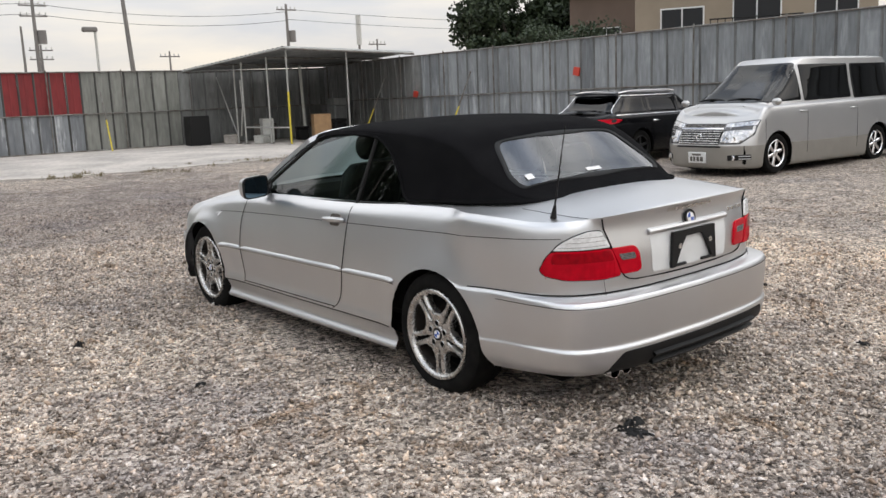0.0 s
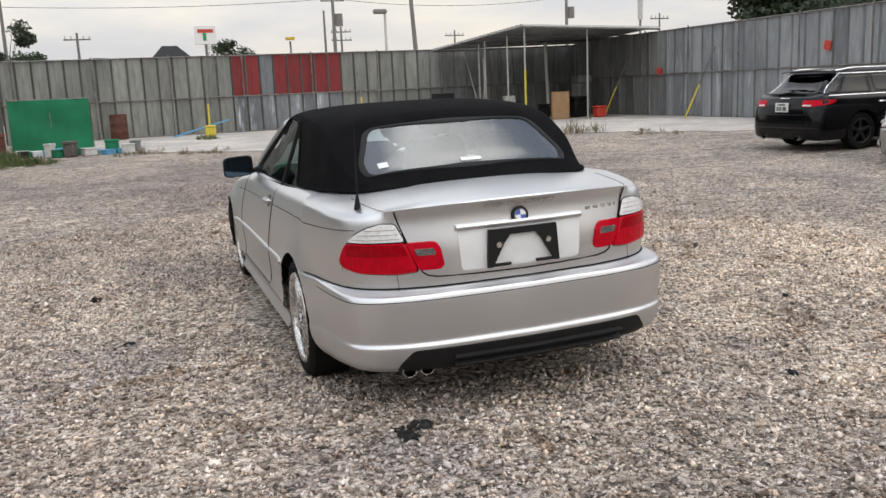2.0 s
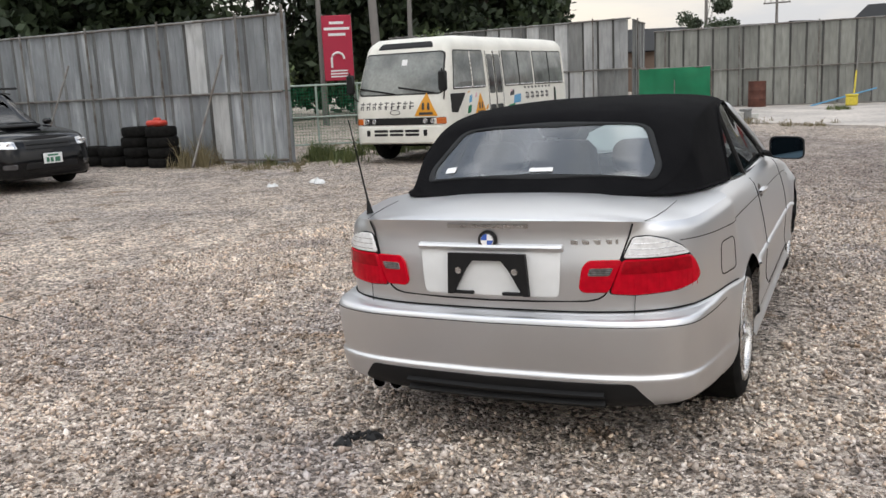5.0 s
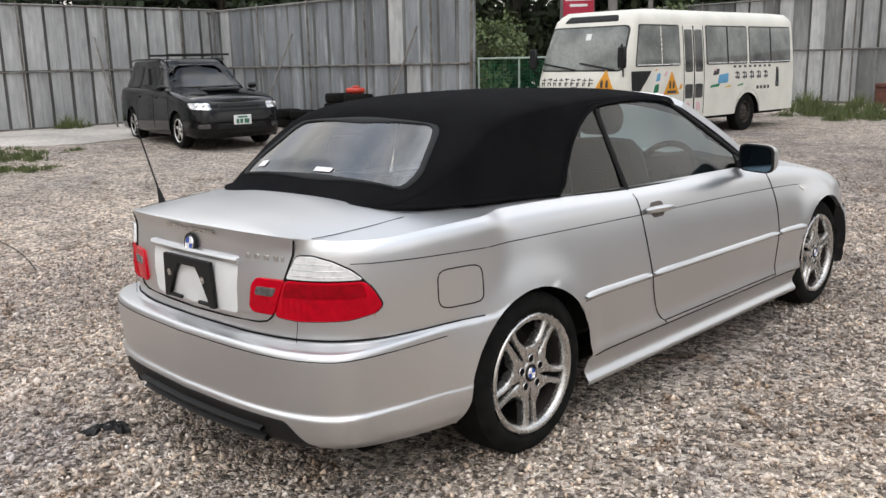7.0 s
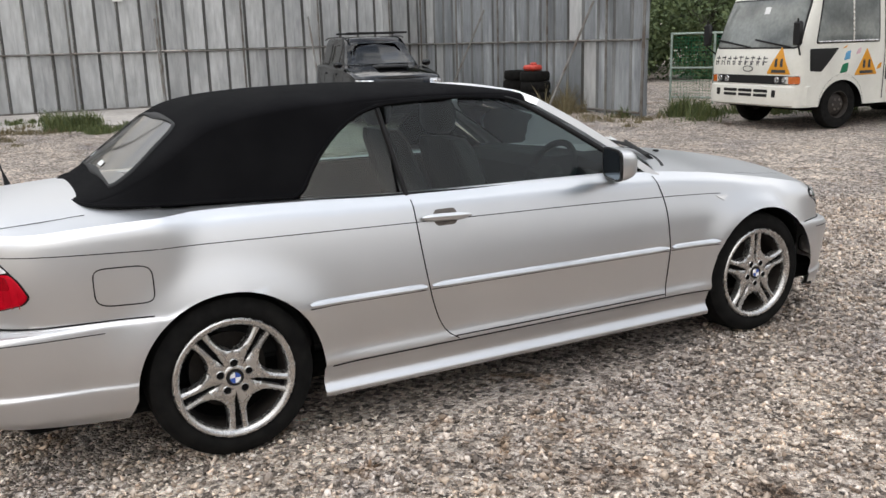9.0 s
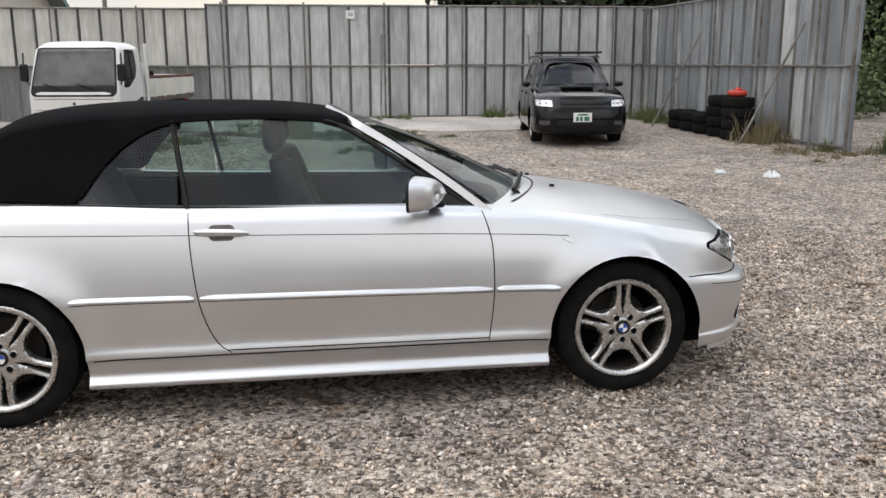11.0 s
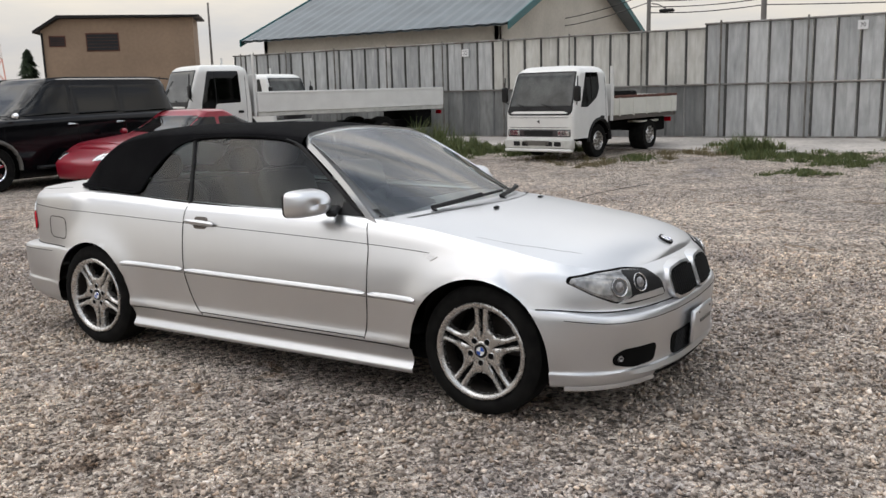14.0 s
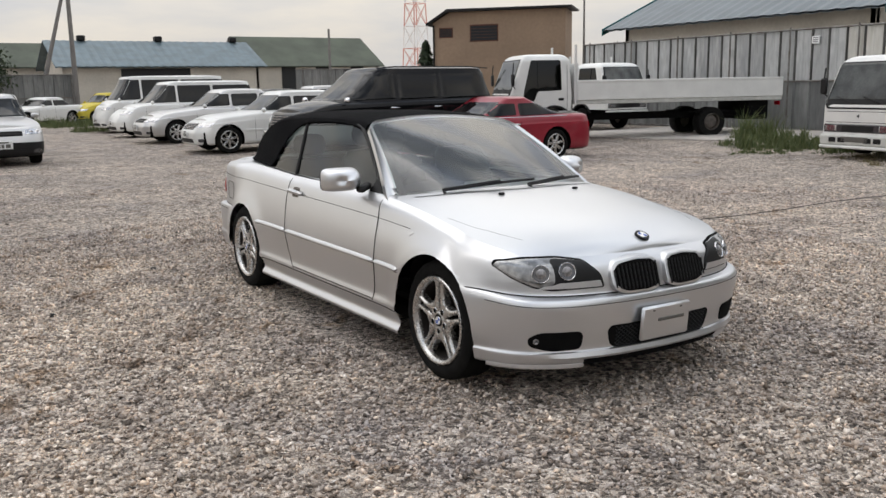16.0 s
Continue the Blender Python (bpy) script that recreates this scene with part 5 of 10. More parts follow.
def panel_of(i, j):
    i = i % NLOOP
    i2 = (i + 1) % NLOOP
    c = (LP[i, j] + LP[i2, j] + LP[i2, j + 1] + LP[i, j + 1]) / 4
    x, y, z = c
    zl = j / SUB
    if y < -1.5 and zl < 6.6:
        return "rear_bumper"
    if y > 1.5 and zl < 6.6:
        return "front_bumper"
    side = "left" if x < 0 else "right"
    if -1.6 < y < 1.6 and zl < 3:
        return "sill_" + side
    if DOOR_R(z) < y < DOOR_F(z):
        return "door_" + side
    if y > 0.5:
        return "fender_" + side if abs(x) > 0.33 or y < 1.9 else "nose_panel"
    if y < -2.0 and abs(x) < 0.45:
        return "boot_panel"
    return "quarter_" + side


groups = {}
for i in range(NLOOP):
    for j in range(NL - 1):
        vs4 = [(i, j), ((i + 1) % NLOOP, j), ((i + 1) % NLOOP, j + 1), (i, j + 1)]
        if all(abs(LP[a, b, 0]) > 0.6 and in_arch(LP[a, b, 1], LP[a, b, 2]) for a, b in vs4):
            continue
        groups.setdefault(panel_of(i, j), []).append(vs4)


def snap(p):
    x, y, z = p
    if abs(x) < 0.6:
        return p
    for yc, zc0, ra in ARCH:
        r = math.hypot(y - yc, z - zc0)
        if z >= zc0 and r < ra:
            k = ra / max(r, 1e-6)
            return (x, yc + (y - yc) * k, zc0 + (z - zc0) * k)
        if z < zc0 and abs(y - yc) < ra + behind(yc, zc0, y, z):
            return (x, yc + math.copysign(ra + behind(yc, zc0, y, z), y - yc), z)
    return p


for key, fs in groups.items():
    idx, vv, ff = {}, [], []
    for f in fs:
        row = []
        for k in f:
            if k not in idx:
                idx[k] = len(vv)
                vv.append(snap(tuple(LP[k])))
            row.append(idx[k])
        ff.append(tuple(row))
    nm = key.rsplit("_", 1)[0] if key.endswith(("left", "right")) else key
    link(nm, vv, ff, SILVER, car)
bootgeo.make("boot_lid", SILVER, car)
bongeo.make("bonnet", SILVER, car)

# wheel housings and underbody
for s in (-1, 1):
    for yc, zc0, ra in ARCH:
        a = np.linspace(-0.22, math.pi + 0.22, 40)
        P = np.array([[(s * x, yc + (ra + 0.002) * math.cos(t), zc0 + (ra + 0.002) * math.sin(t)) for x in (0.838 - 0.11 * max(0.0, 1 - max(0.0, math.sin(t)) / 0.75), 0.72, 0.5)] for t in a])
        Geo().grid(P, flip=s > 0).make("wheel_housing", LINER, car)

Geo().box((-0.72, -2.1, 0.19), (0.72, 1.95, 0.30), 0.03).box((-0.52, -1.9, 0.30), (0.52, 1.9, 0.62), 0.03).make("underbody", LINER, car)


def strip(pts, r, material, name, flat=None, n=6):
    pts = [p for p in pts if p is not None]
    if len(pts) > 1:
        return Geo().tube(pts, r, n).make(name, material, car)


def lay(pts2, place, r, material, name, out=0.0, per=14):
    """A thin line laid on the body through plan points."""
    path = []
    for (a0, b0), (a1, b1) in zip(pts2[:-1], pts2[1:]):
        for t in np.linspace(0, 1, per, endpoint=False):
            path.append((a0 + (a1 - a0) * t, b0 + (b1 - b0) * t))
    path.append(pts2[-1])
    return strip([place(a, b, out) for a, b in path], r, material, name)


GAP = 0.0026
for s in (-1, 1):
    pt = lambda y, z, o, s=s: side_pt(s, y, z, o)
    zs = np.linspace(0.30, 0.925, 26)
    strip([side_pt(s, float(DOOR_F(z)), z, 0.0008) for z in zs[:-1]], GAP, SEAM, "door_gap")
    strip([side_pt(s, float(DOOR_R(z)), z, 0.0008) for z in zs], GAP, SEAM, "door_gap")
    lay([(-0.42, 0.312), (0.0, 0.311), (0.728, 0.310)], pt, GAP, SEAM, "sill_gap", 0.0008)
    lay([(-0.98, 0.291), (0.0, 0.291), (1.0, 0.291)], pt, GAP * 1.2, SEAM, "sill_gap", 0.0008)
    # waist line from the tail lamp to the side repeater: crease shade drawn dark
    strip([side_pt(s, y, float(crease_z(y)), 0.0008) for y in np.linspace(-2.10, 1.10, 60)], GAP * 0.65, SEAM, "waist_line")
    # rubbing strips
    for y0, y1 in ((-1.06, -0.552), (-0.528, 0.742), (0.762, 1.05)):
        yy = np.linspace(y0, y1, 24)
        zz = 0.552 - 0.018 * (yy + 1.0) / 2
        g = Geo()
        P = []
        for y, z in zip(yy, zz):
            e = min(1.0, (y - y0) / 0.04 + 0.35, (y1 - y) / 0.04 + 0.35)
            ring = [side_pt(s, y, z + dz * e, o) for dz, o in ((-0.014, 0.0), (-0.012, 0.009), (-0.004, 0.013), (0.006, 0.010), (0.012, 0.005), (0.014, 0.0))]
            P.append([tuple(p) for p in ring])
        g.grid(np.array(P), flip=s < 0).make("rubbing_strip", SILVER, car)
        lay([(y0, float(0.552 - 0.018 * (y0 + 1) / 2) - 0.015), (y1, float(0.552 - 0.018 * (y1 + 1) / 2) - 0.015)], pt, 0.0022, SEAM, "strip_shadow_gap", 0.0)
    # bumper joints
    for ids in ([i for i in range(NS) if sy[i] < -1.60], [i for i in range(NS) if sy[i] > 1.65]):
        strip([Vector(SHELL[i, 35] * np.array([s, 1, 1])) + Vector((s * nx[i], ny[i], 0)) * 0.003 for i in ids], GAP, SEAM, "bumper_gap")
        strip([Vector(SHELL[i, 26] * np.array([s, 1, 1])) for i in ids if abs(sy[i]) > 1.78], GAP * 0.7, SEAM, "bumper_line")
    # boot lid gap
    strip([top_pt(s * x, y, 0.001) for x, y in ((0.640, -1.80), (0.632, -1.95), (0.615, -2.08), (0.592, -2.16), (0.572, -2.20), (0.560, -2.225))], GAP * 0.45, SEAM, "boot_gap")
    strip([rear_pt(s * x, z, 0.0015) for x, z in ((0.556, 0.93), (0.540, 0.88), (0.520, 0.82), (0.490, 0.74), (0.465, 0.68), (0.452, 0.662), (0.430, 0.648), (0.390, 0.640), (0.2, 0.634), (0, 0.632))], GAP * 1.3, SEAM, "boot_gap")
    # bonnet gap
    lay([(s * 0.718, 1.30), (s * 0.69, 1.52), (s * 0.645, 1.68), (s * 0.60, 1.78)], top_pt, GAP * 0.3, SEAM, "bonnet_gap", 0.0, 8)
    # fuel flap on the right
    if s > 0:
        c = (-1.715, 0.722)
        ring = []
        for t in np.linspace(0, 2 * math.pi, 49):
            ring.append((c[0] + 0.098 * np.sign(math.cos(t)) * abs(math.cos(t)) ** 0.42, c[1] + 0.068 * np.sign(math.sin(t)) * abs(math.sin(t)) ** 0.42 - 0.05 * (0.098 * math.cos(t))))
        strip([side_pt(s, y, z, -0.0005) for y, z in ring], GAP, SEAM, "fuel_flap_gap")


def patch(outline, place, name, material, parent=None, out=0.006, rim=0.004, label="", steps=9, dip=-0.006):
    """A plate with a rounded outline that follows the body."""
    o = np.array(outline, float)
    c = o.mean(0)
    rings = []
    fr = [1.0, 1.0 - rim, *np.linspace(1.0 - rim - 0.03, 0.0, steps)]
    for k, f in enumerate(fr):
        off = dip if k == 0 else (out * (0.75 if k == 1 else 1.0))
        ring = []
        for p in o:
            w = c + (p - c) * f
            r = place(w[0], w[1], off)
            ring.append(tuple(r) if r is not None else None)
        rings.append(ring)
    good = [p for r in rings for p in r if p is not None]
    rings = [[p if p is not None else good[0] for p in r] for r in rings]
    P = np.array(rings)
    P = np.concatenate([P, P[:, :1]], 1)
    g = Geo().grid(P)
    ob = g.make(name, material, parent or car, label)
    me = ob.data
    bm = bmesh.new()
    bm.from_mesh(me)
    bmesh.ops.remove_doubles(bm, verts=bm.verts, dist=0.0004)
    bmesh.ops.recalc_face_normals(bm, faces=bm.faces)
    mid = Vector((0, -0.2, 0.7))
    if sum(f_.normal.dot(f_.calc_center_median() - mid) * f_.calc_area() for f_ in bm.faces) < 0:
        bmesh.ops.reverse_faces(bm, faces=bm.faces)
    bm.to_mesh(me)
    bm.free()
    return ob


def rounded(pts, r=0.02, n=5):
    """Polygon with rounded corners."""
    out = []
    m = len(pts)
    for i in range(m):
        a, b, c = Vector(pts[i - 1]), Vector(pts[i]), Vector(pts[(i + 1) % m])
        u, v = (a - b), (c - b)
        k = min(r, u.length * 0.45, v.length * 0.45)
        p0, p1 = b + u.normalized() * k, b + v.normalized() * k
        for t in np.linspace(0, 1, n):
            out.append(tuple((p0 * (1 - t) + b * t) * (1 - t) + (b * (1 - t) + p1 * t) * t))
    dens = []
    for i in range(len(out)):
        a, b = Vector(out[i]), Vector(out[(i + 1) % len(out)])
        kk_ = max(1, int((b - a).length / 0.02))
        dens += [tuple(a.lerp(b, t / kk_)) for t in range(kk_)]
    return dens


# tail lamps: outer red lens, clear upper part, inner lens on the lid
def corner_rear(s):
    """Direction of view for the wrap-round outer lamp."""
    way = Vector((-s * 0.55, 0.835, 0)).normalized()
    side = Vector((s * 0.835, 0.55, 0)).normalized()
    base = Vector((s * 0.62, -2.15, 0))

    def place(u, z, o):
        return hit(base + side * u - way * 1.5 + Vector((0, 0, z)), way, o)
    return place


for s in (-1, 1):
    pl = corner_rear(s)
    edge_ = rounded([(-0.182, 0.664), (-0.085, 0.656), (0.092, 0.663), (0.180, 0.684), (0.201, 0.712), (0.172, 0.772), (0.112, 0.836), (0.048, 0.868), (-0.02, 0.886), (-0.086, 0.884), (-0.130, 0.800)], 0.02)
    patch(edge_, pl, "lamp_seal", SEAM, out=0.004, rim=0.03)
    lamp = patch(rounded([(-0.176, 0.668), (-0.085, 0.661), (0.09, 0.668), (0.175, 0.688), (0.195, 0.712), (0.170, 0.765), (0.145, 0.797), (-0.128, 0.797)], 0.02), pl, "tail_lamp", REDLAMP, out=0.012, rim=0.03, label="red wrap-round tail lamp lens")
    patch(rounded([(-0.124, 0.800), (0.142, 0.800), (0.105, 0.832), (0.045, 0.862), (-0.02, 0.880), (-0.082, 0.878)], 0.014), pl, "indicator_lens", WHITELAMP, lamp, out=0.012, rim=0.03, label="clear ribbed indicator lens")
    patch(rounded([(-0.140, 0.742), (0.150, 0.742), (0.140, 0.790), (-0.122, 0.790)], 0.012), pl, "lens_band", REDDARK, lamp, out=0.0150, rim=0.03)
    for k in range(3):
        lay_pts = [pl(u, 0.813 + 0.020 * k, 0.0125) for u in np.linspace(-0.10 + 0.006 * k, 0.110 - 0.03 * k, 14)]
        g = Geo().tube([p for p in lay_pts if p is not None], 0.0012, 5)
        g.make("lens_rib", LAMPGREY, lamp)
    inner = patch(rounded([(s * 0.470, 0.672), (s * 0.375, 0.672), (s * 0.358, 0.690), (s * 0.372, 0.770), (s * 0.395, 0.797), (s * 0.523, 0.797)], 0.018), rear_pt, "inner_tail_lamp", REDLAMP, out=0.010, rim=0.03)
    patch(rounded([(s * 0.392, 0.738), (s * 0.475, 0.738), (s * 0.490, 0.768), (s * 0.400, 0.768)], 0.008), rear_pt, "reverse_lens", LENSGREY, inner, out=0.013, rim=0.05, label="clear reversing lens")
    for k in range(4):
        z = 0.742 + 0.007 * k
        Geo().tube([rear_pt(s * x, z, 0.015) for x in np.linspace(0.396 + 0.003 * k, 0.478 + 0.003 * k, 5)], 0.0009, 4).make("lens_line", TRIM, inner)
    # vertical ribs moulded in the red lens
    for u in np.linspace(-0.155, 0.165, 15):
        pts = [p for p in (pl(u, z, 0.0125) for z in np.linspace(0.676, 0.738, 4)) if p is not None]
        Geo().tube(pts, 0.0011, 4).make("lens_rib", REDLAMP, lamp)
    # side repeater
    patch(rounded([(1.065, 0.752), (1.155, 0.748), (1.115, 0.722)], 0.006), lambda y, z, o, s=s: side_pt(s, y, z, o), "side_repeater", WHITELAMP, out=0.004, rim=0.05)

# number plate recess, light bar, black bracket, badge
rec = patch(rounded([(-0.288, 0.650), (0.288, 0.650), (0.300, 0.835), (-0.300, 0.835)], 0.025), rear_pt, "plate_recess", WHITEPLASTIC, out=0.002, rim=0.02, label="pale unpainted number plate recess")
bar = [[tuple(rear_pt(x, 0.838 + dz, o)) for dz, o in ((-0.012, 0.0), (-0.010, 0.012), (0.002, 0.018), (0.012, 0.014), (0.018, 0.0))] for x in np.linspace(-0.30, 0.30, 40)]
Geo().grid(np.array(bar)).make("light_bar", SILVER, car)
for x in (-0.30, 0.30):
    pp = rear_pt(x, 0.841, 0.012)
    Geo().box((x - 0.004, pp.y - 0.004, 0.828), (x + 0.004, pp.y + 0.014, 0.854), 0.003).make("light_bar_end", SILVER, car)
py = rear_pt(0, 0.74, 0.006).y
br = Geo()
shape = [(-0.162, 0.820), (0.162, 0.820), (0.172, 0.655), (0.148, 0.655), (0.092, 0.755), (0.062, 0.792), (-0.062, 0.792), (-0.092, 0.755), (-0.148, 0.655), (-0.172, 0.655)]
ns = len(shape)
br.add([(x, y, z) for y in (py - 0.012, py + 0.004) for x, z in shape], [tuple(range(ns))[::-1], tuple(range(ns, 2 * ns))] + [(k, (k + 1) % ns, ns + (k + 1) % ns, ns + k) for k in range(ns)])
bracket = br.make("plate_bracket", TRIM, car, "black empty number plate bracket", smooth=False)
for x in (-0.105, 0.105):
    Geo().box((x - 0.045, py - 0.011, 0.656), (x + 0.045, py + 0.003, 0.669), 0.003).make("bracket_foot", TRIM, bracket)
for x in (-0.118, 0.118):
    Geo().lathe([(-0.006, 0.0), (-0.006, 0.010), (0.004, 0.013), (0.004, 0.0)], 16, "z").make("screw", ALLOY, bracket, m=pose(x, py - 0.014, 0.752, 90, 0, 0))


def roundel(m, r, parent, name="badge"):
    root = Geo().lathe([(0.0, 0.0), (0.004, r * 0.2), (0.006, r * 0.75), (0.006, r * 0.96), (0.0, r), (-0.006, r)], 32, "z").make(name, TRIM, parent, "round badge with blue and white quarters", m=m)
    for k in range(4):
        a = np.linspace(k * math.pi / 2, (k + 1) * math.pi / 2, 8)
        vs = [(0, 0, 0.0068)] + [(r * 0.62 * math.cos(t), r * 0.62 * math.sin(t), 0.0072) for t in a]
        link("quarter", vs, [(0, i, i + 1) for i in range(1, 8)], (BADGEWHITE, BADGEBLUE)[k % 2], root, smooth=False)
    Geo().lathe([(0.006, r * 0.62), (0.0085, r * 0.66), (0.006, r * 0.70)], 32, "z").make("ring", CHROME, root)
    return root


ep = rear_pt(0, 0.868, 0.006)
roundel(Matrix.Translation(ep) @ pose(0, 0, 0, 82, 0, 0), 0.040, car)
# model badge as plain bars
for k, (x, w) in enumerate(((0.33, 0.035), (0.372, 0.035), (0.414, 0.035), (0.458, 0.03), (0.494, 0.012))):
    p = rear_pt(x + w / 2, 0.862, 0.0)
    Geo().box((x, p.y - 0.003, 0.854), (x + w * 0.8, p.y + 0.006, 0.872), 0.001).make("badge_bar", ALLOY, car)
# third brake lamp in the lip
P = [[tuple(rear_pt(x, 0.925 + dz, 0.003)) for dz in (-0.008, 0.008)] for x in np.linspace(-0.17, 0.17, 20)]
Geo().grid(np.array(P)).make("brake_light", ALLOY, car, "slim high brake light in the boot edge")

# rear bumper: black diffuser with twin pipes
dif = patch(rounded([(-0.60, 0.235), (0.63, 0.235), (0.63, 0.262), (0.57, 0.342), (-0.54, 0.342), (-0.60, 0.275)], 0.02), rear_pt, "diffuser", TRIM, out=0.003, rim=0.01, label="black rear valance")
for z in (0.262, 0.296):
    P = [[tuple(rear_pt(x, z + dz, o)) for dz, o in ((-0.008, 0.0), (-0.004, 0.022), (0.006, 0.024), (0.010, 0.0))] for x in np.linspace(-0.36, 0.46, 24)]
    Geo().grid(np.array(P)).make("diffuser_fin", TRIM, dif)
for x in (-0.545, -0.465):
    Geo().lathe([(-0.02, 0.029), (-0.02, 0.034), (0.10, 0.034), (0.14, 0.033), (0.14, 0.029), (0.02, 0.027), (0.02, 0.0)], 24, "z").make("exhaust_pipe", CHROME, car, "round chrome exhaust tip", m=pose(x, -2.115, 0.242, 90, 0, 0))
    Geo().lathe([(0, 0), (0, 0.028)], 20, "z").make("pipe_bore", LINER, car, m=pose(x, -2.215, 0.242, 90, 0, 0))

# aerial on the left rear wing
ab = top_pt(-0.665, -2.02, 0.0)
g = Geo().tube([ab, ab + Vector((0.0, -0.012, 0.06))], 0.016, 10, 0.006)
aer = g.make("aerial", TRIM, car, "black whip aerial")
Geo().tube([ab + Vector((0, -0.012, 0.06)), ab + Vector((-0.012, -0.10, 0.42))], 0.0045, 6, 0.002).make("whip", TRIM, aer)

# door handles
for s in (-1, 1):
    # dark patch paints the shade in the silver recess behind the handle
    patch(rounded([(-0.475, 0.785), (-0.385, 0.785), (-0.368, 0.815), (-0.380, 0.853), (-0.480, 0.853), (-0.492, 0.815)], 0.025), lambda y, z, o, s=s: side_pt(s, y, z, o), "handle_recess", ALLOYDARK, out=0.001, rim=0.02)
    P = []
    for y in np.linspace(-0.545, -0.315, 22):
        e = max(0.25, 1 - abs((y + 0.43) / 0.125) ** 4)
        ring = [side_pt(s, y, 0.818 - 0.04 * (y + 0.43) + dz * e, o * (0.5 + 0.5 * e)) for dz, o in ((-0.016, 0.004), (-0.013, 0.028), (0.0, 0.038), (0.012, 0.032), (0.015, 0.012))]
        P.append([tuple(p) for p in ring])
    Geo().grid(np.array(P), flip=s < 0).make("door_handle", SILVER, car)

# ---- front ----
def kidney_pt(x, z, o):
    """The gently bowed front of the grille."""
    return Vector((x, 2.146 - 0.25 * x * x - 0.32 * max(0.0, z - 0.56) + o, z))


def corner_front(s):
    way = Vector((-s * 0.45, -0.893, 0)).normalized()
    side = Vector((s * 0.893, -0.45, 0)).normalized()
    base = Vector((s * 0.55, 1.98, 0))

    def place(u, z, o):
        return hit(base + side * u - way * 1.5 + Vector((0, 0, z)), way, o)
    return place


for s in (-1, 1):
    pl = corner_front(s)
    out = rounded([(-0.235, 0.572), (-0.06, 0.570), (0.03, 0.566), (0.12, 0.580), (0.215, 0.618), (0.300, 0.668), (0.285, 0.690), (0.16, 0.704), (0.0, 0.706), (-0.13, 0.690), (-0.21, 0.635)], 0.02)
    seal = patch([(c[0] * 1.035 - 0.001, 0.634 + (c[1] - 0.634) * 1.13) for c in out], pl, "lamp_seal", LINER, out=0.003, rim=0.03)
    hl = patch(out, pl, "headlamp", LENSPALE, out=0.006, rim=0.03, label="headlamp with twin round projectors")
    patch(rounded([(-0.234, 0.573), (0.035, 0.573), (0.018, 0.60), (0.022, 0.655), (0.04, 0.690), (0.03, 0.704), (-0.13, 0.690), (-0.21, 0.635)], 0.012), pl, "lamp_shade", TRIM, hl, out=0.008, rim=0.03)
    patch(rounded([(-0.226, 0.571), (0.10, 0.569), (0.075, 0.582), (0.03, 0.586), (0.0, 0.597), (-0.212, 0.602)], 0.006), pl, "lamp_trim", SILVER, hl, out=0.0105, rim=0.03)
    patch(rounded([(0.125, 0.595), (0.20, 0.622), (0.285, 0.668), (0.27, 0.684), (0.13, 0.695)], 0.012), pl, "lamp_corner", LENSPALE, hl, out=0.008, rim=0.03)
    for u, zz in ((0.082, 0.640), (-0.042, 0.648)):
        c0, c1 = pl(u, zz, 0.004), pl(u, zz, 0.03)
        dirv = (c1 - c0).normalized()
        rot = dirv.to_track_quat("Z", "Y").to_matrix().to_4x4()
        mm = Matrix.Translation(c0) @ rot
        pr = Geo().lathe([(0.0, 0.043), (0.007, 0.043), (0.008, 0.041), (0.006, 0.038), (0.003, 0.037)], 32, "z").make("projector_ring", LAMPGREY, hl, m=mm)
        Geo().lathe([(0.0045, 0.039), (0.0050, 0.0)], 24, "z").make("projector_bowl", LAMPDARK, pr)
        Geo().lathe([(0.006, 0.024), (0.010, 0.019), (0.014, 0.010), (0.015, 0.0)], 24, "z").make("projector_lens", LENSGREY, pr)
    # kidney grille
    kid = rounded([(s * 0.012, 0.548), (s * 0.08, 0.522), (s * 0.255, 0.522), (s * 0.322, 0.555), (s * 0.330, 0.638), (s * 0.298, 0.684), (s * 0.160, 0.702), (s * 0.045, 0.694), (s * 0.012, 0.660)], 0.035)
    fr_ = patch(kid, kidney_pt, "kidney_frame", SILVER, out=0.008, rim=0.05, label="silver framed kidney grille", dip=-0.055)
    c = np.array(kid).mean(0)
    ins = [tuple(c + (np.array(p) - c) * np.array([0.86, 0.82])) for p in kid]
    patch(ins, kidney_pt, "grille_back", LINER, fr_, out=0.010, rim=0.02)
    xs_ = np.linspace(0.045, 0.300, 12)
    for x in xs_[0:]:
        top_ = 0.668 - 0.9 * max(0, x - 0.24) ** 1.3
        bot_ = 0.549 + 0.4 * max(0, x - 0.24) ** 1.2
        pts = [kidney_pt(s * x, z, 0.012) for z in np.linspace(bot_, top_, 8)]
        g = Geo()
        for p0, p1 in zip(pts[:-1], pts[1:]):
            if p0 is not None and p1 is not None:
                g.tube([p0, p1], 0.0042, 5)
        g.make("grille_bar", TRIM, fr_)
    # fog lamp opening and splitter
    fog = patch(rounded([(s * 0.480, 0.282), (s * 0.62, 0.275), (s * 0.712, 0.300), (s * 0.722, 0.345), (s * 0.68, 0.372), (s * 0.495, 0.372), (s * 0.476, 0.35)], 0.025), front_pt, "fog_opening", LINER, out=0.003, rim=0.02, label="dark fog lamp opening")
    fp_ = front_pt(s * 0.685, 0.328, 0.0)
    Geo().lathe([(0, 0), (0.008, 0.008), (0.008, 0.013), (0.0, 0.016)], 20, "z").make("fog_lamp", LENSGREY, fog, m=Matrix.Translation(fp_) @ pose(0, 0, 0, -90, 0, s * -35))
    P = []
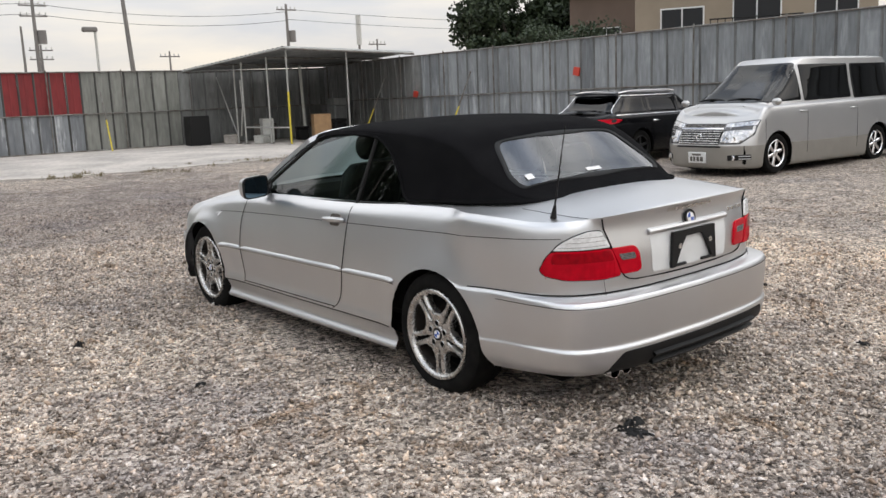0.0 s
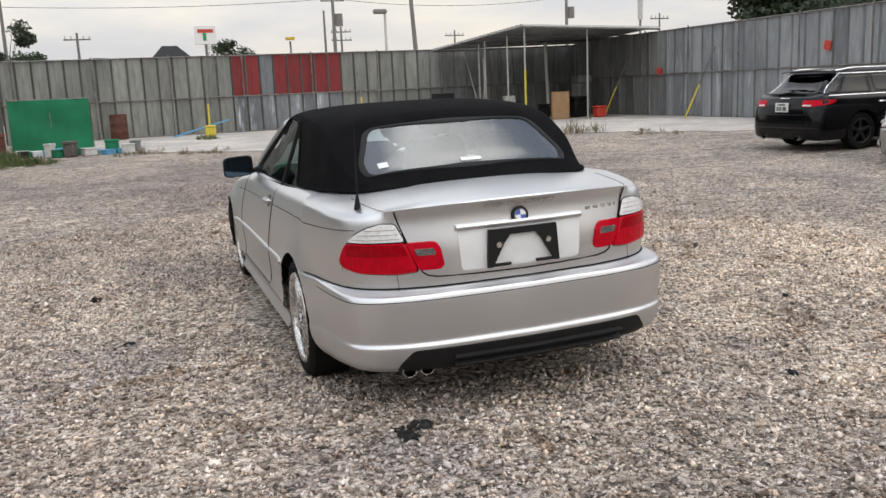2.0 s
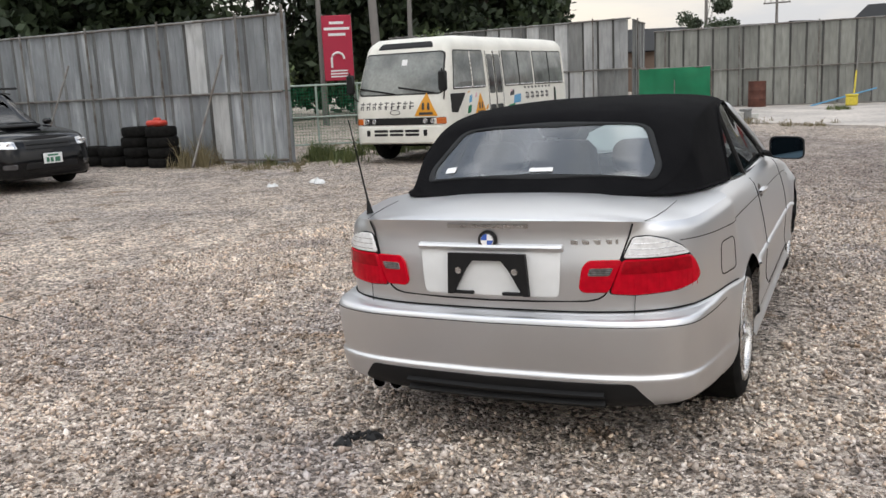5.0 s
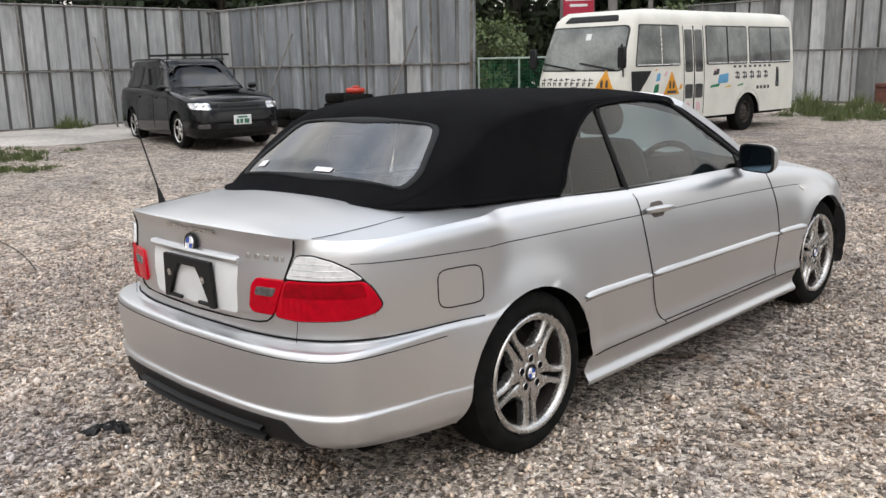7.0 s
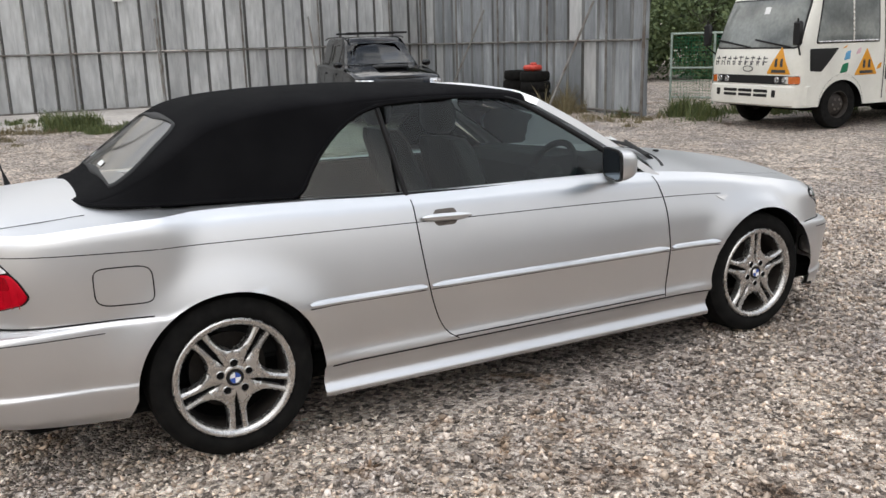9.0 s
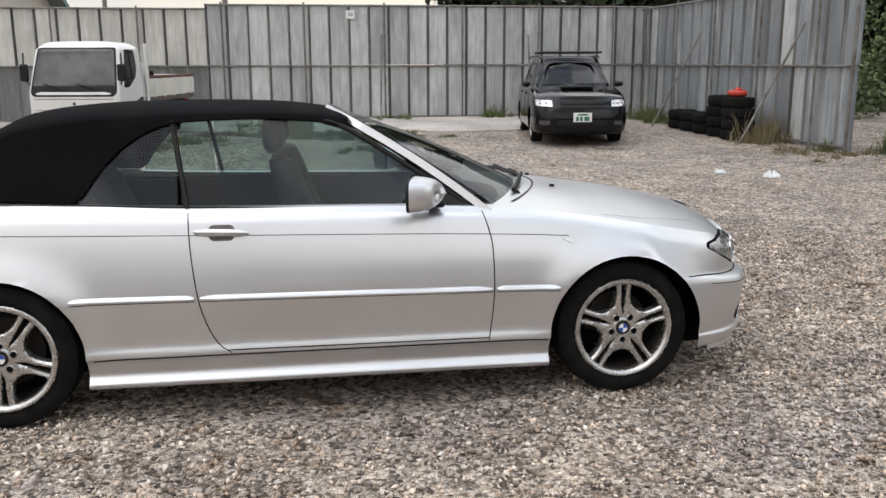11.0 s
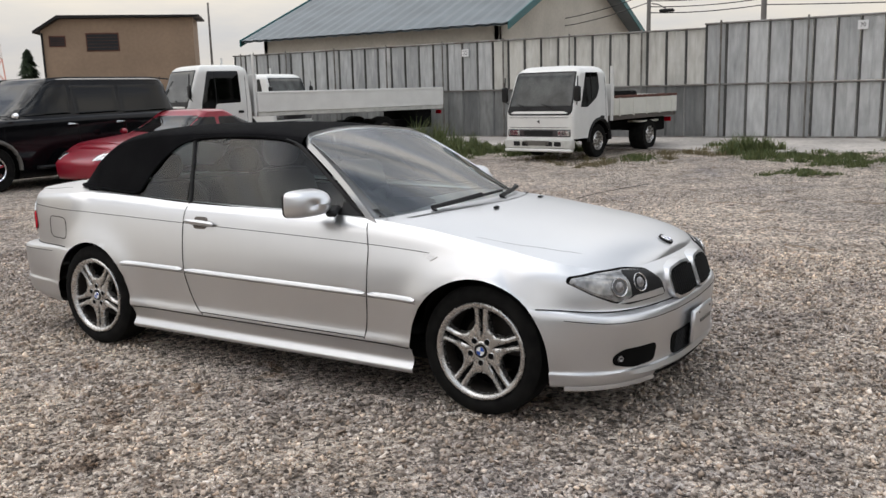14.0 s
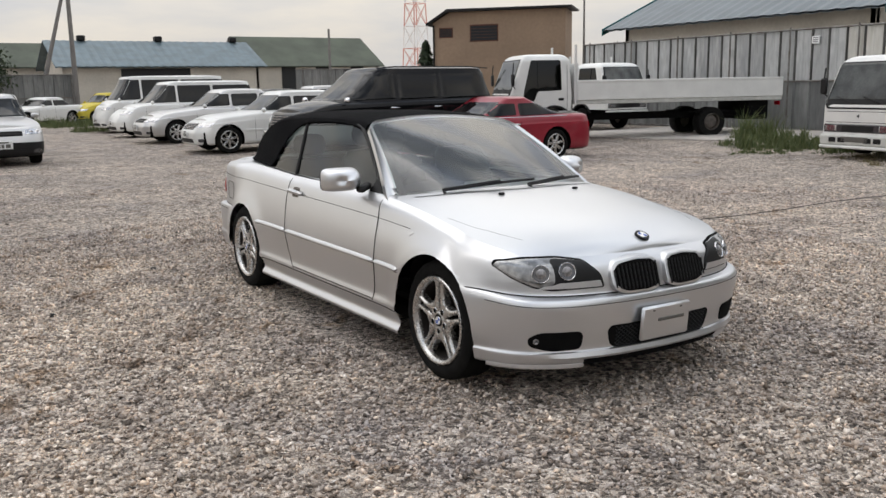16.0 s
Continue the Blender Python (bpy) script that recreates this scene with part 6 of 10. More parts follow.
    for i in range(NS):
        if sy[i] > 1.78 and sx[i] > 0.45:
            b = Vector(SHELL[i, 3] * np.array([s, 1, 1]))
            n_ = Vector((s * nx[i], ny[i], 0))
            P.append([tuple(b + n_ * o + Vector((0, 0, z - b.z))) for o, z in ((0.0, 0.232), (0.006, 0.215), (0.012, 0.195), (0.009, 0.186), (-0.05, 0.184))])
    Geo().grid(np.array(P)).make("splitter", SILVER, car)
# lower intake with lattice
itk = patch(rounded([(-0.29, 0.266), (0.29, 0.266), (0.335, 0.285), (0.356, 0.358), (0.338, 0.384), (-0.338, 0.384), (-0.356, 0.358), (-0.335, 0.285)], 0.03), front_pt, "lower_intake", LINER, out=0.003, rim=0.02, label="dark lower air intake with lattice")
g = Geo()
for k in np.arange(-0.55, 0.56, 0.028):
    for sg_ in (-1, 1):
        pts = []
        for t in np.linspace(0, 1, 6):
            x, z = k + sg_ * 0.075 * (t - 0.5) * 2, 0.270 + 0.108 * t
            if abs(x) < 0.325:
                p = front_pt(x, z, 0.006)
                if p is not None:
                    pts.append(p)
        if len(pts) > 1:
            g.tube(pts, 0.0022, 4, cap=False)
g.make("lattice", TRIM, itk)
# rounded lip under the openings; black patch paints shade between the corner splitters
P = [[tuple(front_pt(x, z, o * min(1.0, (0.722 - abs(x)) / 0.16) if o > 0 else o)) for z, o in ((0.274, -0.003), (0.264, 0.010), (0.250, 0.016), (0.238, 0.011), (0.230, -0.012))] for x in np.linspace(-0.72, 0.72, 70)]
Geo().grid(np.array(P), flip=True).make("bumper_lip", SILVER, car)
patch(rounded([(-0.47, 0.193), (0.47, 0.193), (0.47, 0.234), (-0.47, 0.234)], 0.01), front_pt, "underside", LINER, out=0.004, rim=0.02)
# front plate panel
pp = front_pt(0.02, 0.40, 0.0)
pl_ = Geo().box((-0.165, -0.012, -0.085), (0.165, 0.012, 0.085), 0.012).make("plate_panel", SILVER, car, "blank silver number plate panel", m=pose(0.02, 2.178, 0.375, -4, 0, 0))
Geo().box((-0.12, 0.010, 0.005), (0.06, 0.016, 0.022), 0.004).box((-0.10, 0.010, 0.060), (-0.085, 0.016, 0.068), 0.002).box((0.085, 0.010, 0.060), (0.10, 0.016, 0.068), 0.002).make("plate_slots", CLADGREY, pl_)
# bonnet badge and washer jets
hp = top_pt(0, 1.985, 0.004)
hq = top_pt(0, 1.965, 0.004)
slope = math.degrees(math.atan2(hq.z - hp.z, 0.02))
roundel(Matrix.Translation(hp) @ pose(0, 0, 0, -slope, 0, 0), 0.038, car)
for x in (-0.27, 0.27):
    p = top_pt(x, 1.17, 0.0)
    Geo().box((-0.018, -0.012, 0), (0.018, 0.012, 0.012), 0.005).make("washer_jet", TRIM, car, m=Matrix.Translation(p))

# ---- cabin: glass, roof cloth, pillars ----
ZWIN = lambda y: interp(y, [-1.035, -1.03, -1.0, -0.95, -0.88, -0.80, -0.70, -0.60, -0.30, 0.0, 0.10, 0.20, 0.40, 0.60, 0.655, 0.66], [0.92, 0.93, 0.99, 1.065, 1.145, 1.21, 1.262, 1.284, 1.294, 1.276, 1.25, 1.195, 1.068, 0.937, 0.90, 0.895])
ZBELT = lambda y: interp(y, [-1.9, -1.75, -1.5, -1.0, -0.57, 0.4, 0.75], [0.962, 0.965, 0.962, 0.942, 0.925, 0.902, 0.897])
XB = lambda y: interp(y, [-1.835, -1.83, -1.81, -1.78, -1.72, -1.62, -1.4, -1.1, -0.6, 0.3, 0.75], [0.0, 0.20, 0.40, 0.52, 0.60, 0.655, 0.708, 0.735, 0.748, 0.745, 0.73])
XT = lambda y: interp(y, [-1.9, -1.4, -1.05, -0.8, -0.3, 0.15, 0.8], [0.60, 0.61, 0.635, 0.63, 0.600, 0.552, 0.540])


def side_x(y, z):
    zb = ZBELT(y)
    return XB(y) + (XT(y) - XB(y)) * (z - zb) / (1.284 - zb)


GL = {}
for s in (-1, 1):
    for nm, y0, y1 in (("door_window", -0.60, 0.655), ("quarter_window", -1.034, -0.615)):
        yy = y0 + (y1 - y0) * (np.linspace(0, 1, 60) ** (1.5 if nm == "quarter_window" else 1))
        P = []
        for y in yy:
            zb, zt = float(ZBELT(y)) - 0.02, max(float(ZWIN(y)), float(ZBELT(y)) - 0.015)
            P.append([(s * float(side_x(y, z)), y - (0.035 if nm == "quarter_window" else 0.035) * 0 + 0.0, z) for z in np.linspace(zb, zt, 10)])
        ob = Geo().grid(np.array(P), flip=s < 0).make(nm, GLASS, car)
        ob.visible_shadow = False
    # seals
    edge = [(s * (float(side_x(y, float(ZWIN(y)))) + 0.001), y, float(ZWIN(y))) for y in np.linspace(0.02, 0.655, 30)]
    Geo().tube(edge, 0.012, 8).make("window_seal", TRIM, car)
    Geo().tube([(s * (float(side_x(y, float(ZBELT(y)))) + 0.004), y, float(ZBELT(y)) - 0.004) for y in np.linspace(-1.03, 0.66, 30)], 0.007, 6).make("waist_seal", TRIM, car)
    Geo().tube([(s * (float(side_x(-0.60, z)) + 0.002), -0.575 - 0.06 * (z - 0.92) / 0.36, z) for z in np.linspace(0.915, 1.285, 8)], 0.012, 6).make("window_bar", TRIM, car)
    # ledge between the shoulder and the glass
    P = []
    for i in range(NS):
        y = sy[i]
        if -1.75 < y < 0.80:
            e = SHELL[i, -1]
            xi = float(XB(y)) - 0.03
            P.append([(s * e[0], e[1], e[2]), (s * (e[0] * 0.6 + xi * 0.4), e[1], e[2] + 0.008), (s * xi, e[1], max(e[2], float(ZBELT(y)) - 0.006))])
    Geo().grid(np.array(P), flip=s < 0).make("shoulder_ledge", SILVER, car)
    # mirror foot plate
    tri = [(s * 0.752, 0.50, 0.905), (s * 0.742, 0.665, 0.900), (s * 0.70, 0.52, 0.985)]
    Geo().add(tri + [(x - s * 0.012, y, z) for x, y, z in tri], [(0, 1, 2), (5, 4, 3), (0, 3, 4, 1), (1, 4, 5, 2), (2, 5, 3, 0)]).make("mirror_base", TRIM, car, smooth=False)

# soft top
yy = np.r_[np.linspace(0.13, -1.30, 64), np.linspace(-1.315, -1.833, 60)]
ZR = lambda y: interp(y, [-1.84, -1.80, -1.70, -1.60, -1.50, -1.43, -1.38, -1.30, -1.15, -0.9, -0.55, -0.2, 0.02, 0.13], [0.962, 0.985, 1.045, 1.120, 1.195, 1.248, 1.285, 1.318, 1.343, 1.358, 1.362, 1.352, 1.332, 1.318])
ZCANT = lambda y: interp(y, [-1.84, -1.75, -1.6, -1.5, -1.4, -1.3, -1.1, -0.8, -0.4, 0.0, 0.13], [0.963, 0.985, 1.050, 1.110, 1.175, 1.225, 1.270, 1.293, 1.305, 1.292, 1.280])
SOFT = []
for y in yy:
    y = float(y)
    zb, zr, zca = float(ZBELT(y)) + 0.012, float(ZR(y)), float(ZCANT(y))
    zs0 = max(zb, float(ZWIN(y))) if -1.034 < y < 0.2 else zb
    zca = max(zca, zs0 + 0.006)
    zr = max(zr, zca + 0.004)
    xca = float(side_x(y, zca)) if y > -1.45 else min(float(side_x(y, zca)), float(XB(y)) * 0.94)
    x0 = float(side_x(y, zs0)) if y > -1.45 else float(XB(y))
    xca = min(xca, x0)
    pts = [(x0 + 0.006, zs0)]
    for t in np.linspace(0.15, 0.85, 7):
        pts.append((x0 + (xca - x0) * t + 0.006, zs0 + (zca - zs0) * t))
    for a in np.linspace(0, math.pi / 2, 22):
        pts.append((xca * math.cos(a) ** 0.72 if a < math.pi / 2 - 1e-6 else 0.0, zca + (zr - zca) * math.sin(a) ** 1.0))
    SOFT.append([(x, y, z) for x, z in pts])
SOFT = np.array(SOFT)
# the front edge of the cloth follows the bowed windscreen top
bow_ = np.clip((SOFT[..., 1] + 0.3) / 0.43, 0, 1) ** 2
SOFT[..., 1] -= 0.078 * (1 - np.clip((SOFT[..., 0] / 0.55) ** 2, 0, 1)) * bow_
RW = rounded([(-0.445, -1.415), (0.445, -1.415), (0.535, -1.615), (0.515, -1.690), (-0.515, -1.690), (-0.535, -1.615)], 0.05)


def inside(x, y, poly):
    c = False
    for (x0, y0), (x1, y1) in zip(poly, poly[1:] + poly[:1]):
        if (y0 > y) != (y1 > y) and x < (x1 - x0) * (y - y0) / (y1 - y0) + x0:
            c = not c
    return c


FULL = np.concatenate([SOFT, (SOFT * np.array([-1, 1, 1]))[:, -2::-1]], 1)
a_, b_ = FULL.shape[:2]
cloth, window = [], []
for i in range(a_ - 1):
    for j in range(b_ - 1):
        c = (FULL[i, j] + FULL[i + 1, j] + FULL[i + 1, j + 1] + FULL[i, j + 1]) / 4
        f = (i * b_ + j, (i + 1) * b_ + j, (i + 1) * b_ + j + 1, i * b_ + j + 1)
        (window if inside(c[0], c[1], RW) and c[2] > 0.98 else cloth).append(f)
fv = [tuple(p) for p in FULL.reshape(-1, 3)]


def compact(faces):
    idx, vv, ff = {}, [], []
    for f in faces:
        row = []
        for k in f:
            if k not in idx:
                idx[k] = len(vv)
                vv.append(fv[k])
            row.append(idx[k])
        ff.append(tuple(row))
    return vv, ff


top = link("soft_top", *compact(cloth), FABRIC, car, "black cloth folding roof, closed")
rwin = link("rear_window", *compact(window), GLASSREAR, car, "curved rear window in the cloth roof")
rwin.visible_shadow = False
softbvh = BVHTree.FromPolygons(fv, cloth + window)


def soft_pt(x, y, o):
    p, n, _, _ = softbvh.ray_cast(Vector((x, y, 3)), Vector((0, 0, -1)))
    if p is None:
        return None
    return p + (n if n.z > 0 else -n) * o


rc = np.array(RW).mean(0)
P = []
for p in RW + RW[:1]:
    w = np.array(p)
    d = (w - rc) / np.linalg.norm(w - rc)
    P.append([tuple(soft_pt(*(w + d * k), o)) for k, o in ((0.016, 0.001), (0.010, 0.006), (-0.006, 0.007), (-0.014, 0.002))])
Geo().grid(np.array(P)).make("window_frame", INTERIOR, top, "dark grey rubber window frame")
# stickers on the rear window
for (x0, x1, y0, y1) in ((-0.455, -0.405, -1.655, -1.625), (-0.035, 0.075, -1.668, -1.648)):
    P = [[tuple(soft_pt(x, y, 0.004)) for x in np.linspace(x0, x1, 4)] for y in (y0, y1)]
    Geo().grid(np.array(P)).make("sticker", WHITEPLASTIC, rwin, "small white sticker")
# cloth edge hem along the deck and over the windows
for s in (-1, 1):
    Geo().tube([(s * (p[0] + 0.004), p[1], p[2]) for p in [SOFT[i, 0] for i in range(0, len(SOFT), 2)] if p[1] < 0.12], 0.008, 6).make("cloth_hem", FABRIC, top)
# windscreen
def screen_pt(u, v):
    b = Vector((0.715 * u, 1.035 - 0.265 * u * u, 0.925 - 0.028 * u * u))
    t = Vector((0.545 * u, 0.075 + 0.072 * u * u, 1.322 - 0.036 * u * u))
    return b.lerp(t, v) + Vector((0, 0.012, 0.020)) * math.sin(math.pi * min(max(v, 0), 1)) * (1 - 0.4 * u * u)


def screen_off(u, v, o):
    n_ = (screen_pt(u + 0.01, v) - screen_pt(u - 0.01, v)).cross(screen_pt(u, v + 0.01) - screen_pt(u, v - 0.01)).normalized()
    return screen_pt(u, v) + n_ * o


WS = [[tuple(screen_pt(u, v)) for u in np.linspace(-1, 1, 28)] for v in np.linspace(0, 1, 16)]
ws = Geo().grid(np.array(WS), flip=True).make("windscreen", GLASSFRONT, car)
ws.visible_shadow = False
# flat silver frame round the windscreen: two pillars and the header, with a dark edge on the glass
for nm, uv in (("windscreen_pillar", [(-1, v) for v in np.linspace(-0.04, 0.93, 16)]), ("windscreen_header", [(-1, 0.93)] + [(-1 + 0.10 * (1 - math.cos(a)), 0.93 + 0.07 * math.sin(a)) for a in np.linspace(0.2, math.pi / 2, 6)] + [(u, 1.0) for u in np.linspace(-0.85, 0.85, 24)] + [(1 - 0.10 * (1 - math.cos(a)), 0.93 + 0.07 * math.sin(a)) for a in np.linspace(math.pi / 2, 0.2, 6)] + [(1, 0.93)]), ("windscreen_pillar", [(1, v) for v in np.linspace(-0.04, 0.93, 16)])):
    P, Q = [], []
    for u, v in uv:
        side_ = 1.0 if v < 0.93 else max(0.0, 1 - (v - 0.93) / 0.07)
        top_ = 0.0 if v <= 0.93 else (v - 0.93) / 0.07
        wide = 0.066 - 0.018 * max(0.0, v)
        ring = [screen_off(u * (1 + k * wide * side_), v + k * 0.030 * top_, o) for k, o in ((-0.75, 0.002), (-0.62, 0.011), (-0.15, 0.018), (0.35, 0.018), (0.75, 0.010), (1.0, -0.004))]
        e_ = ring[-1]
        ring.append(e_ + Vector((0.002 * u * side_, -0.020, -0.026)))
        P.append([tuple(p) for p in ring])
        Q.append([tuple(screen_off(u * (1 - k * 0.045 * side_), v - k * 0.028 * top_, 0.0015)) for k in (0.3, 1.5)])
    Geo().grid(np.array(P), flip=True).make(nm, SILVER, car)
    Geo().grid(np.array(Q), flip=True).make("screen_edge", TRIM, ws, "black printed edge of the windscreen")
# cowl, wipers
P = [[(p[0], p[1] + 0.012, p[2] - 0.006), (p[0], p[1] + 0.075, float((top_pt(p[0], p[1] + 0.08) or Vector((0, 0, p[2]))).z) + 0.004)] for p in [Vector(w) for w in WS[0]][1:-1]]
Geo().grid(np.array(P)).make("cowl", TRIM, car)
for x0, x1, d in ((0.50, -0.08, 0.05), (-0.02, -0.58, 0.045)):
    pts = []
    for t in np.linspace(0, 1, 10):
        x = x0 + (x1 - x0) * t
        u = x / 0.715
        pts.append((x, 1.045 - 0.265 * u * u - 0.02 * t, 0.925 - 0.028 * u * u + 0.022 + d * math.sin(t * 1.6) * 0.5))
    w_ = Geo().tube(pts, 0.011, 6, 0.007).make("wiper", TRIM, car)
    Geo().tube([Vector(pts[0]) + Vector((0, 0.03, -0.02)), Vector(pts[0]), Vector(pts[5]) + Vector((0, 0.015, 0.012))], 0.010, 6).make("wiper_arm", TRIM, w_)

# door mirrors
for s in (-1, 1):
    P = []
    for a in np.linspace(0, math.pi, 15):
        ring = []
        for b in np.linspace(0, 2 * math.pi, 29):
            k = math.sin(a / 2) ** 0.5
            pw = 0.42 + 0.58 * (1 - k) ** 0.5
            ex = 0.104 * np.sign(math.cos(b)) * abs(math.cos(b)) ** pw
            ez = 0.070 * np.sign(math.sin(b)) * abs(math.sin(b)) ** pw
            y = 0.118 * math.cos(a / 2)
            ring.append((s * 0.895 + ex * k, 0.385 + y - 0.28 * s * ex, 0.974 + ez * k - 0.06 * s * ex * 0.5))
        P.append(ring)
    mir = Geo().grid(np.array(P)).make("mirror_housing", SILVER, car)
    face = [P[-1][k] for k in range(28)]
    c = np.mean(np.array(face), 0)
    rimv = [tuple(c + (np.array(p) - c) * f + np.array([0, dy, 0])) for f, dy in ((1.0, 0), (1.0, -0.012), (0.9, -0.014)) for p in face]
    n28 = 28
    Geo().add(rimv, [(r * n28 + k, r * n28 + (k + 1) % n28, (r + 1) * n28 + (k + 1) % n28, (r + 1) * n28 + k) for r in (0, 1) for k in range(n28)]).make("mirror_rim", TRIM, mir)
    gl_ = [tuple(c + (np.array(p) - c) * 0.9 + np.array([0, -0.012, 0])) for p in face] + [tuple(c + np.array([0, -0.012, 0]))]
    Geo().add(gl_, [(k, (k + 1) % n28, n28) for k in range(n28)]).make("mirror_glass", MIRRORGLASS, mir)
    Geo().box((-0.05, -0.03, -0.018), (0.05, 0.03, 0.018), 0.012).make("mirror_arm", TRIM, mir, m=pose(s * 0.785, 0.50, 0.928, 0, s * 15, s * 20))

# ---- interior ----
Geo().box((-0.70, -1.35, 0.30), (0.70, 0.95, 0.36), 0.02).make("cabin_floor", INTERIOR, car)
for s in (-1, 1):
    Geo().box((s * 0.70 - 0.02, -1.4, 0.33), (s * 0.70 + 0.02, 0.75, 0.905), 0.015).make("door_card", INTERIOR, car)
Geo().box((-0.70, -1.62, 0.33), (0.70, -1.28, 0.955), 0.04).make("rear_bulkhead", INTERIOR, car)
P = []
for x in np.linspace(-0.70, 0.70, 24):
    hood_ = 0.03 * math.exp(-((x - 0.36) / 0.16) ** 2)
    u = x / 0.715
    yb = 1.0 - 0.265 * u * u
    P.append([(x, yb, 0.915), (x, 0.72, 0.935 + hood_), (x, 0.56, 0.925 + hood_), (x, 0.50, 0.87), (x, 0.52, 0.60), (x, 0.62, 0.38)])
Geo().grid(np.array(P), flip=True).make("dashboard", INTERIOR, car)


def seat(x, y, rear=False):
    root = new("seat")
    root.parent = car
    root.matrix_basis = pose(x, y, 0.34)
    P = []
    for t in np.linspace(0, 1, 12):
        ring = []
        w = 0.245 * (1 - 0.12 * t) if not rear else 0.27
        for b in np.linspace(0, 2 * math.pi, 25):
            ex = w * np.sign(math.cos(b)) * abs(math.cos(b)) ** 0.5
            ey = (0.075 - 0.02 * t) * np.sign(math.sin(b)) * abs(math.sin(b)) ** 0.6
            k = 1.0 if 0.02 < t < 0.98 else 0.8
            ring.append((ex * k, -0.20 * t + ey * k - 0.02 * (abs(ex) > w * 0.8), 0.18 + 0.58 * t * (0.8 if rear else 1)))
        P.append(ring)
    P = [[(0, p[0][1], p[0][2])] * 25 for p in P[:1]] + P + [[(0, -0.2, 0.18 + 0.58 * (0.8 if rear else 1) + 0.01)] * 25]
    Geo().grid(np.array(P)).make("backrest", LEATHER, root)
    Geo().box((-0.25, -0.03, 0.03), (0.25, 0.46, 0.22), 0.06).make("cushion", LEATHER, root)
    zt = 0.18 + 0.58 * (0.8 if rear else 1)
    P = []
    for t in np.linspace(0, math.pi, 10):
        P.append([(0.135 * math.sin(t) ** 0.45 * np.sign(math.cos(b)) * abs(math.cos(b)) ** 0.6, -0.235 + 0.055 * math.sin(t) ** 0.5 * math.sin(b), zt + 0.105 - 0.085 * math.cos(t)) for b in np.linspace(0, 2 * math.pi, 21)])
    hr = Geo().grid(np.array(P)).make("headrest", LEATHER, root)
    return root


for x in (-0.36, 0.36):
    seat(x, 0.02)
    seat(x, -0.98, True)
# steering wheel on the right-hand side of the cabin
swm = pose(0.36, 0.40, 0.86, 62, 0, 0)
ring = [(0.185 * math.cos(a), 0.185 * math.sin(a), 0) for a in np.linspace(0, 2 * math.pi, 33)]
swh = Geo().tube(ring, 0.017, 8, cap=False).make("steering_wheel", INTERIOR, car, "black three-spoke steering wheel", m=swm)
Geo().lathe([(-0.03, 0.0), (-0.03, 0.07), (0.02, 0.06), (0.03, 0.0)], 20, "z").make("hub", INTERIOR, swh)
for a in (0.1, math.pi - 0.1, -math.pi / 2):
    Geo().tube([(0, 0, 0), (0.18 * math.cos(a), 0.18 * math.sin(a), 0)], 0.018, 6).make("spoke", INTERIOR, swh)
Geo().box((-0.11, -0.02, -0.03), (0.11, 0.02, 0.03), 0.012).make("interior_mirror", INTERIOR, car, m=pose(0, 0.16, 1.245))


def outward(ob, c=(0, -0.4, 0.8)):
    """Turns a sheet so that its face looks away from the cabin."""
    me = ob.data
    tot = sum((p.normal.dot(p.center - Vector(c)) * p.area for p in me.polygons))
    if tot < 0:
        me.flip_normals()


for ob in car.children_recursive:
    if ob.type == "MESH" and ob.name.split(".")[0] in ("windscreen", "rear_window", "door_window", "quarter_window", "soft_top"):
        outward(ob)


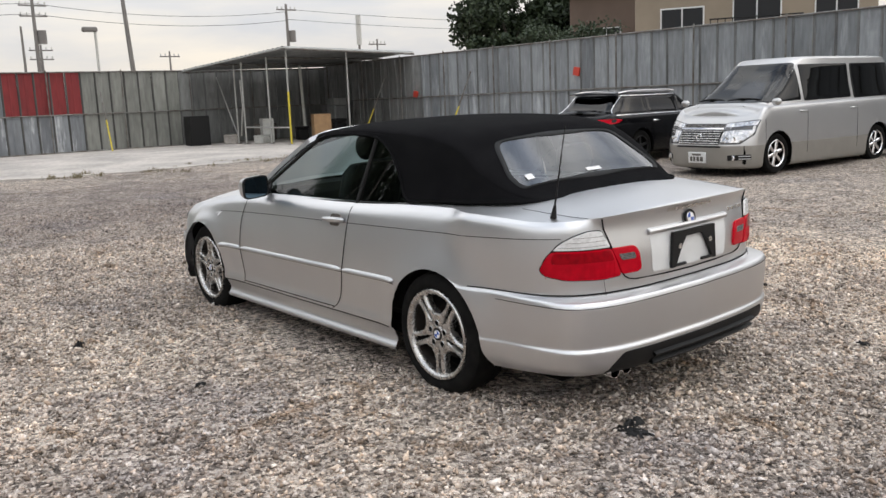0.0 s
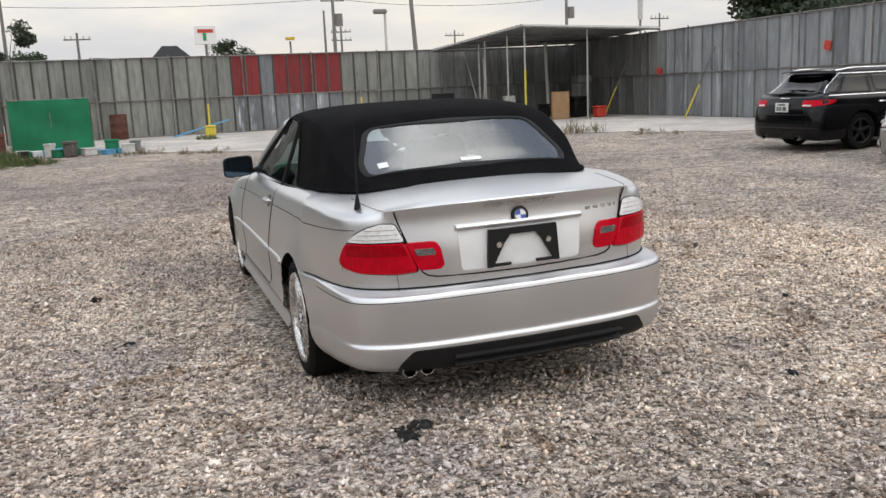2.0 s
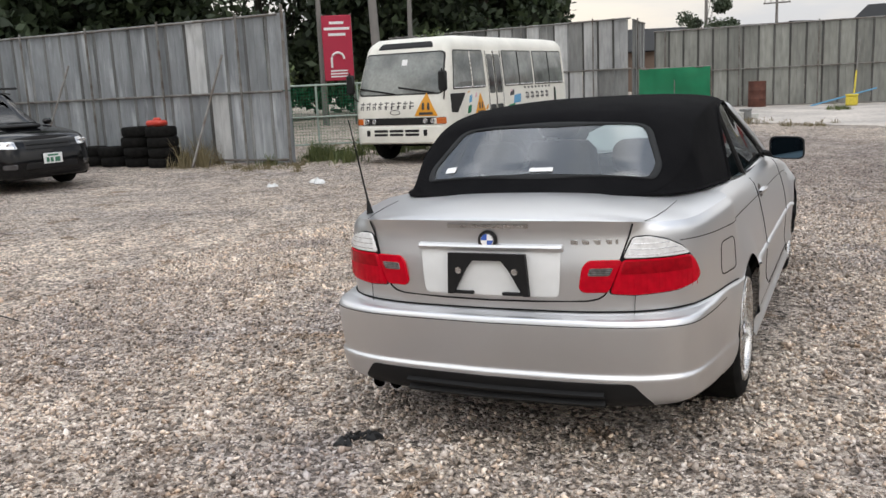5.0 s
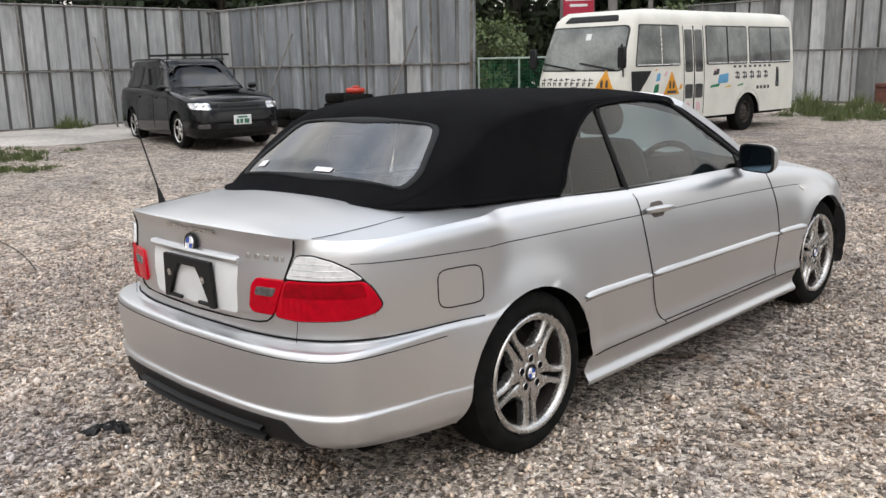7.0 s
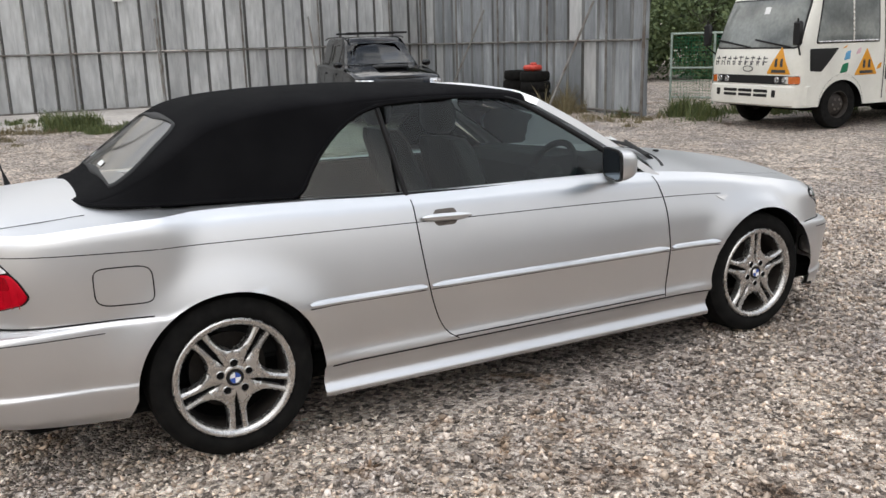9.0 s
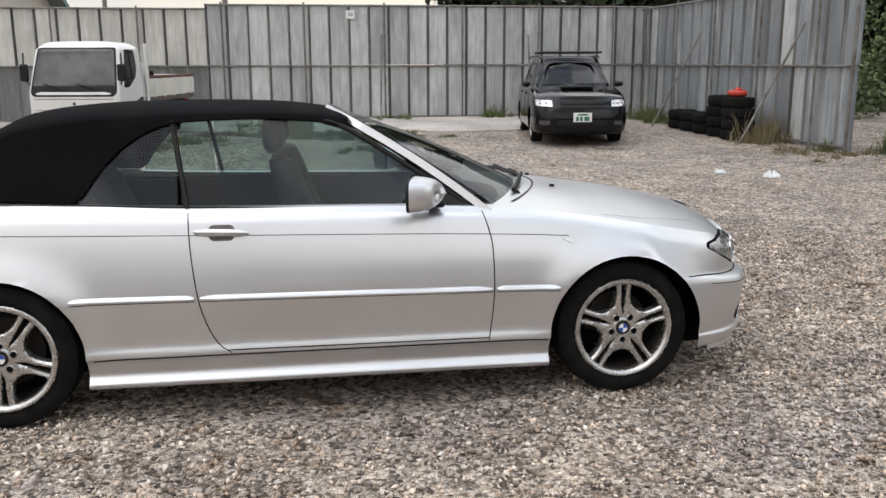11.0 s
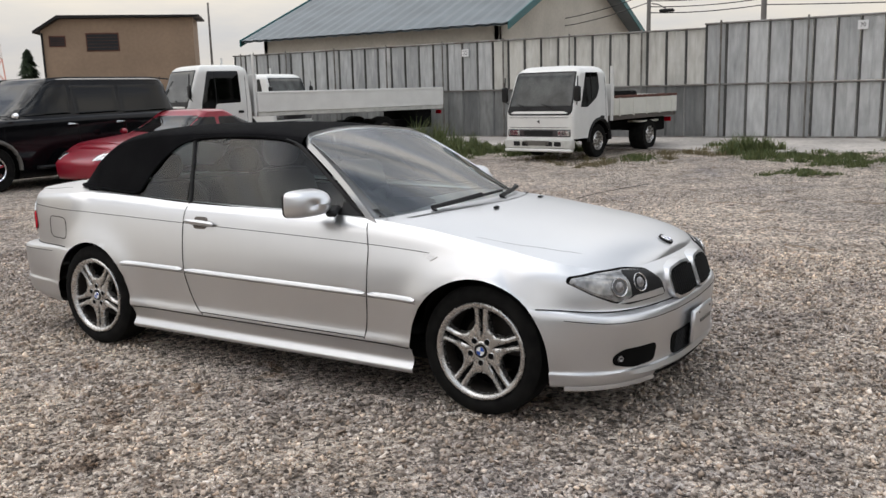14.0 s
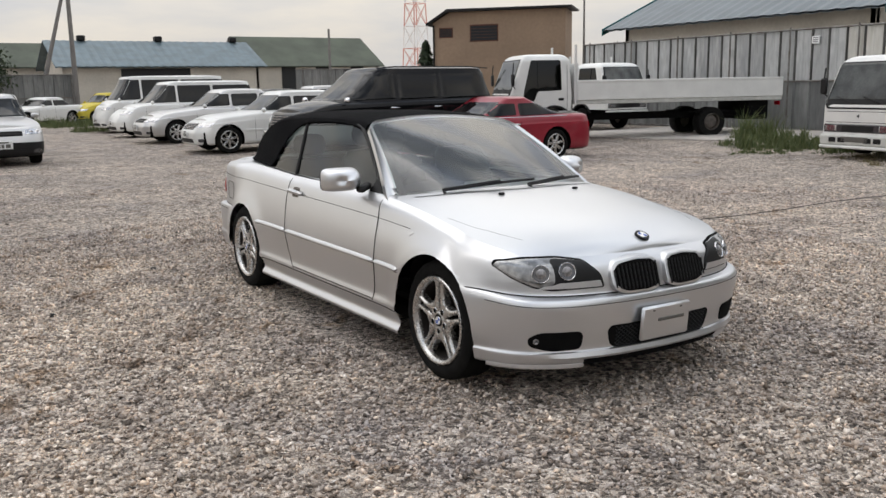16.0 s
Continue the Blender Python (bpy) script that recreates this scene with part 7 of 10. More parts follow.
# ---- alloy wheels: five pairs of spokes ----
def wheel(m, s, spin=0.0):
    """Wheel with its outer face towards +x before turning by m."""
    root = new("wheel")
    root.parent = car
    root.matrix_basis = m
    R = 0.317
    tyre = [(-0.215, 0.225), (-0.222, 0.245), (-0.222, 0.285), (-0.205, 0.309), (-0.17, R), (-0.113, R + 0.001), (-0.056, R), (-0.020, 0.310), (-0.003, 0.290), (0.004, 0.262), (0.000, 0.243), (-0.012, 0.231)]
    Geo().lathe(tyre, 72, "x").make("tyre", RUBBER, root)
    rim = [(-0.015, 0.2345), (0.000, 0.2340), (0.005, 0.2295), (0.005, 0.2220), (0.001, 0.2150), (-0.006, 0.2085), (-0.014, 0.2050), (-0.03, 0.2040)]
    Geo().lathe(rim, 72, "x").make("rim", ALLOY, root)
    Geo().lathe([(-0.03, 0.2041), (-0.06, 0.206), (-0.20, 0.206)], 48, "x").make("rim_barrel", BARREL, root)
    Geo().lathe([(-0.125, 0.0), (-0.125, 0.150), (-0.145, 0.150), (-0.15, 0.0)], 40, "x").make("brake_disc", BARREL, root)
    Geo().lathe([(-0.16, 0.0), (-0.16, 0.209)], 40, "x").make("wheel_back", LINER, root)
    rr = np.array([0.040, 0.055, 0.070, 0.085, 0.098, 0.106, 0.1075, 0.109, 0.1105, 0.1125, 0.116, 0.122, 0.130, 0.142, 0.156, 0.170, 0.184, 0.196, 0.207])
    hw = np.interp(rr, [0.1055, 0.107, 0.109, 0.1125, 0.116, 0.122, 0.130, 0.145, 0.16, 0.175, 0.19, 0.207], [0.0660, 0.0625, 0.0585, 0.0535, 0.0490, 0.0440, 0.0402, 0.0372, 0.0365, 0.0372, 0.0390, 0.0420])
    hw = np.where(rr < 0.1065, rr * math.pi / 5, hw)
    dep = np.interp(rr, [0.05, 0.08, 0.11, 0.19, 0.215], [-0.018, -0.015, -0.016, -0.015, -0.012])
    for k in range(5):
        a = 2 * math.pi * k / 5 + math.pi / 2 + spin
        ca, sa = math.cos(a), math.sin(a)
        for side in (-1, 1):
            P = []
            for r, h, d in zip(rr, hw, dep):
                s0 = float(np.interp(r, [0.066, 0.074, 0.12, 0.2], [0.0002, 0.0042, 0.0070, 0.0112]))
                w = h - s0
                ring = []
                web = float(sstep(np.array(r), 0.098, 0.112))
                for f, dx in ((0.0, -0.040 if r > 0.07 else 0.0), (0.02, -0.006 if r > 0.07 else 0.0), (0.12, 0.0), (0.5, 0.003), (0.80, -0.001 * web), (0.95, -0.009 * web), (1.0, -0.040 * web)):
                    o = a + side * (s0 + w * f) / r
                    ring.append((d + dx, r * math.cos(o), r * math.sin(o)))
                P.append(ring)
            Geo().grid(np.array(P), flip=side > 0).make("spoke", ALLOY, root)
        slot = []
        for r in (0.066, 0.205):
            slot.append([(-0.034, r * ca - o * sa, r * sa + o * ca) for o in (-0.012, 0.012)])
        Geo().grid(np.array(slot)).make("slot_floor", LINER, root)
        a2 = a + math.pi / 5
        Geo().lathe([(0, 0), (0.0, 0.0135)], 14, "x", (-0.0118, 0.057 * math.cos(a2), 0.057 * math.sin(a2))).make("bolt_hole", LINER, root)
        Geo().lathe([(0.0005, 0.0135), (0.003, 0.0150), (0.0, 0.0175)], 14, "x", (-0.0138, 0.057 * math.cos(a2), 0.057 * math.sin(a2))).make("bolt_collar", ALLOY, root)
    Geo().lathe([(-0.05, 0.050), (-0.0165, 0.047), (-0.0125, 0.043), (-0.0115, 0.038), (-0.0125, 0.034), (-0.018, 0.033)], 50, "x").make("hub", ALLOY, root)
    rd = roundel(Matrix.Identity(4), 0.033, root, "centre_cap")
    rd.matrix_basis = pose(-0.016, 0, 0, 0, 90, 0)
    return root


for s in (-1, 1):
    for (yc, zc0, ra), xf in zip(ARCH, (0.858, 0.836)):
        wheel(pose(s * xf, yc, 0.3135, 0, 0, 0 if s > 0 else 180), s, math.pi / 5 if yc < 0 else 0.0)


# ---- other vehicles ----
def simple_wheel(parent, m, r, w, rimr, spokes=5, rimmat=ALLOY, sw=0.03, steel=False):
    """Tyre, rim, spokes; the outer face looks to +x before m."""
    root = new("wheel")
    root.parent = parent
    root.matrix_basis = m
    Geo().lathe([(-w, rimr * 0.95), (-w - 0.004, rimr * 1.1), (-w, r * 0.95), (-w + 0.03, r), (-0.03, r), (-0.002, r * 0.95), (0.004, rimr * 1.15), (-0.006, rimr)], 36, "x").make("tyre", RUBBER, root)
    Geo().lathe([(-0.004, rimr * 1.01), (0.0, rimr * 0.97), (-0.02, rimr * 0.92), (-0.12, rimr * 0.9), (-0.12, 0.0)], 36, "x").make("rim", rimmat if steel else LINER, root)
    if steel:
        Geo().lathe([(-0.06, rimr * 0.75), (-0.03, rimr * 0.55), (-0.03, 0.0)], 24, "x").make("disc", rimmat, root)
        for k in range(6):
            a = k * math.pi / 3
            Geo().lathe([(0, 0), (0.012, rimr * 0.08), (0.0, rimr * 0.1)], 8, "x", (-0.026, rimr * 0.4 * math.cos(a), rimr * 0.4 * math.sin(a))).make("wheel_nut", ALLOYDARK, root)
    else:
        Geo().lathe([(-0.004, rimr * 1.01), (0.002, rimr * 0.97), (-0.012, rimr * 0.9)], 36, "x").make("rim_lip", rimmat, root)
        for k in range(spokes):
            a = 2 * math.pi * k / spokes + 0.3
            ca, sa = math.cos(a), math.sin(a)
            P = [[(-0.02 - 0.012 * (j in (0, 3)), rr * ca - o * sa, rr * sa + o * ca) for j, o in enumerate((-sw, -sw * 0.6, sw * 0.6, sw))] for rr in (rimr * 0.15, rimr * 0.5, rimr * 0.93)]
            Geo().grid(np.array(P)).make("spoke", rimmat, root)
        Geo().lathe([(-0.02, rimr * 0.25), (-0.01, rimr * 0.2), (-0.008, 0.0)], 18, "x").make("hub", rimmat, root)
    return root


def vehicle(name, label, m, L, W, H, wb, fo, r, belt, nose, tail, cowl, roof_f, roof_r, rear, paint, splits=(), glass=GLASSDARK, lower=None, rims=ALLOY, spokes=5, deck=True, crown=0.05,
            tumble=0.14, grille=None, head=None, taill=None, plate=WHITEPLASTIC, bumper=None, rails=False, cornerf=0.14, group="", trim=False, chrome=False, nosel=0.42, lamp_z=None, low=0.20, plate_z=0.45, rimk=0.68, slant=0.16, rslant=0.05, plates=True):
    """A car: nose towards +y. belt, nose, tail: heights; cowl, roof_f, roof_r, rear: places along y where the glasshouse starts and ends."""
    root = thing(name, m, label, "car", group)
    hw = W / 2
    f, b = L / 2, -L / 2
    ox = [0, hw - 0.34, hw - 0.11, hw - 0.025, hw, hw, hw - 0.03, hw - cornerf, hw - 0.36, 0]
    oy = [b, b + 0.015, b + 0.09, b + 0.28, b + 0.7, f - 0.75, f - 0.34, f - 0.13, f - 0.03, f]
    ch = np.r_[0, np.cumsum(np.hypot(np.diff(ox), np.diff(oy)))]
    n = 84
    s_ = np.linspace(0, ch[-1], n)
    px, py = interp(s_, ch, ox), interp(s_, ch, oy)
    dx, dy = np.gradient(px, s_), np.gradient(py, s_)
    ll = np.hypot(dx, dy)
    nx_, ny_ = dy / ll, -dx / ll
    nx_[0] = nx_[-1] = 0
    zt = interp(py, [b - 0.01, b + 0.12, min(rear + 0.1, b + 0.5), cowl - 0.1, cowl + 0.12, f - 0.16, f + 0.01], [tail - 0.03, tail, belt + 0.04, belt, belt - 0.02, nose + 0.03, nose])
    rows = [(low, -0.07), (low + 0.04, -0.02), (0.40, 0.004), (0.52, 0.006)]
    zz = [np.full(n, z) for z, _ in rows] + [zt * 0.55 + 0.52 * 0.45, zt - 0.12, zt - 0.035, zt]
    oo = [o for _, o in rows] + [0.0, -0.012, -0.035, -0.085]
    Z, O = np.array(zz), np.array(oo)
    fi = np.linspace(0, len(oo) - 1, 29)
    kx = np.arange(len(oo), dtype=float)
    ZZ = np.stack([interp(fi, kx, Z[:, i]) for i in range(n)])
    OO = interp(fi, kx, O)
    SH = np.stack([px[:, None] + nx_[:, None] * OO[None], py[:, None] + ny_[:, None] * OO[None], ZZ], -1)
    SH[0, :, 0] = SH[-1, :, 0] = 0
    # the nose leans back above the bumper, the tail a little forward
    lean_ = np.clip((ZZ - 0.46) / (zt[:, None] - 0.46), 0, 1) ** 1.5
    SH[..., 1] += lean_ * (rslant * sstep(-py, -b - 0.8, -b - 0.02) - slant * sstep(py, f - 0.9, f - 0.02))[:, None]
    loop_ = np.concatenate([SH, (SH * np.array([-1, 1, 1]))[-2:0:-1]], 0)
    nl, nn = loop_.shape[1], loop_.shape[0]
    axf = f - fo
    axles = (axf, axf - wb)
    ra = r + 0.045

    def inar(p):
        return abs(p[0]) > hw - 0.3 and any(math.hypot(p[1] - a, p[2] - r) < ra or (p[2] < r and abs(p[1] - a) < ra) for a in axles)

    def snp(p):
        if abs(p[0]) < hw - 0.3:
            return tuple(p)
        for a in axles:
            d = math.hypot(p[1] - a, p[2] - r)
            if p[2] >= r and d < ra:
                return (p[0], a + (p[1] - a) * ra / max(d, 1e-5), r + (p[2] - r) * ra / max(d, 1e-5))
            if p[2] < r and abs(p[1] - a) < ra:
                return (p[0], a + math.copysign(ra, p[1] - a), p[2])
        return tuple(p)

    body, low = [], []
    raw = []
    for i in range(nn):
        for j in range(nl - 1):
            k4 = [(i, j), ((i + 1) % nn, j), ((i + 1) % nn, j + 1), (i, j + 1)]
            ids = tuple(a * nl + c for a, c in k4)
            raw.append(ids)
            if all(inar(loop_[a, c]) for a, c in k4):
                continue
            (low if lower and fi[j] < 2.6 else body).append(ids)
    allp = loop_.reshape(-1, 3)
    sn = [snp(p) for p in allp]

    def sub(faces):
        idx, vv, ff = {}, [], []
        for fc in faces:
            row = []
            for k in fc:
                if k not in idx:
                    idx[k] = len(vv)
                    vv.append(sn[k])
                row.append(idx[k])
            ff.append(tuple(row))
        return vv, ff

    link("body", *sub(body), paint, root)
    if low:
        link("lower_body", *sub(low), lower, root, "contrasting lower body cladding")
    t = np.linspace(-1, 1, 17)
    D = np.array([[(x * SH[i, -1, 0], SH[i, -1, 1], SH[i, -1, 2] + crown * (1 - abs(x) ** 2.4) * min(1, SH[i, -1, 0] / 0.3)) for x in t] for i in range(n)])
    dk = Geo().grid(D, flip=True)
    dk.make("bonnet", paint, root)
    # glasshouse
    rings = []
    zr = H - 0.05
    for tt in np.linspace(0, 1, 9):
        k = tt + 0.10 * math.sin(math.pi * tt)
        y0, y1 = rear + (roof_r - rear) * k, cowl + (roof_f - cowl) * k
        h_ = hw - 0.09 - tumble * k * 0.9
        ring = []
        for a in np.linspace(0, 2 * math.pi, 65)[:-1]:
            ex = 0.22 if tt < 0.95 else 0.3
            x = h_ * np.sign(math.cos(a)) * abs(math.cos(a)) ** ex
            y = (y0 + y1) / 2 + (y1 - y0) / 2 * np.sign(math.sin(a)) * abs(math.sin(a)) ** (ex + 0.05)
            y -= 0.10 * (x / h_) ** 2 * (1 if math.sin(a) > 0.75 else 0)
            zb = belt - 0.02
            ring.append((x, y, zb + (zr - zb) * tt))
        rings.append(ring)
    last = np.array(rings[-1])
    c = last.mean(0)
    for q_, up in ((0.93, 0.024), (0.8, 0.038), (0.5, 0.048), (0.0, 0.052)):
        rings.append([tuple(c + (p - c) * q_ + np.array([0, 0, up])) for p in last])
    R_ = np.array(rings)
    R_ = np.concatenate([R_, R_[:, :1]], 1)
    gh = Geo().grid(R_)
    gob = gh.make("cabin", paint, root)
    tree_ = BVHTree.FromPolygons(gh.v + [tuple(p) for p in allp] + dk.v, gh.f + [tuple(i + len(gh.v) for i in fc) for fc in raw] + [tuple(i + len(gh.v) + len(allp) for i in fc) for fc in dk.f])

    def cast(o, w, out):
        p, nn_, _, _ = tree_.ray_cast(Vector(o), Vector(w))
        if p is None:
            return None
        if nn_.dot(Vector(w)) > 0:
            nn_ = -nn_
        return p + nn_ * out

    fr = lambda x, z, o: cast((x, f + 2, z), (0, -1, 0), o)
    rr_ = lambda x, z, o: cast((x, b - 2, z), (0, 1, 0), o)
    zl, zh = belt + 0.05, H - 0.14
    hb, ht = hw - 0.09 - 0.05, hw - 0.09 - tumble * 0.9 - 0.04
    patch(rounded([(-hb, zl), (hb, zl), (ht - 0.03, H - 0.115), (-ht + 0.03, H - 0.115)], 0.05), fr, "windscreen", GLASSCAR, root, 0.012, 0.02, steps=9)
    patch(rounded([(-hb, zl), (hb, zl), (ht, zh), (-ht, zh)], 0.06), rr_, "rear_window", glass, root, 0.012, 0.02, steps=9)
    yf = lambda z: cowl + (roof_f - cowl) * (z - belt) / (zr - belt) - 0.10
    yr = lambda z: rear + (roof_r - rear) * (z - belt) / (zr - belt) + 0.12
    marks = [None, *sorted(splits, reverse=True), None]
    for s in (-1, 1):
        sd = lambda y, z, o, s=s: cast((s * (hw + 1.5), y, z), (-s, 0, 0), o)
        for a, c2 in zip(marks[:-1], marks[1:]):
            fl, fh = (yf(zl) - 0.06, yf(zh)) if a is None else (a - 0.03, a - 0.03)
            bl, bh = (yr(zl), yr(zh)) if c2 is None else (c2 + 0.03, c2 + 0.03)
            if fl - bl > 0.1 and fh - bh > 0.02:
                patch(rounded([(fl, zl - 0.01), (fh, zh), (bh, zh), (bl, zl + 0.01)], 0.045), sd, "side_window", glass, root, 0.010, 0.03, steps=6)
        if chrome and chrome != "fittings":
            pts = [sd(y, zl - 0.035, 0.006) for y in np.linspace(yr(zl), yf(zl) - 0.05, 16)]
            Geo().tube([p for p in pts if p is not None], 0.010, 6).make("window_moulding", CHROME, root)
            pts = [] if chrome == "belt" else [sd(yr(zl) + (yr(zh + 0.03) - yr(zl)) * k, zl + (zh + 0.03 - zl) * k, 0.006) for k in np.linspace(0, 1, 8)] + [sd(y, zh + 0.035, 0.006) for y in np.linspace(yr(zh), yf(zh), 12)]
            if pts:
                Geo().tube([p for p in pts if p is not None], 0.010, 6).make("window_moulding", CHROME, root)
        for y in (splits[0] if splits else 0.0, cowl - 0.02) + ((splits[1],) if len(splits) > 1 else ()):
            pts = [sd(y, z, 0.0) for z in np.linspace(0.30, belt, 8)]
            Geo().tube([p for p in pts if p is not None], 0.004, 5).make("door_gap", SEAM, root)
        for y in ((splits[0] + 0.12,) if splits else (0.1,)) + ((splits[1] + 0.12,) if len(splits) > 1 else ()):
            p = sd(y, belt - 0.12, 0.01)
            if p is not None:
                Geo().box((-0.014, -0.10, -0.016), (0.014, 0.10, 0.016), 0.01).make("door_handle", CHROME if chrome else paint, root, m=Matrix.Translation(p))
        pts = [sd(y, 0.52, 0.002) for y in np.linspace(axles[1] + ra + 0.04, axles[0] - ra - 0.04, 12)]
        P = [[tuple(p + Vector((s * o, 0, z))) for o, z in ((0, -0.03), (0.012, -0.022), (0.014, 0.018), (0, 0.03))] for p in pts if p is not None]
        if len(P) > 2 and trim:
            Geo().grid(np.array(P), flip=s < 0).make("side_moulding", paint if not lower else lower, root)
        # mirror
        mp_ = Geo()
        for q1 in (0,):
            mp_.box((-0.085, -0.045, -0.055), (0.085, 0.05, 0.055), 0.038)
        mp_.make("door_mirror", CHROME if chrome and chrome != "belt" and not trim else paint, root, m=pose(s * (hw + 0.03), yf(zl) - 0.06, belt + 0.06))
        # wheels, housings
        for a in axles:
            simple_wheel(root, pose(s * (hw - 0.03), a, r - 0.005, 0, 0, 0 if s > 0 else 180), r, 0.2, r * rimk, spokes, rims)
            A_ = np.linspace(-0.2, math.pi + 0.2, 24)
            P = np.array([[(s * x, a + ra * math.cos(q_), r + ra * math.sin(q_)) for x in (hw - 0.02, hw - 0.4)] for q_ in A_])
            Geo().grid(P).make("wheel_housing", LINER, root)
        # lamps
        hz = lamp_z or (nose - 0.10)
        h0 = head or [(hw * 0.50, hz - 0.06), (hw * 0.93, hz - 0.05), (hw * 0.96, hz + 0.05), (hw * 0.52, hz + 0.05)]
        hl_ = patch(rounded([(s * x, z) for x, z in h0], 0.025), fr, "headlamp", LAMPGREY, root, 0.008, 0.03, steps=4)
        for k in (0.35, 0.7):
            xa = h0[0][0] + (h0[1][0] - h0[0][0]) * k
            p = fr(s * xa, (h0[0][1] + h0[2][1]) / 2, 0.006)
            if p is not None:
                Geo().lathe([(0, 0.0), (0.006, 0.022), (0.0, 0.038)], 16, "z").make("reflector", CHROME, hl_, m=Matrix.Translation(p) @ pose(0, 0, 0, -90, 0, 0))
        t0 = taill or [(hw * 0.62, tail - 0.28), (hw * 0.94, tail - 0.28), (hw * 0.95, tail - 0.13), (hw * 0.62, tail - 0.12)]
        patch(rounded([(s * x, z) for x, z in t0], 0.025), rr_, "tail_lamp", REDLAMP, root, 0.008, 0.03, steps=4)
        if rails:
            pts = [(s * (hw - 0.09 - tumble * 0.95), y, H - 0.045 + 0.035 * min(1, 6 * (y - roof_r) / (roof_f - roof_r) * 1.0, 6 * (roof_f - y) / (roof_f - roof_r))) for y in np.linspace(roof_r - 0.05, roof_f - 0.1, 14)]
            Geo().tube(pts, 0.013, 8).make("roof_rail", rails, root)
    if grille:
        gp = patch(rounded([(-hw * 0.46, grille[0]), (hw * 0.46, grille[0]), (hw * 0.46, grille[1]), (-hw * 0.46, grille[1])], 0.025), fr, "grille", TRIM, root, 0.008, 0.03, steps=4)
        for k in range(grille[2]):
            z = grille[0] + (grille[1] - grille[0]) * (k + 0.7) / (grille[2] + 0.4)
            pts = [fr(x, z, 0.012) for x in np.linspace(-hw * 0.42, hw * 0.42, 12)]
            Geo().tube([p for p in pts if p is not None], 0.008, 5).make("grille_bar", CHROME if grille[3] else TRIM, gp)
    bz = bumper or 0.30
    if plates:
        patch(rounded([(-hw * 0.55, bz - 0.05), (hw * 0.55, bz - 0.05), (hw * 0.5, bz + 0.05), (-hw * 0.5, bz + 0.05)], 0.03), fr, "air_intake", TRIM, root, 0.004, 0.03, steps=4)
    for s in (-1, 1) if plates else ():
        patch(rounded([(s * hw * 0.66, bz - 0.04), (s * hw * 0.88, bz - 0.03), (s * hw * 0.88, bz + 0.04), (s * hw * 0.66, bz + 0.045)], 0.03), fr, "fog_lamp", LAMPDARK, root, 0.004, 0.04, steps=3)
    vehicle.front, vehicle.rear = fr, rr_
    for place, yy_ in ((fr, plate_z), (rr_, min(0.75, tail - 0.2))) if plates else ():
        p = place(0, yy_, 0.012)
        rz_ = 0 if place is fr else 180
        pl2 = Geo().box((-0.165, -0.008, -0.083), (0.165, 0.008, 0.083), 0.006).make("number_plate", WHITEPLASTIC, root, "white number plate with plain bars", m=Matrix.Translation(p) @ pose(0, 0, 0, 0, 0, rz_))
        for x0, x1, z0, z1 in ((-0.09, 0.09, 0.035, 0.065), (-0.12, -0.03, -0.06, 0.015), (0.0, 0.05, -0.06, 0.015), (0.07, 0.12, -0.06, 0.015)):
            Geo().box((x0, 0.008, z0), (x1, 0.011, z1)).make("plate_bar", PLATEGREEN if paint is DARKGREYPAINT else CLADGREY, pl2)
    Geo().box((-hw + 0.12, b + 0.2, 0.18), (hw - 0.12, f - 0.2, 0.5), 0.02).make("underbody", LINER, root)
    return root


def at(x, y, rz):
    return pose(x, y, gz(x, y), 0, 0, rz)


van = vehicle("minivan", "silver minivan with tinted rear windows and chrome grille", at(11.36, 3.68, 85), 4.83, 1.80, 1.90, 2.95, 0.90, 0.325, 1.10, 0.95, 1.10, 1.86, 0.74, -2.16, -2.36, VANSILVER,
              (0.72, -0.75), GLASSDARK, lower=TWOTONE, rims=CHROME, spokes=6, tumble=0.17, low=0.11, bumper=0.16, slant=0.30, crown=0.07, cornerf=0.24, plates=False,
              head=[(0.43, 0.53), (0.70, 0.53), (0.84, 0.66), (0.86, 0.74), (0.43, 0.72)])
vf = vehicle.front
seal_ = lambda pts, nm, mt, o, lab="", par=van: patch(rounded(pts, 0.015), vf, nm, mt, par, o, 0.02, lab, 4)
for s in (-1, 1):
    # slim upper lamp over the main lamp, in one dark surround
    seal_([(s * 0.42, 0.505), (s * 0.71, 0.505), (s * 0.86, 0.65), (s * 0.875, 0.895), (s * 0.42, 0.845)], "lamp_surround", LAMPDARK, 0.004)
    up_ = seal_([(s * 0.43, 0.765), (s * 0.86, 0.80), (s * 0.87, 0.875), (s * 0.43, 0.83)], "upper_lamp", LAMPGREY, 0.012, "clear slim upper lamp")
    low_ = seal_([(s * 0.43, 0.53), (s * 0.70, 0.53), (s * 0.84, 0.66), (s * 0.855, 0.735), (s * 0.43, 0.715)], "main_lamp", LAMPGREY, 0.012, "clear headlamp lens")
    fg_ = seal_([(s * 0.56, 0.245), (s * 0.84, 0.26), (s * 0.84, 0.345), (s * 0.56, 0.335)], "fog_panel", TRIM, 0.014)
    q_ = vf(s * 0.62, 0.29, 0.014)
    Geo().lathe([(0, 0), (0.012, 0.028), (0.012, 0.036), (0.0, 0.045)], 18, "z").make("fog_lamp", CHROME, fg_, m=Matrix.Translation(q_) @ pose(0, 0, 0, -90, 0, 0))
    for z in (0.275, 0.318):
        Geo().tube([vf(s * x, z, 0.018) for x in np.linspace(0.69, 0.83, 6)], 0.008, 6).make("fog_slat", VANSILVER, fg_)
gr_ = seal_([(-0.42, 0.50), (0.42, 0.50), (0.42, 0.735), (-0.42, 0.735)], "grille", TRIM, 0.006, "dark grille with chrome slats")
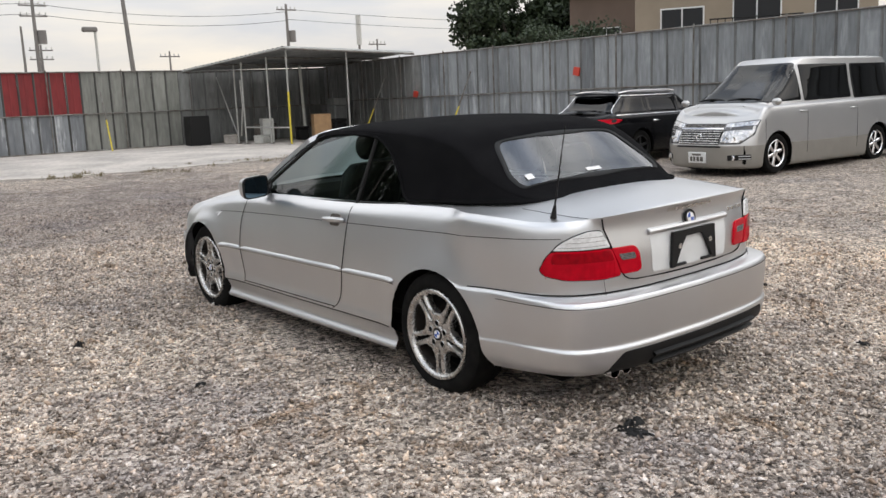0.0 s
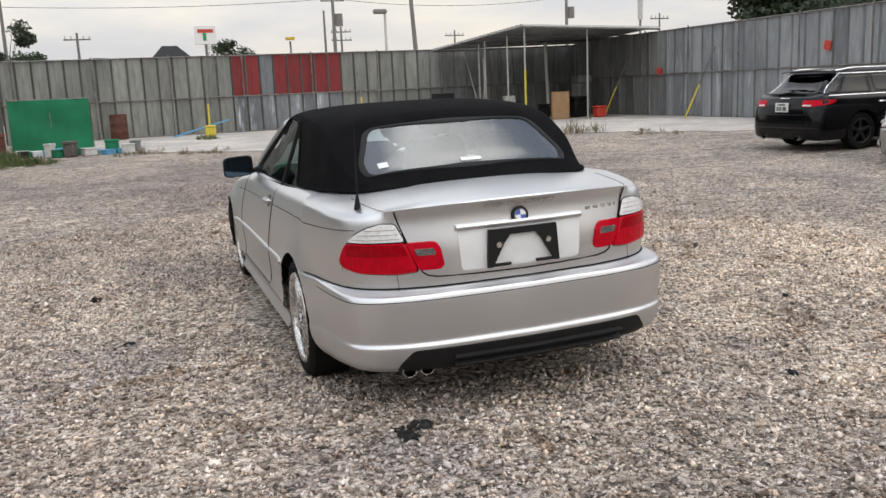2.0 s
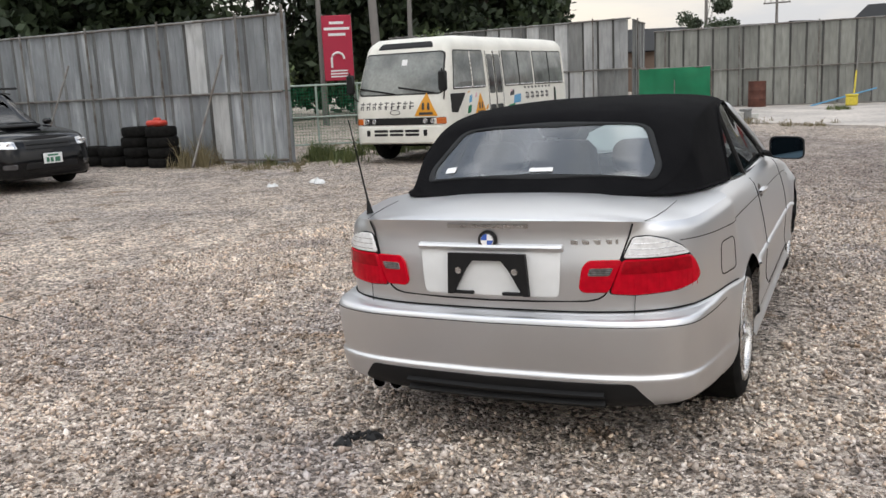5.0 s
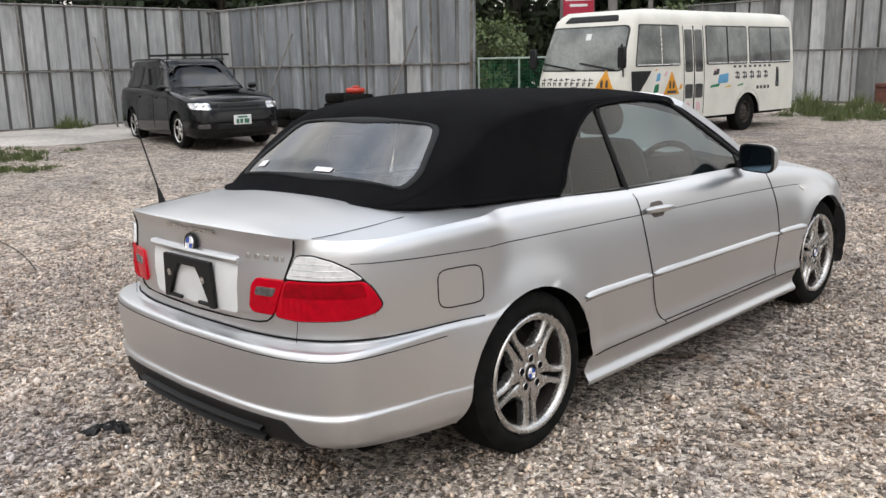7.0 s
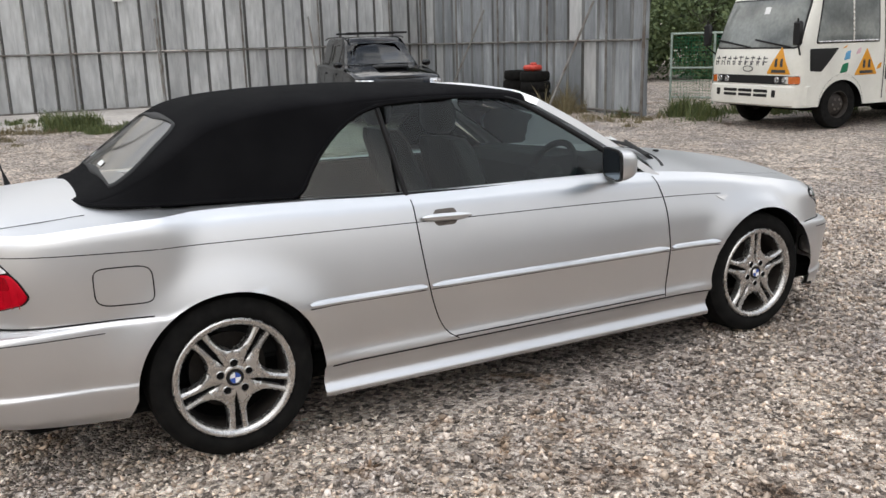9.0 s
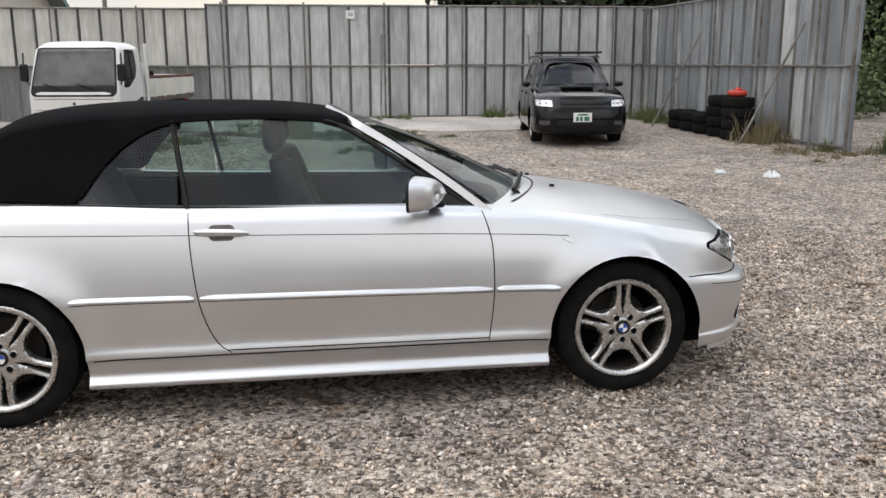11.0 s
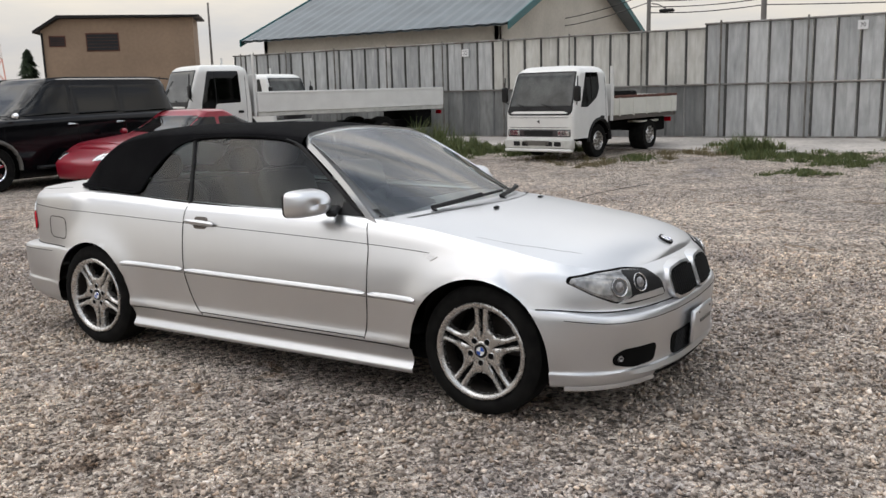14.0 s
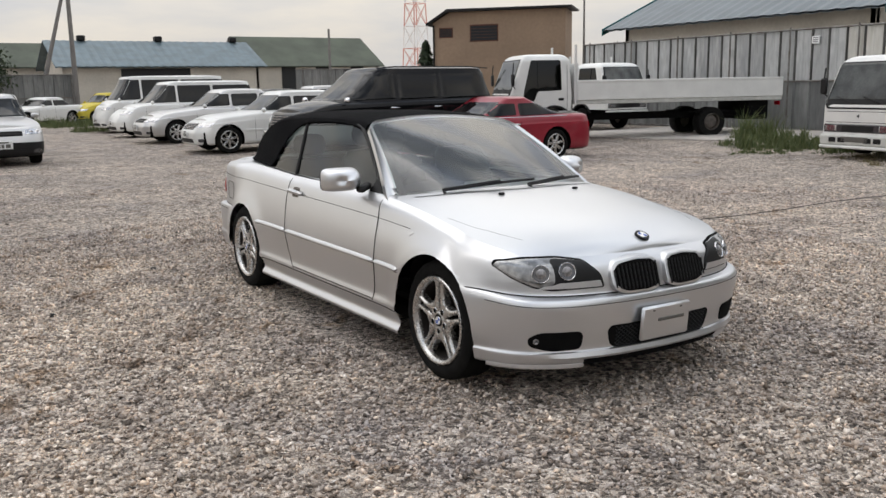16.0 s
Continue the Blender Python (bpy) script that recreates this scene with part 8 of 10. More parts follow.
for k in range(6):
    Geo().tube([vf(x, 0.52 + 0.038 * k, 0.014) for x in np.linspace(-0.40, 0.40, 14)], 0.010, 6).make("grille_bar", ALLOY, gr_)
Geo().tube([vf(x, 0.745, 0.016) for x in np.linspace(-0.43, 0.43, 14)], 0.020, 6).make("chrome_strip", CHROME, gr_)
gu_ = seal_([(-0.42, 0.775), (0.42, 0.775), (0.42, 0.835), (-0.42, 0.835)], "upper_grille", LAMPDARK, 0.006)
for k in range(3):
    Geo().tube([vf(x, 0.785 + 0.02 * k, 0.010) for x in np.linspace(-0.40, 0.40, 14)], 0.005, 5).make("grille_bar", ALLOY, gu_)
em_ = vf(0, 0.615, 0.026)
Geo().lathe([(0.0, 0.034), (0.010, 0.040), (0.010, 0.050), (0.0, 0.056)], 24, "z").make("emblem_ring", CHROME, gr_, m=Matrix.Translation(em_) @ pose(0, 0, 0, -78, 0, 0))
seal_([(-0.46, 0.455), (0.46, 0.455), (0.44, 0.485), (-0.44, 0.485)], "intake_slot", TRIM, 0.003)
np_ = Geo().box((-0.18, -0.012, -0.09), (0.18, 0.012, 0.09), 0.008).make("number_plate", WHITEPLASTIC, van, "white number plate with plain dark bars", m=Matrix.Translation(vf(0.0, 0.29, 0.012)) @ pose(0, 0, 0, -4, 0, 0))
for x0, x1, z0, z1 in ((-0.09, 0.09, 0.035, 0.065), (-0.13, -0.07, -0.06, 0.015), (-0.05, 0.0, -0.06, 0.015), (0.03, 0.07, -0.06, 0.015), (0.09, 0.13, -0.06, 0.015)):
    Geo().box((x0, 0.012, z0), (x1, 0.016, z1)).make("plate_bar", CLADGREY, np_)
for x0, x1 in ((0.66, 0.05), (-0.02, -0.60)):
    wp_ = [vf(x0 + (x1 - x0) * k, 1.175 + 0.03 * math.sin(3 * k), 0.02) for k in np.linspace(0, 1, 8)]
    Geo().tube([p_ for p_ in wp_ if p_ is not None], 0.012, 5).make("wiper", TRIM, van)
wag = vehicle("black_wagon", "black estate car with bright roof rails and window mouldings", at(11.75, 7.1, -90), 4.6, 1.77, 1.42, 2.65, 0.92, 0.32, 0.93, 0.72, 0.98, 1.05, 0.20, -1.62, -2.16, BLACKPAINT,
              (0.05, -0.95), GLASSDARK, None, TRIM, 5, rails=CHROME, chrome=True, rslant=0.10, tumble=0.20, taill=[(0.46, 0.765), (0.70, 0.765), (0.865, 0.80), (0.86, 0.885), (0.44, 0.875)])
wr = vehicle.rear
sp_ = [[tuple(Vector((x, -1.66 - d_ + 0.10 * x * x, 1.375 - 0.05 * x * x + h_))) for d_, h_ in ((0.0, 0.03), (0.14, 0.012), (0.15, -0.006), (0.02, -0.02))] for x in np.linspace(-0.60, 0.60, 16)]
Geo().grid(np.array(sp_)).grid(np.array(sp_)[::-1] - np.array([0, 0, 0.004])).make("roof_spoiler", BLACKPAINT, wag)
for z_, r_ in ((0.63, 0.006), (0.40, 0.010)):
    Geo().tube([p_ for p_ in [wr(x, z_, 0.002) for x in np.linspace(-0.80, 0.80, 24)] if p_ is not None], r_, 5).make("bumper_line", TRIM, wag)
for s in (-1, 1):
    patch(rounded([(s * 0.48, 0.775), (s * 0.66, 0.775), (s * 0.66, 0.80), (s * 0.48, 0.80)], 0.008), wr, "reverse_lens", WHITELAMP, wag, 0.012, 0.03, steps=3)
    Geo().lathe([(-0.02, 0.03), (-0.02, 0.036), (0.10, 0.036)], 16, "z").make("exhaust_pipe", CHROME, wag, m=pose(s * 0.42, -2.20, 0.22, 90, 0, 0))
Geo().tube([wr(x, 0.905 + 0.0 * x, 0.012) for x in np.linspace(-0.12, 0.12, 8)], 0.010, 5).make("emblem_bar", CHROME, wag)
sub = vehicle("black_suv_wagon", "black estate with roof rails, bonnet scoop and clear headlamps", at(-12.80, 5.08, -99), 4.46, 1.735, 1.60, 2.525, 0.94, 0.315, 1.0, 0.82, 1.0, 0.95, 0.25, -1.85, -2.08, DARKGREYPAINT,
        (0.12, -0.85), GLASSDARK, None, ALLOY, 5, grille=(0.66, 0.80, 1, False), rails=TRIM, head=[(0.52, 0.68), (0.82, 0.70), (0.83, 0.81), (0.53, 0.80)], bumper=0.40, plate_z=0.50, slant=0.10, tumble=0.19)
Geo().box((-0.30, 1.02, 0.985), (0.30, 1.55, 1.05), 0.03).make("bonnet_scoop", TRIM, sub)
for s in (-0.6, 0.35):
    Geo().tube([(-0.62, s, 1.66), (0.62, s, 1.66)], 0.02, 8).make("roof_bar", TRIM, sub)
suv = vehicle("large_suv", "large black off-road wagon with chrome mirrors and grey bumpers", at(-6.15, -11.75, -90), 5.0, 2.0, 1.93, 3.02, 0.66, 0.39, 1.20, 1.04, 1.18, 1.62, 0.66, -2.2, -2.42, BLACKPAINT,
        (0.15, -0.90), GLASSDARK, None, CHROME, 6, rimk=0.56, grille=(0.76, 0.98, 4, True), chrome="fittings", rails=TRIM, head=[(0.56, 0.80), (0.93, 0.82), (0.95, 0.95), (0.56, 0.97)], lamp_z=0.88, tumble=0.18, slant=0.14, cornerf=0.20, crown=0.06)
for s in (-1, 1):
    for a in (2.5 - 0.66, 2.5 - 0.66 - 3.02):
        pts = [(s * 1.005, a + 0.47 * math.cos(q_), 0.39 + 0.47 * math.sin(q_)) for q_ in np.linspace(-0.1, math.pi + 0.1, 22)]
        Geo().tube(pts, 0.035, 8).make("arch_moulding", CLADGREY, suv)
    Geo().box((s * 1.02 - 0.11, -1.0, 0.33), (s * 1.02 + 0.02, 1.1, 0.39), 0.02).make("running_board", TRIM, suv)
bmp_pts = [[(x, 2.51 - 0.16 * abs(x / 0.97) ** 4 + o_, z_) for o_, z_ in ((-0.10, 0.44), (0.02, 0.46), (0.05, 0.54), (0.04, 0.64), (0.0, 0.67), (-0.12, 0.68))] for x in np.linspace(-0.97, 0.97, 28)]
bmp = Geo().grid(np.array(bmp_pts), flip=True).make("front_bumper", CLADGREY, suv)
Geo().tube([Vector(r_[3]) + Vector((0, 0.004, 0.0)) for r_ in bmp_pts], 0.016, 6).make("bumper_top", CHROME, bmp)
for s in (-1, 1):
    Geo().box((s * 0.62 - 0.09, 2.525, 0.50), (s * 0.62 + 0.09, 2.55, 0.58), 0.02).make("fog_lamp", LAMPDARK, bmp)
vehicle("red_coupe", "red two-door coupe with alloy wheels and a low roof", at(-7.15, -9.45, -92), 4.5, 1.74, 1.29, 2.53, 0.95, 0.315, 0.86, 0.68, 0.90, 0.78, -0.05, -0.70, -1.75, REDPAINT,
        (-0.35,), GLASSDARK, None, ALLOY, 7, chrome="belt", slant=0.34, cornerf=0.30, plates=False, taill=[(0.36, 0.62), (0.80, 0.62), (0.80, 0.76), (0.36, 0.76)])
rw_label = "white four-door saloon in a row of parked cars"
grp = "row of parked cars"
vehicle("white_saloon", rw_label, at(-5.36, -15.95, -90), 4.66, 1.76, 1.44, 2.75, 0.78, 0.315, 0.92, 0.76, 0.98, 0.92, 0.15, -1.25, -1.85, WHITEPAINT, (-0.15, -1.0), GLASSDARK, None, ALLOY, 7, grille=(0.56, 0.70, 4, True), group=grp, trim=True, slant=0.26, cornerf=0.27)
vehicle("silver_saloon", "silver four-door saloon in a row of parked cars", at(-5.2, -20.0, -90), 4.7, 1.74, 1.46, 2.7, 0.9, 0.31, 0.93, 0.74, 1.0, 0.9, 0.1, -1.2, -1.9, VANSILVER, (-0.15, -1.0), GLASSDARK, None, ALLOY, 7, grille=(0.58, 0.68, 2, False), group=grp, slant=0.28, cornerf=0.28)
vehicle("white_people_carrier", "white people carrier in a row of parked cars", at(-5.3, -23.6, -88), 4.7, 1.72, 1.72, 2.75, 0.9, 0.31, 1.0, 0.86, 1.0, 1.5, 0.75, -2.05, -2.28, WHITEPAINT, (0.45, -0.7), GLASSDARK, None, ALLOY, 6, group=grp, slant=0.30, cornerf=0.26)
vehicle("white_minibus", "white high-roofed van in a row of parked cars", at(-5.6, -27.4, -88), 4.7, 1.7, 1.96, 2.6, 0.8, 0.31, 1.08, 0.95, 1.05, 1.9, 1.35, -2.15, -2.3, WHITEPAINT, (0.9, -0.5), GLASSDARK, None, ALLOYDARK, 6, group=grp)
vehicle("white_wagon", "white estate car in the second row of parked cars", at(-11.2, -19.8, -90), 4.6, 1.72, 1.5, 2.65, 0.9, 0.31, 0.93, 0.75, 0.98, 0.9, 0.2, -1.85, -2.15, WHITEPAINT, (-0.05, -0.95), group="second row of parked cars")
vehicle("white_hatchback", "white hatchback in the second row of parked cars", at(-11.0, -23.5, -90), 4.2, 1.7, 1.5, 2.5, 0.85, 0.3, 0.93, 0.78, 0.98, 0.95, 0.3, -1.5, -1.9, WHITEPAINT, (-0.05, -0.9), group="second row of parked cars")
vehicle("silver_wagon", "silver estate car in the second row of parked cars", at(-11.4, -27.2, -90), 4.6, 1.72, 1.52, 2.65, 0.9, 0.31, 0.95, 0.76, 1.0, 0.9, 0.2, -1.85, -2.15, VANSILVER, (-0.05, -0.95), group="second row of parked cars")
vehicle("dark_saloon", "black saloon in the second row of parked cars", at(-11.0, -31.0, -90), 4.7, 1.74, 1.42, 2.7, 0.9, 0.31, 0.92, 0.73, 0.98, 0.85, 0.1, -1.2, -1.9, BLACKPAINT, (-0.15, -1.0), group="second row of parked cars")
vehicle("grey_hatchback", "silver grey hatchback with a dark bumper", at(1.12, -16.9, 2), 4.2, 1.70, 1.50, 2.5, 0.88, 0.305, 0.95, 0.80, 0.98, 0.95, 0.35, -1.5, -1.9, VANSILVER, (-0.05, -0.9), GLASSDARK, TRIM, ALLOYDARK, 5, grille=(0.62, 0.72, 2, False))
vehicle("low_sports_car", "low white sports car at the far edge of the yard", at(-3.0, -38.5, -60), 4.2, 1.7, 1.25, 2.4, 0.9, 0.3, 0.82, 0.62, 0.86, 0.6, 0.0, -0.9, -1.5, WHITEPAINT, (-0.3,))
vehicle("yellow_hatchback", "small yellow hatchback at the far edge of the yard", at(-6.2, -39.5, -70), 3.5, 1.6, 1.4, 2.3, 0.7, 0.28, 0.9, 0.72, 0.92, 0.8, 0.3, -1.2, -1.6, YELLOWPAINT, (-0.1,))


# ---- kindergarten bus ----
def round_box(hw, y0, y1, z0, z1, rc, tum, nose=0.0, lv=14, knee=None):
    """A vehicle body: rounded plan, sides leaning in towards the roof, closed top."""
    rings = []
    for t in np.linspace(0, 1, lv):
        z = z0 + (z1 - z0) * t
        k = max(0, t - 0.35) / 0.65
        top_r = max(0.0, (t - 0.9) / 0.1)
        h = hw - tum * k ** 1.5 - 0.10 * top_r ** 2
        ya, yb = y0 + 0.05 * k + 0.10 * top_r ** 2, y1 - nose * (k ** 1.2 if knee is None else 0.06 * t + 0.94 * max(0.0, (z - knee) / (z1 - knee))) - (0.12 if knee is None else 0.07) * top_r ** 2
        ring = []
        for cx, cy, a0 in ((h - rc, yb - rc, 0), (-(h - rc), yb - rc, 90), (-(h - rc), ya + rc, 180), (h - rc, ya + rc, 270)):
            for a in np.linspace(a0, a0 + 90, 8):
                bow = 0.0
                ring.append((cx + rc * math.cos(radians(a)), cy + rc * math.sin(radians(a)) + bow, z))
        full = []
        for k, p in enumerate(ring):
            p2 = ring[(k + 1) % len(ring)]
            cut = (1 if k % 8 != 7 else (20 if k in (7, 23) else 64))
            full += [tuple(p[c_] + (p2[c_] - p[c_]) * q_ / cut for c_ in range(3)) for q_ in range(cut)]
        rings.append(full)
    last = np.array(rings[-1])
    c = last.mean(0)
    for q_, up in ((0.85, 0.03), (0.4, 0.045), (0.0, 0.05)):
        rings.append([tuple(c + (p - c) * q_ + np.array([0, 0, up])) for p in last])
    R_ = np.array(rings)
    return np.concatenate([R_, R_[:, :1]], 1)


def caster(g, extra=()):
    tr = BVHTree.FromPolygons(g.v, g.f)

    def cast(o, w, out):
        p, n_, _, _ = tr.ray_cast(Vector(o), Vector(w))
        if p is None:
            return None
        return p + (n_ if n_.dot(Vector(w)) < 0 else -n_) * out
    return cast


def arch_cut(g, axles, zc, ra, side):
    """Cuts round wheel arches into the sides of a body sheet."""
    vs, flags = [], []
    for x, y, z in g.v:
        near = [a for a in axles if abs(x) > side and math.hypot(y - a, z - zc) < ra]
        flags.append(bool(near))
        if near:
            d = max(math.hypot(y - near[0], z - zc), 1e-5)
            y, z = near[0] + (y - near[0]) * ra / d, zc + (z - zc) * ra / d
        vs.append((x, y, z))
    return vs, [f_ for f_ in g.f if not all(flags[i] for i in f_)]


def triangle_sign(place, cx, cz, s, parent):
    o = rounded([(cx - s, cz - s * 0.8), (cx + s, cz - s * 0.8), (cx, cz + s)], 0.03)
    sg_ = patch(o, place, "warning_sign", ORANGE, parent, 0.006, 0.03, steps=4, label="orange triangular warning sign")
    for dx in (-0.22, 0.22):
        patch(rounded([(cx + dx * s - 0.12 * s, cz - s * 0.35), (cx + dx * s + 0.12 * s, cz - s * 0.35), (cx + dx * s + 0.09 * s, cz + s * 0.22), (cx + dx * s - 0.09 * s, cz + s * 0.22)], 0.02), place, "sign_shape", INK, sg_, 0.009, 0.05, steps=2)
    patch(rounded([(cx - s * 0.62, cz - s * 0.7), (cx + s * 0.62, cz - s * 0.7), (cx + s * 0.58, cz - s * 0.5), (cx - s * 0.58, cz - s * 0.5)], 0.01), place, "sign_bar", INK, sg_, 0.009, 0.05, steps=2)


def build_bus():
    x0, y0 = -6.25, 11.85
    root = thing("school_bus", at(x0, y0, -183.9), "small white kindergarten bus with painted lettering and warning triangles", "bus")
    hw, f, b, H = 1.0, 2.86, -3.12, 2.46
    P = round_box(hw, b, f, 0.42, H, 0.17, 0.12, 0.42, 26)
    g = Geo().grid(P)
    # wheel arches: leave out faces round the axles
    axf, axr, r = 1.95, -1.18, 0.375
    cast = caster(g)
    link("body", *arch_cut(g, (axf, axr), r, r + 0.09, 0.7), BUSWHITE, root)
    fr = lambda x, z, o: cast((x, f + 2, z), (0, -1, 0), o)
    Geo().box((-0.85, b + 0.2, 0.35), (0.85, f - 0.3, 0.6), 0.03).make("underbody", LINER, root)
    patch(rounded([(-0.93, 1.36), (0.93, 1.36), (0.87, 2.19), (-0.87, 2.19)], 0.10), fr, "windscreen_seal", TRIM, root, 0.003, 0.01, steps=5)
    patch(rounded([(-0.905, 1.385), (0.905, 1.385), (0.845, 2.165), (-0.845, 2.165)], 0.09), fr, "windscreen", GLASSBUS, root, 0.008, 0.01, steps=6)
    patch(rounded([(-0.10, 1.93), (0.02, 1.93), (0.02, 2.05), (-0.10, 2.05)], 0.01), fr, "notice", WHITEPLASTIC, root, 0.012, 0.03, steps=2)
    patch(rounded([(-0.62, 2.26), (0.62, 2.26), (0.55, 2.38), (-0.55, 2.38)], 0.05), fr, "destination_panel", TRIM, root, 0.004, 0.02, steps=4)
    band = patch(rounded([(-0.97, 0.79), (0.97, 0.79), (0.97, 0.93), (-0.97, 0.93)], 0.02), fr, "lamp_band", TRIM, root, 0.006, 0.01, steps=5)
    for s in (-1, 1):
        for x in (0.56, 0.72):
            p = fr(s * x, 0.86, 0.008)
            Geo().lathe([(0.0, 0.0), (0.012, 0.034), (0.01, 0.045), (0.0, 0.052)], 20, "z").make("headlamp", LAMPGREY, band, m=Matrix.Translation(p) @ pose(0, 0, 0, -90, 0, 0))
        patch(rounded([(s * 0.80, 0.80), (s * 0.97, 0.80), (s * 0.97, 0.92), (s * 0.80, 0.92)], 0.015), fr, "indicator", AMBER, band, 0.010, 0.04, steps=3)
    bmp = []
    for a in np.linspace(-1, 1, 25):
        x = 1.03 * a
        y = f + 0.10 - 0.28 * max(0, abs(a) - 0.8) / 0.2 * 1.0
        bmp.append([(x, y - 0.06, 0.77), (x, y, 0.75), (x, y + 0.02, 0.60), (x, y, 0.45), (x, y - 0.08, 0.42)])
    bp_ = Geo().grid(np.array(bmp), flip=True).make("front_bumper", BUSWHITE, root)
    for k in range(2):
        for s in (-1, 0, 1):
            Geo().box((s * 0.34 - 0.15, f + 0.105, 0.58 + 0.075 * k), (s * 0.34 + 0.15, f + 0.125, 0.63 + 0.075 * k), 0.01).make("bumper_slot", TRIM, bp_)
    for s in (-1, 1):
        Geo().box((s * 0.62 - 0.04, f + 0.105, 0.58), (s * 0.62 + 0.04, f + 0.125, 0.70), 0.015).make("bumper_slot", TRIM, bp_)
    # lettering on the front as plain bars
    rl = random.Random(3)
    for k in range(9):
        x = 0.80 - 0.135 * k
        for dx, dz, w_, h_ in ((0, rl.uniform(0.03, 0.06), 0.095, 0.020), (rl.uniform(-0.02, 0.02), -0.02, 0.07, 0.018), (rl.uniform(-0.03, 0.03), 0.0, 0.020, 0.15), (0.035, -0.04, 0.020, 0.075)):
            patch([(x + dx - w_ / 2, 1.17 + dz - h_ / 2), (x + dx + w_ / 2, 1.17 + dz - h_ / 2), (x + dx + w_ / 2, 1.17 + dz + h_ / 2), (x + dx - w_ / 2, 1.17 + dz + h_ / 2)], fr, "lettering_bar", INK, root, 0.003, 0.02, steps=2, dip=0.0)
    ring_ = [fr(0.12 * math.cos(a) * 0.9 + 0.08, 1.035 + 0.045 * math.sin(a), 0.006) for a in np.linspace(0, 2 * math.pi, 25)]
    Geo().tube(ring_, 0.007, 5, cap=False).make("emblem", LAMPDARK, root)
    triangle_sign(fr, -0.585, 1.155, 0.255, root)
    for s in (-1, 1):
        sd = lambda y, z, o, s=s: cast((s * 3, y, z), (-s, 0, 0), o)
        left = s < 0
        spans = [(2.54, 1.18), (0.34, -1.14), (-1.20, -2.86)] if left else [(2.5, 1.3), (1.2, 0.1), (0.0, -1.0), (-1.06, -2.05), (-2.12, -2.92)]
        for ya, yb in spans:
            sl = patch(rounded([(ya, 1.43), (yb, 1.43), (yb, 2.20), (ya - (0.16 if ya > 2 else 0), 2.20)], 0.05), sd, "window_seal", TRIM, root, 0.004, 0.01, steps=3)
            patch(rounded([(ya - 0.025, 1.455), (yb + 0.025, 1.455), (yb + 0.025, 2.175), (ya - 0.025 - (0.16 if ya > 2 else 0), 2.175)], 0.04), sd, "side_window", GLASSBUS, sl, 0.009, 0.01, steps=4)
            ym = (ya + yb) / 2 - (0.10 if ya > 2 else 0.0)
            Geo().tube([sd(ym, z, 0.012) for z in np.linspace(1.46, 2.17, 5)], 0.014, 5).make("window_divider", ALLOY if ya > 2 else TRIM, sl)
            Geo().tube([sd(y_, 1.462, 0.010) for y_ in np.linspace(ya - 0.04, yb + 0.04, 10)], 0.012, 5).make("window_rail", ALLOY, sl)
        if left:
            dr = patch(rounded([(1.10, 0.48), (0.42, 0.48), (0.42, 2.20), (1.10, 2.20)], 0.05), sd, "folding_door", BUSWHITE, root, 0.012, 0.01, steps=4, label="white folding door with narrow panes")
            for ya, yb in ((1.05, 0.80), (0.72, 0.47)):
                patch(rounded([(ya, 1.30), (yb, 1.30), (yb, 2.12), (ya, 2.12)], 0.04), sd, "door_pane", GLASSTRUCK, dr, 0.018, 0.02, steps=3)
                patch(rounded([(ya, 0.80), (yb, 0.80), (yb, 1.08), (ya, 1.08)], 0.04), sd, "door_pane", GLASSTRUCK, dr, 0.018, 0.02, steps=3)
                patch(rounded([(ya - 0.05, 0.56), (yb + 0.05, 0.56), (yb + 0.08, 0.72), (ya - 0.04, 0.74)], 0.05), sd, "graphic", PINK, dr, 0.016, 0.03, steps=2)
                for ye in (ya + 0.035, yb - 0.035):
                    Geo().tube([sd(ye, z, 0.014) for z in np.linspace(0.5, 2.18, 6)], 0.007, 5).make("leaf_edge", SEAM, dr)
            Geo().tube([sd(0.76, z, 0.016) for z in np.linspace(0.5, 2.18, 6)], 0.012, 5).make("door_gap", SEAM, dr)
            patch(rounded([(2.66, 1.36), (2.05, 1.36), (2.40, 0.98), (2.64, 1.0)], 0.03), sd, "vent_panel", TRIM, root, 0.004, 0.02, steps=3)
            triangle_sign(sd, 1.46, 1.10, 0.25, root)
            # graphics and lettering bars
            for ya, yb, za, zb_, mt in ((0.12, -0.10, 1.22, 1.36, INK), (-0.05, -0.42, 1.05, 1.26, INKBLUE), (0.22, -0.12, 0.98, 1.06, GREENNET), (-0.75, -0.98, 0.98, 1.04, GREENNET), (1.95, 1.82, 1.15, 1.32, INKBLUE), (2.0, 1.9, 1.34, 1.40, ORANGE), (1.24, 1.14, 0.98, 1.10, ORANGE), (2.02, 1.86, 0.94, 1.12, GREENNET), (1.70, 1.60, 1.24, 1.36, PINK), (1.06, 0.92, 1.10, 1.26, SIGNYELLOW), (0.10, 0.0, 1.28, 1.38, PINK), (-0.30, -0.52, 0.96, 1.02, SIGNYELLOW)):
                patch(rounded([(ya, za), (yb, za + 0.02), (yb - 0.02, zb_), (ya - 0.05, zb_ - 0.03)], 0.03), sd, "graphic", mt, root, 0.004, 0.03, steps=2)
            for k in range(8):
                y = -0.62 - 0.19 * k
                for dz, hh in ((1.36, 0.045),):
                    patch([(y, dz), (y - 0.09, dz), (y - 0.09, dz + hh), (y, dz + hh)], sd, "lettering_bar", INK, root, 0.003, 0.02, steps=2, dip=0.0)
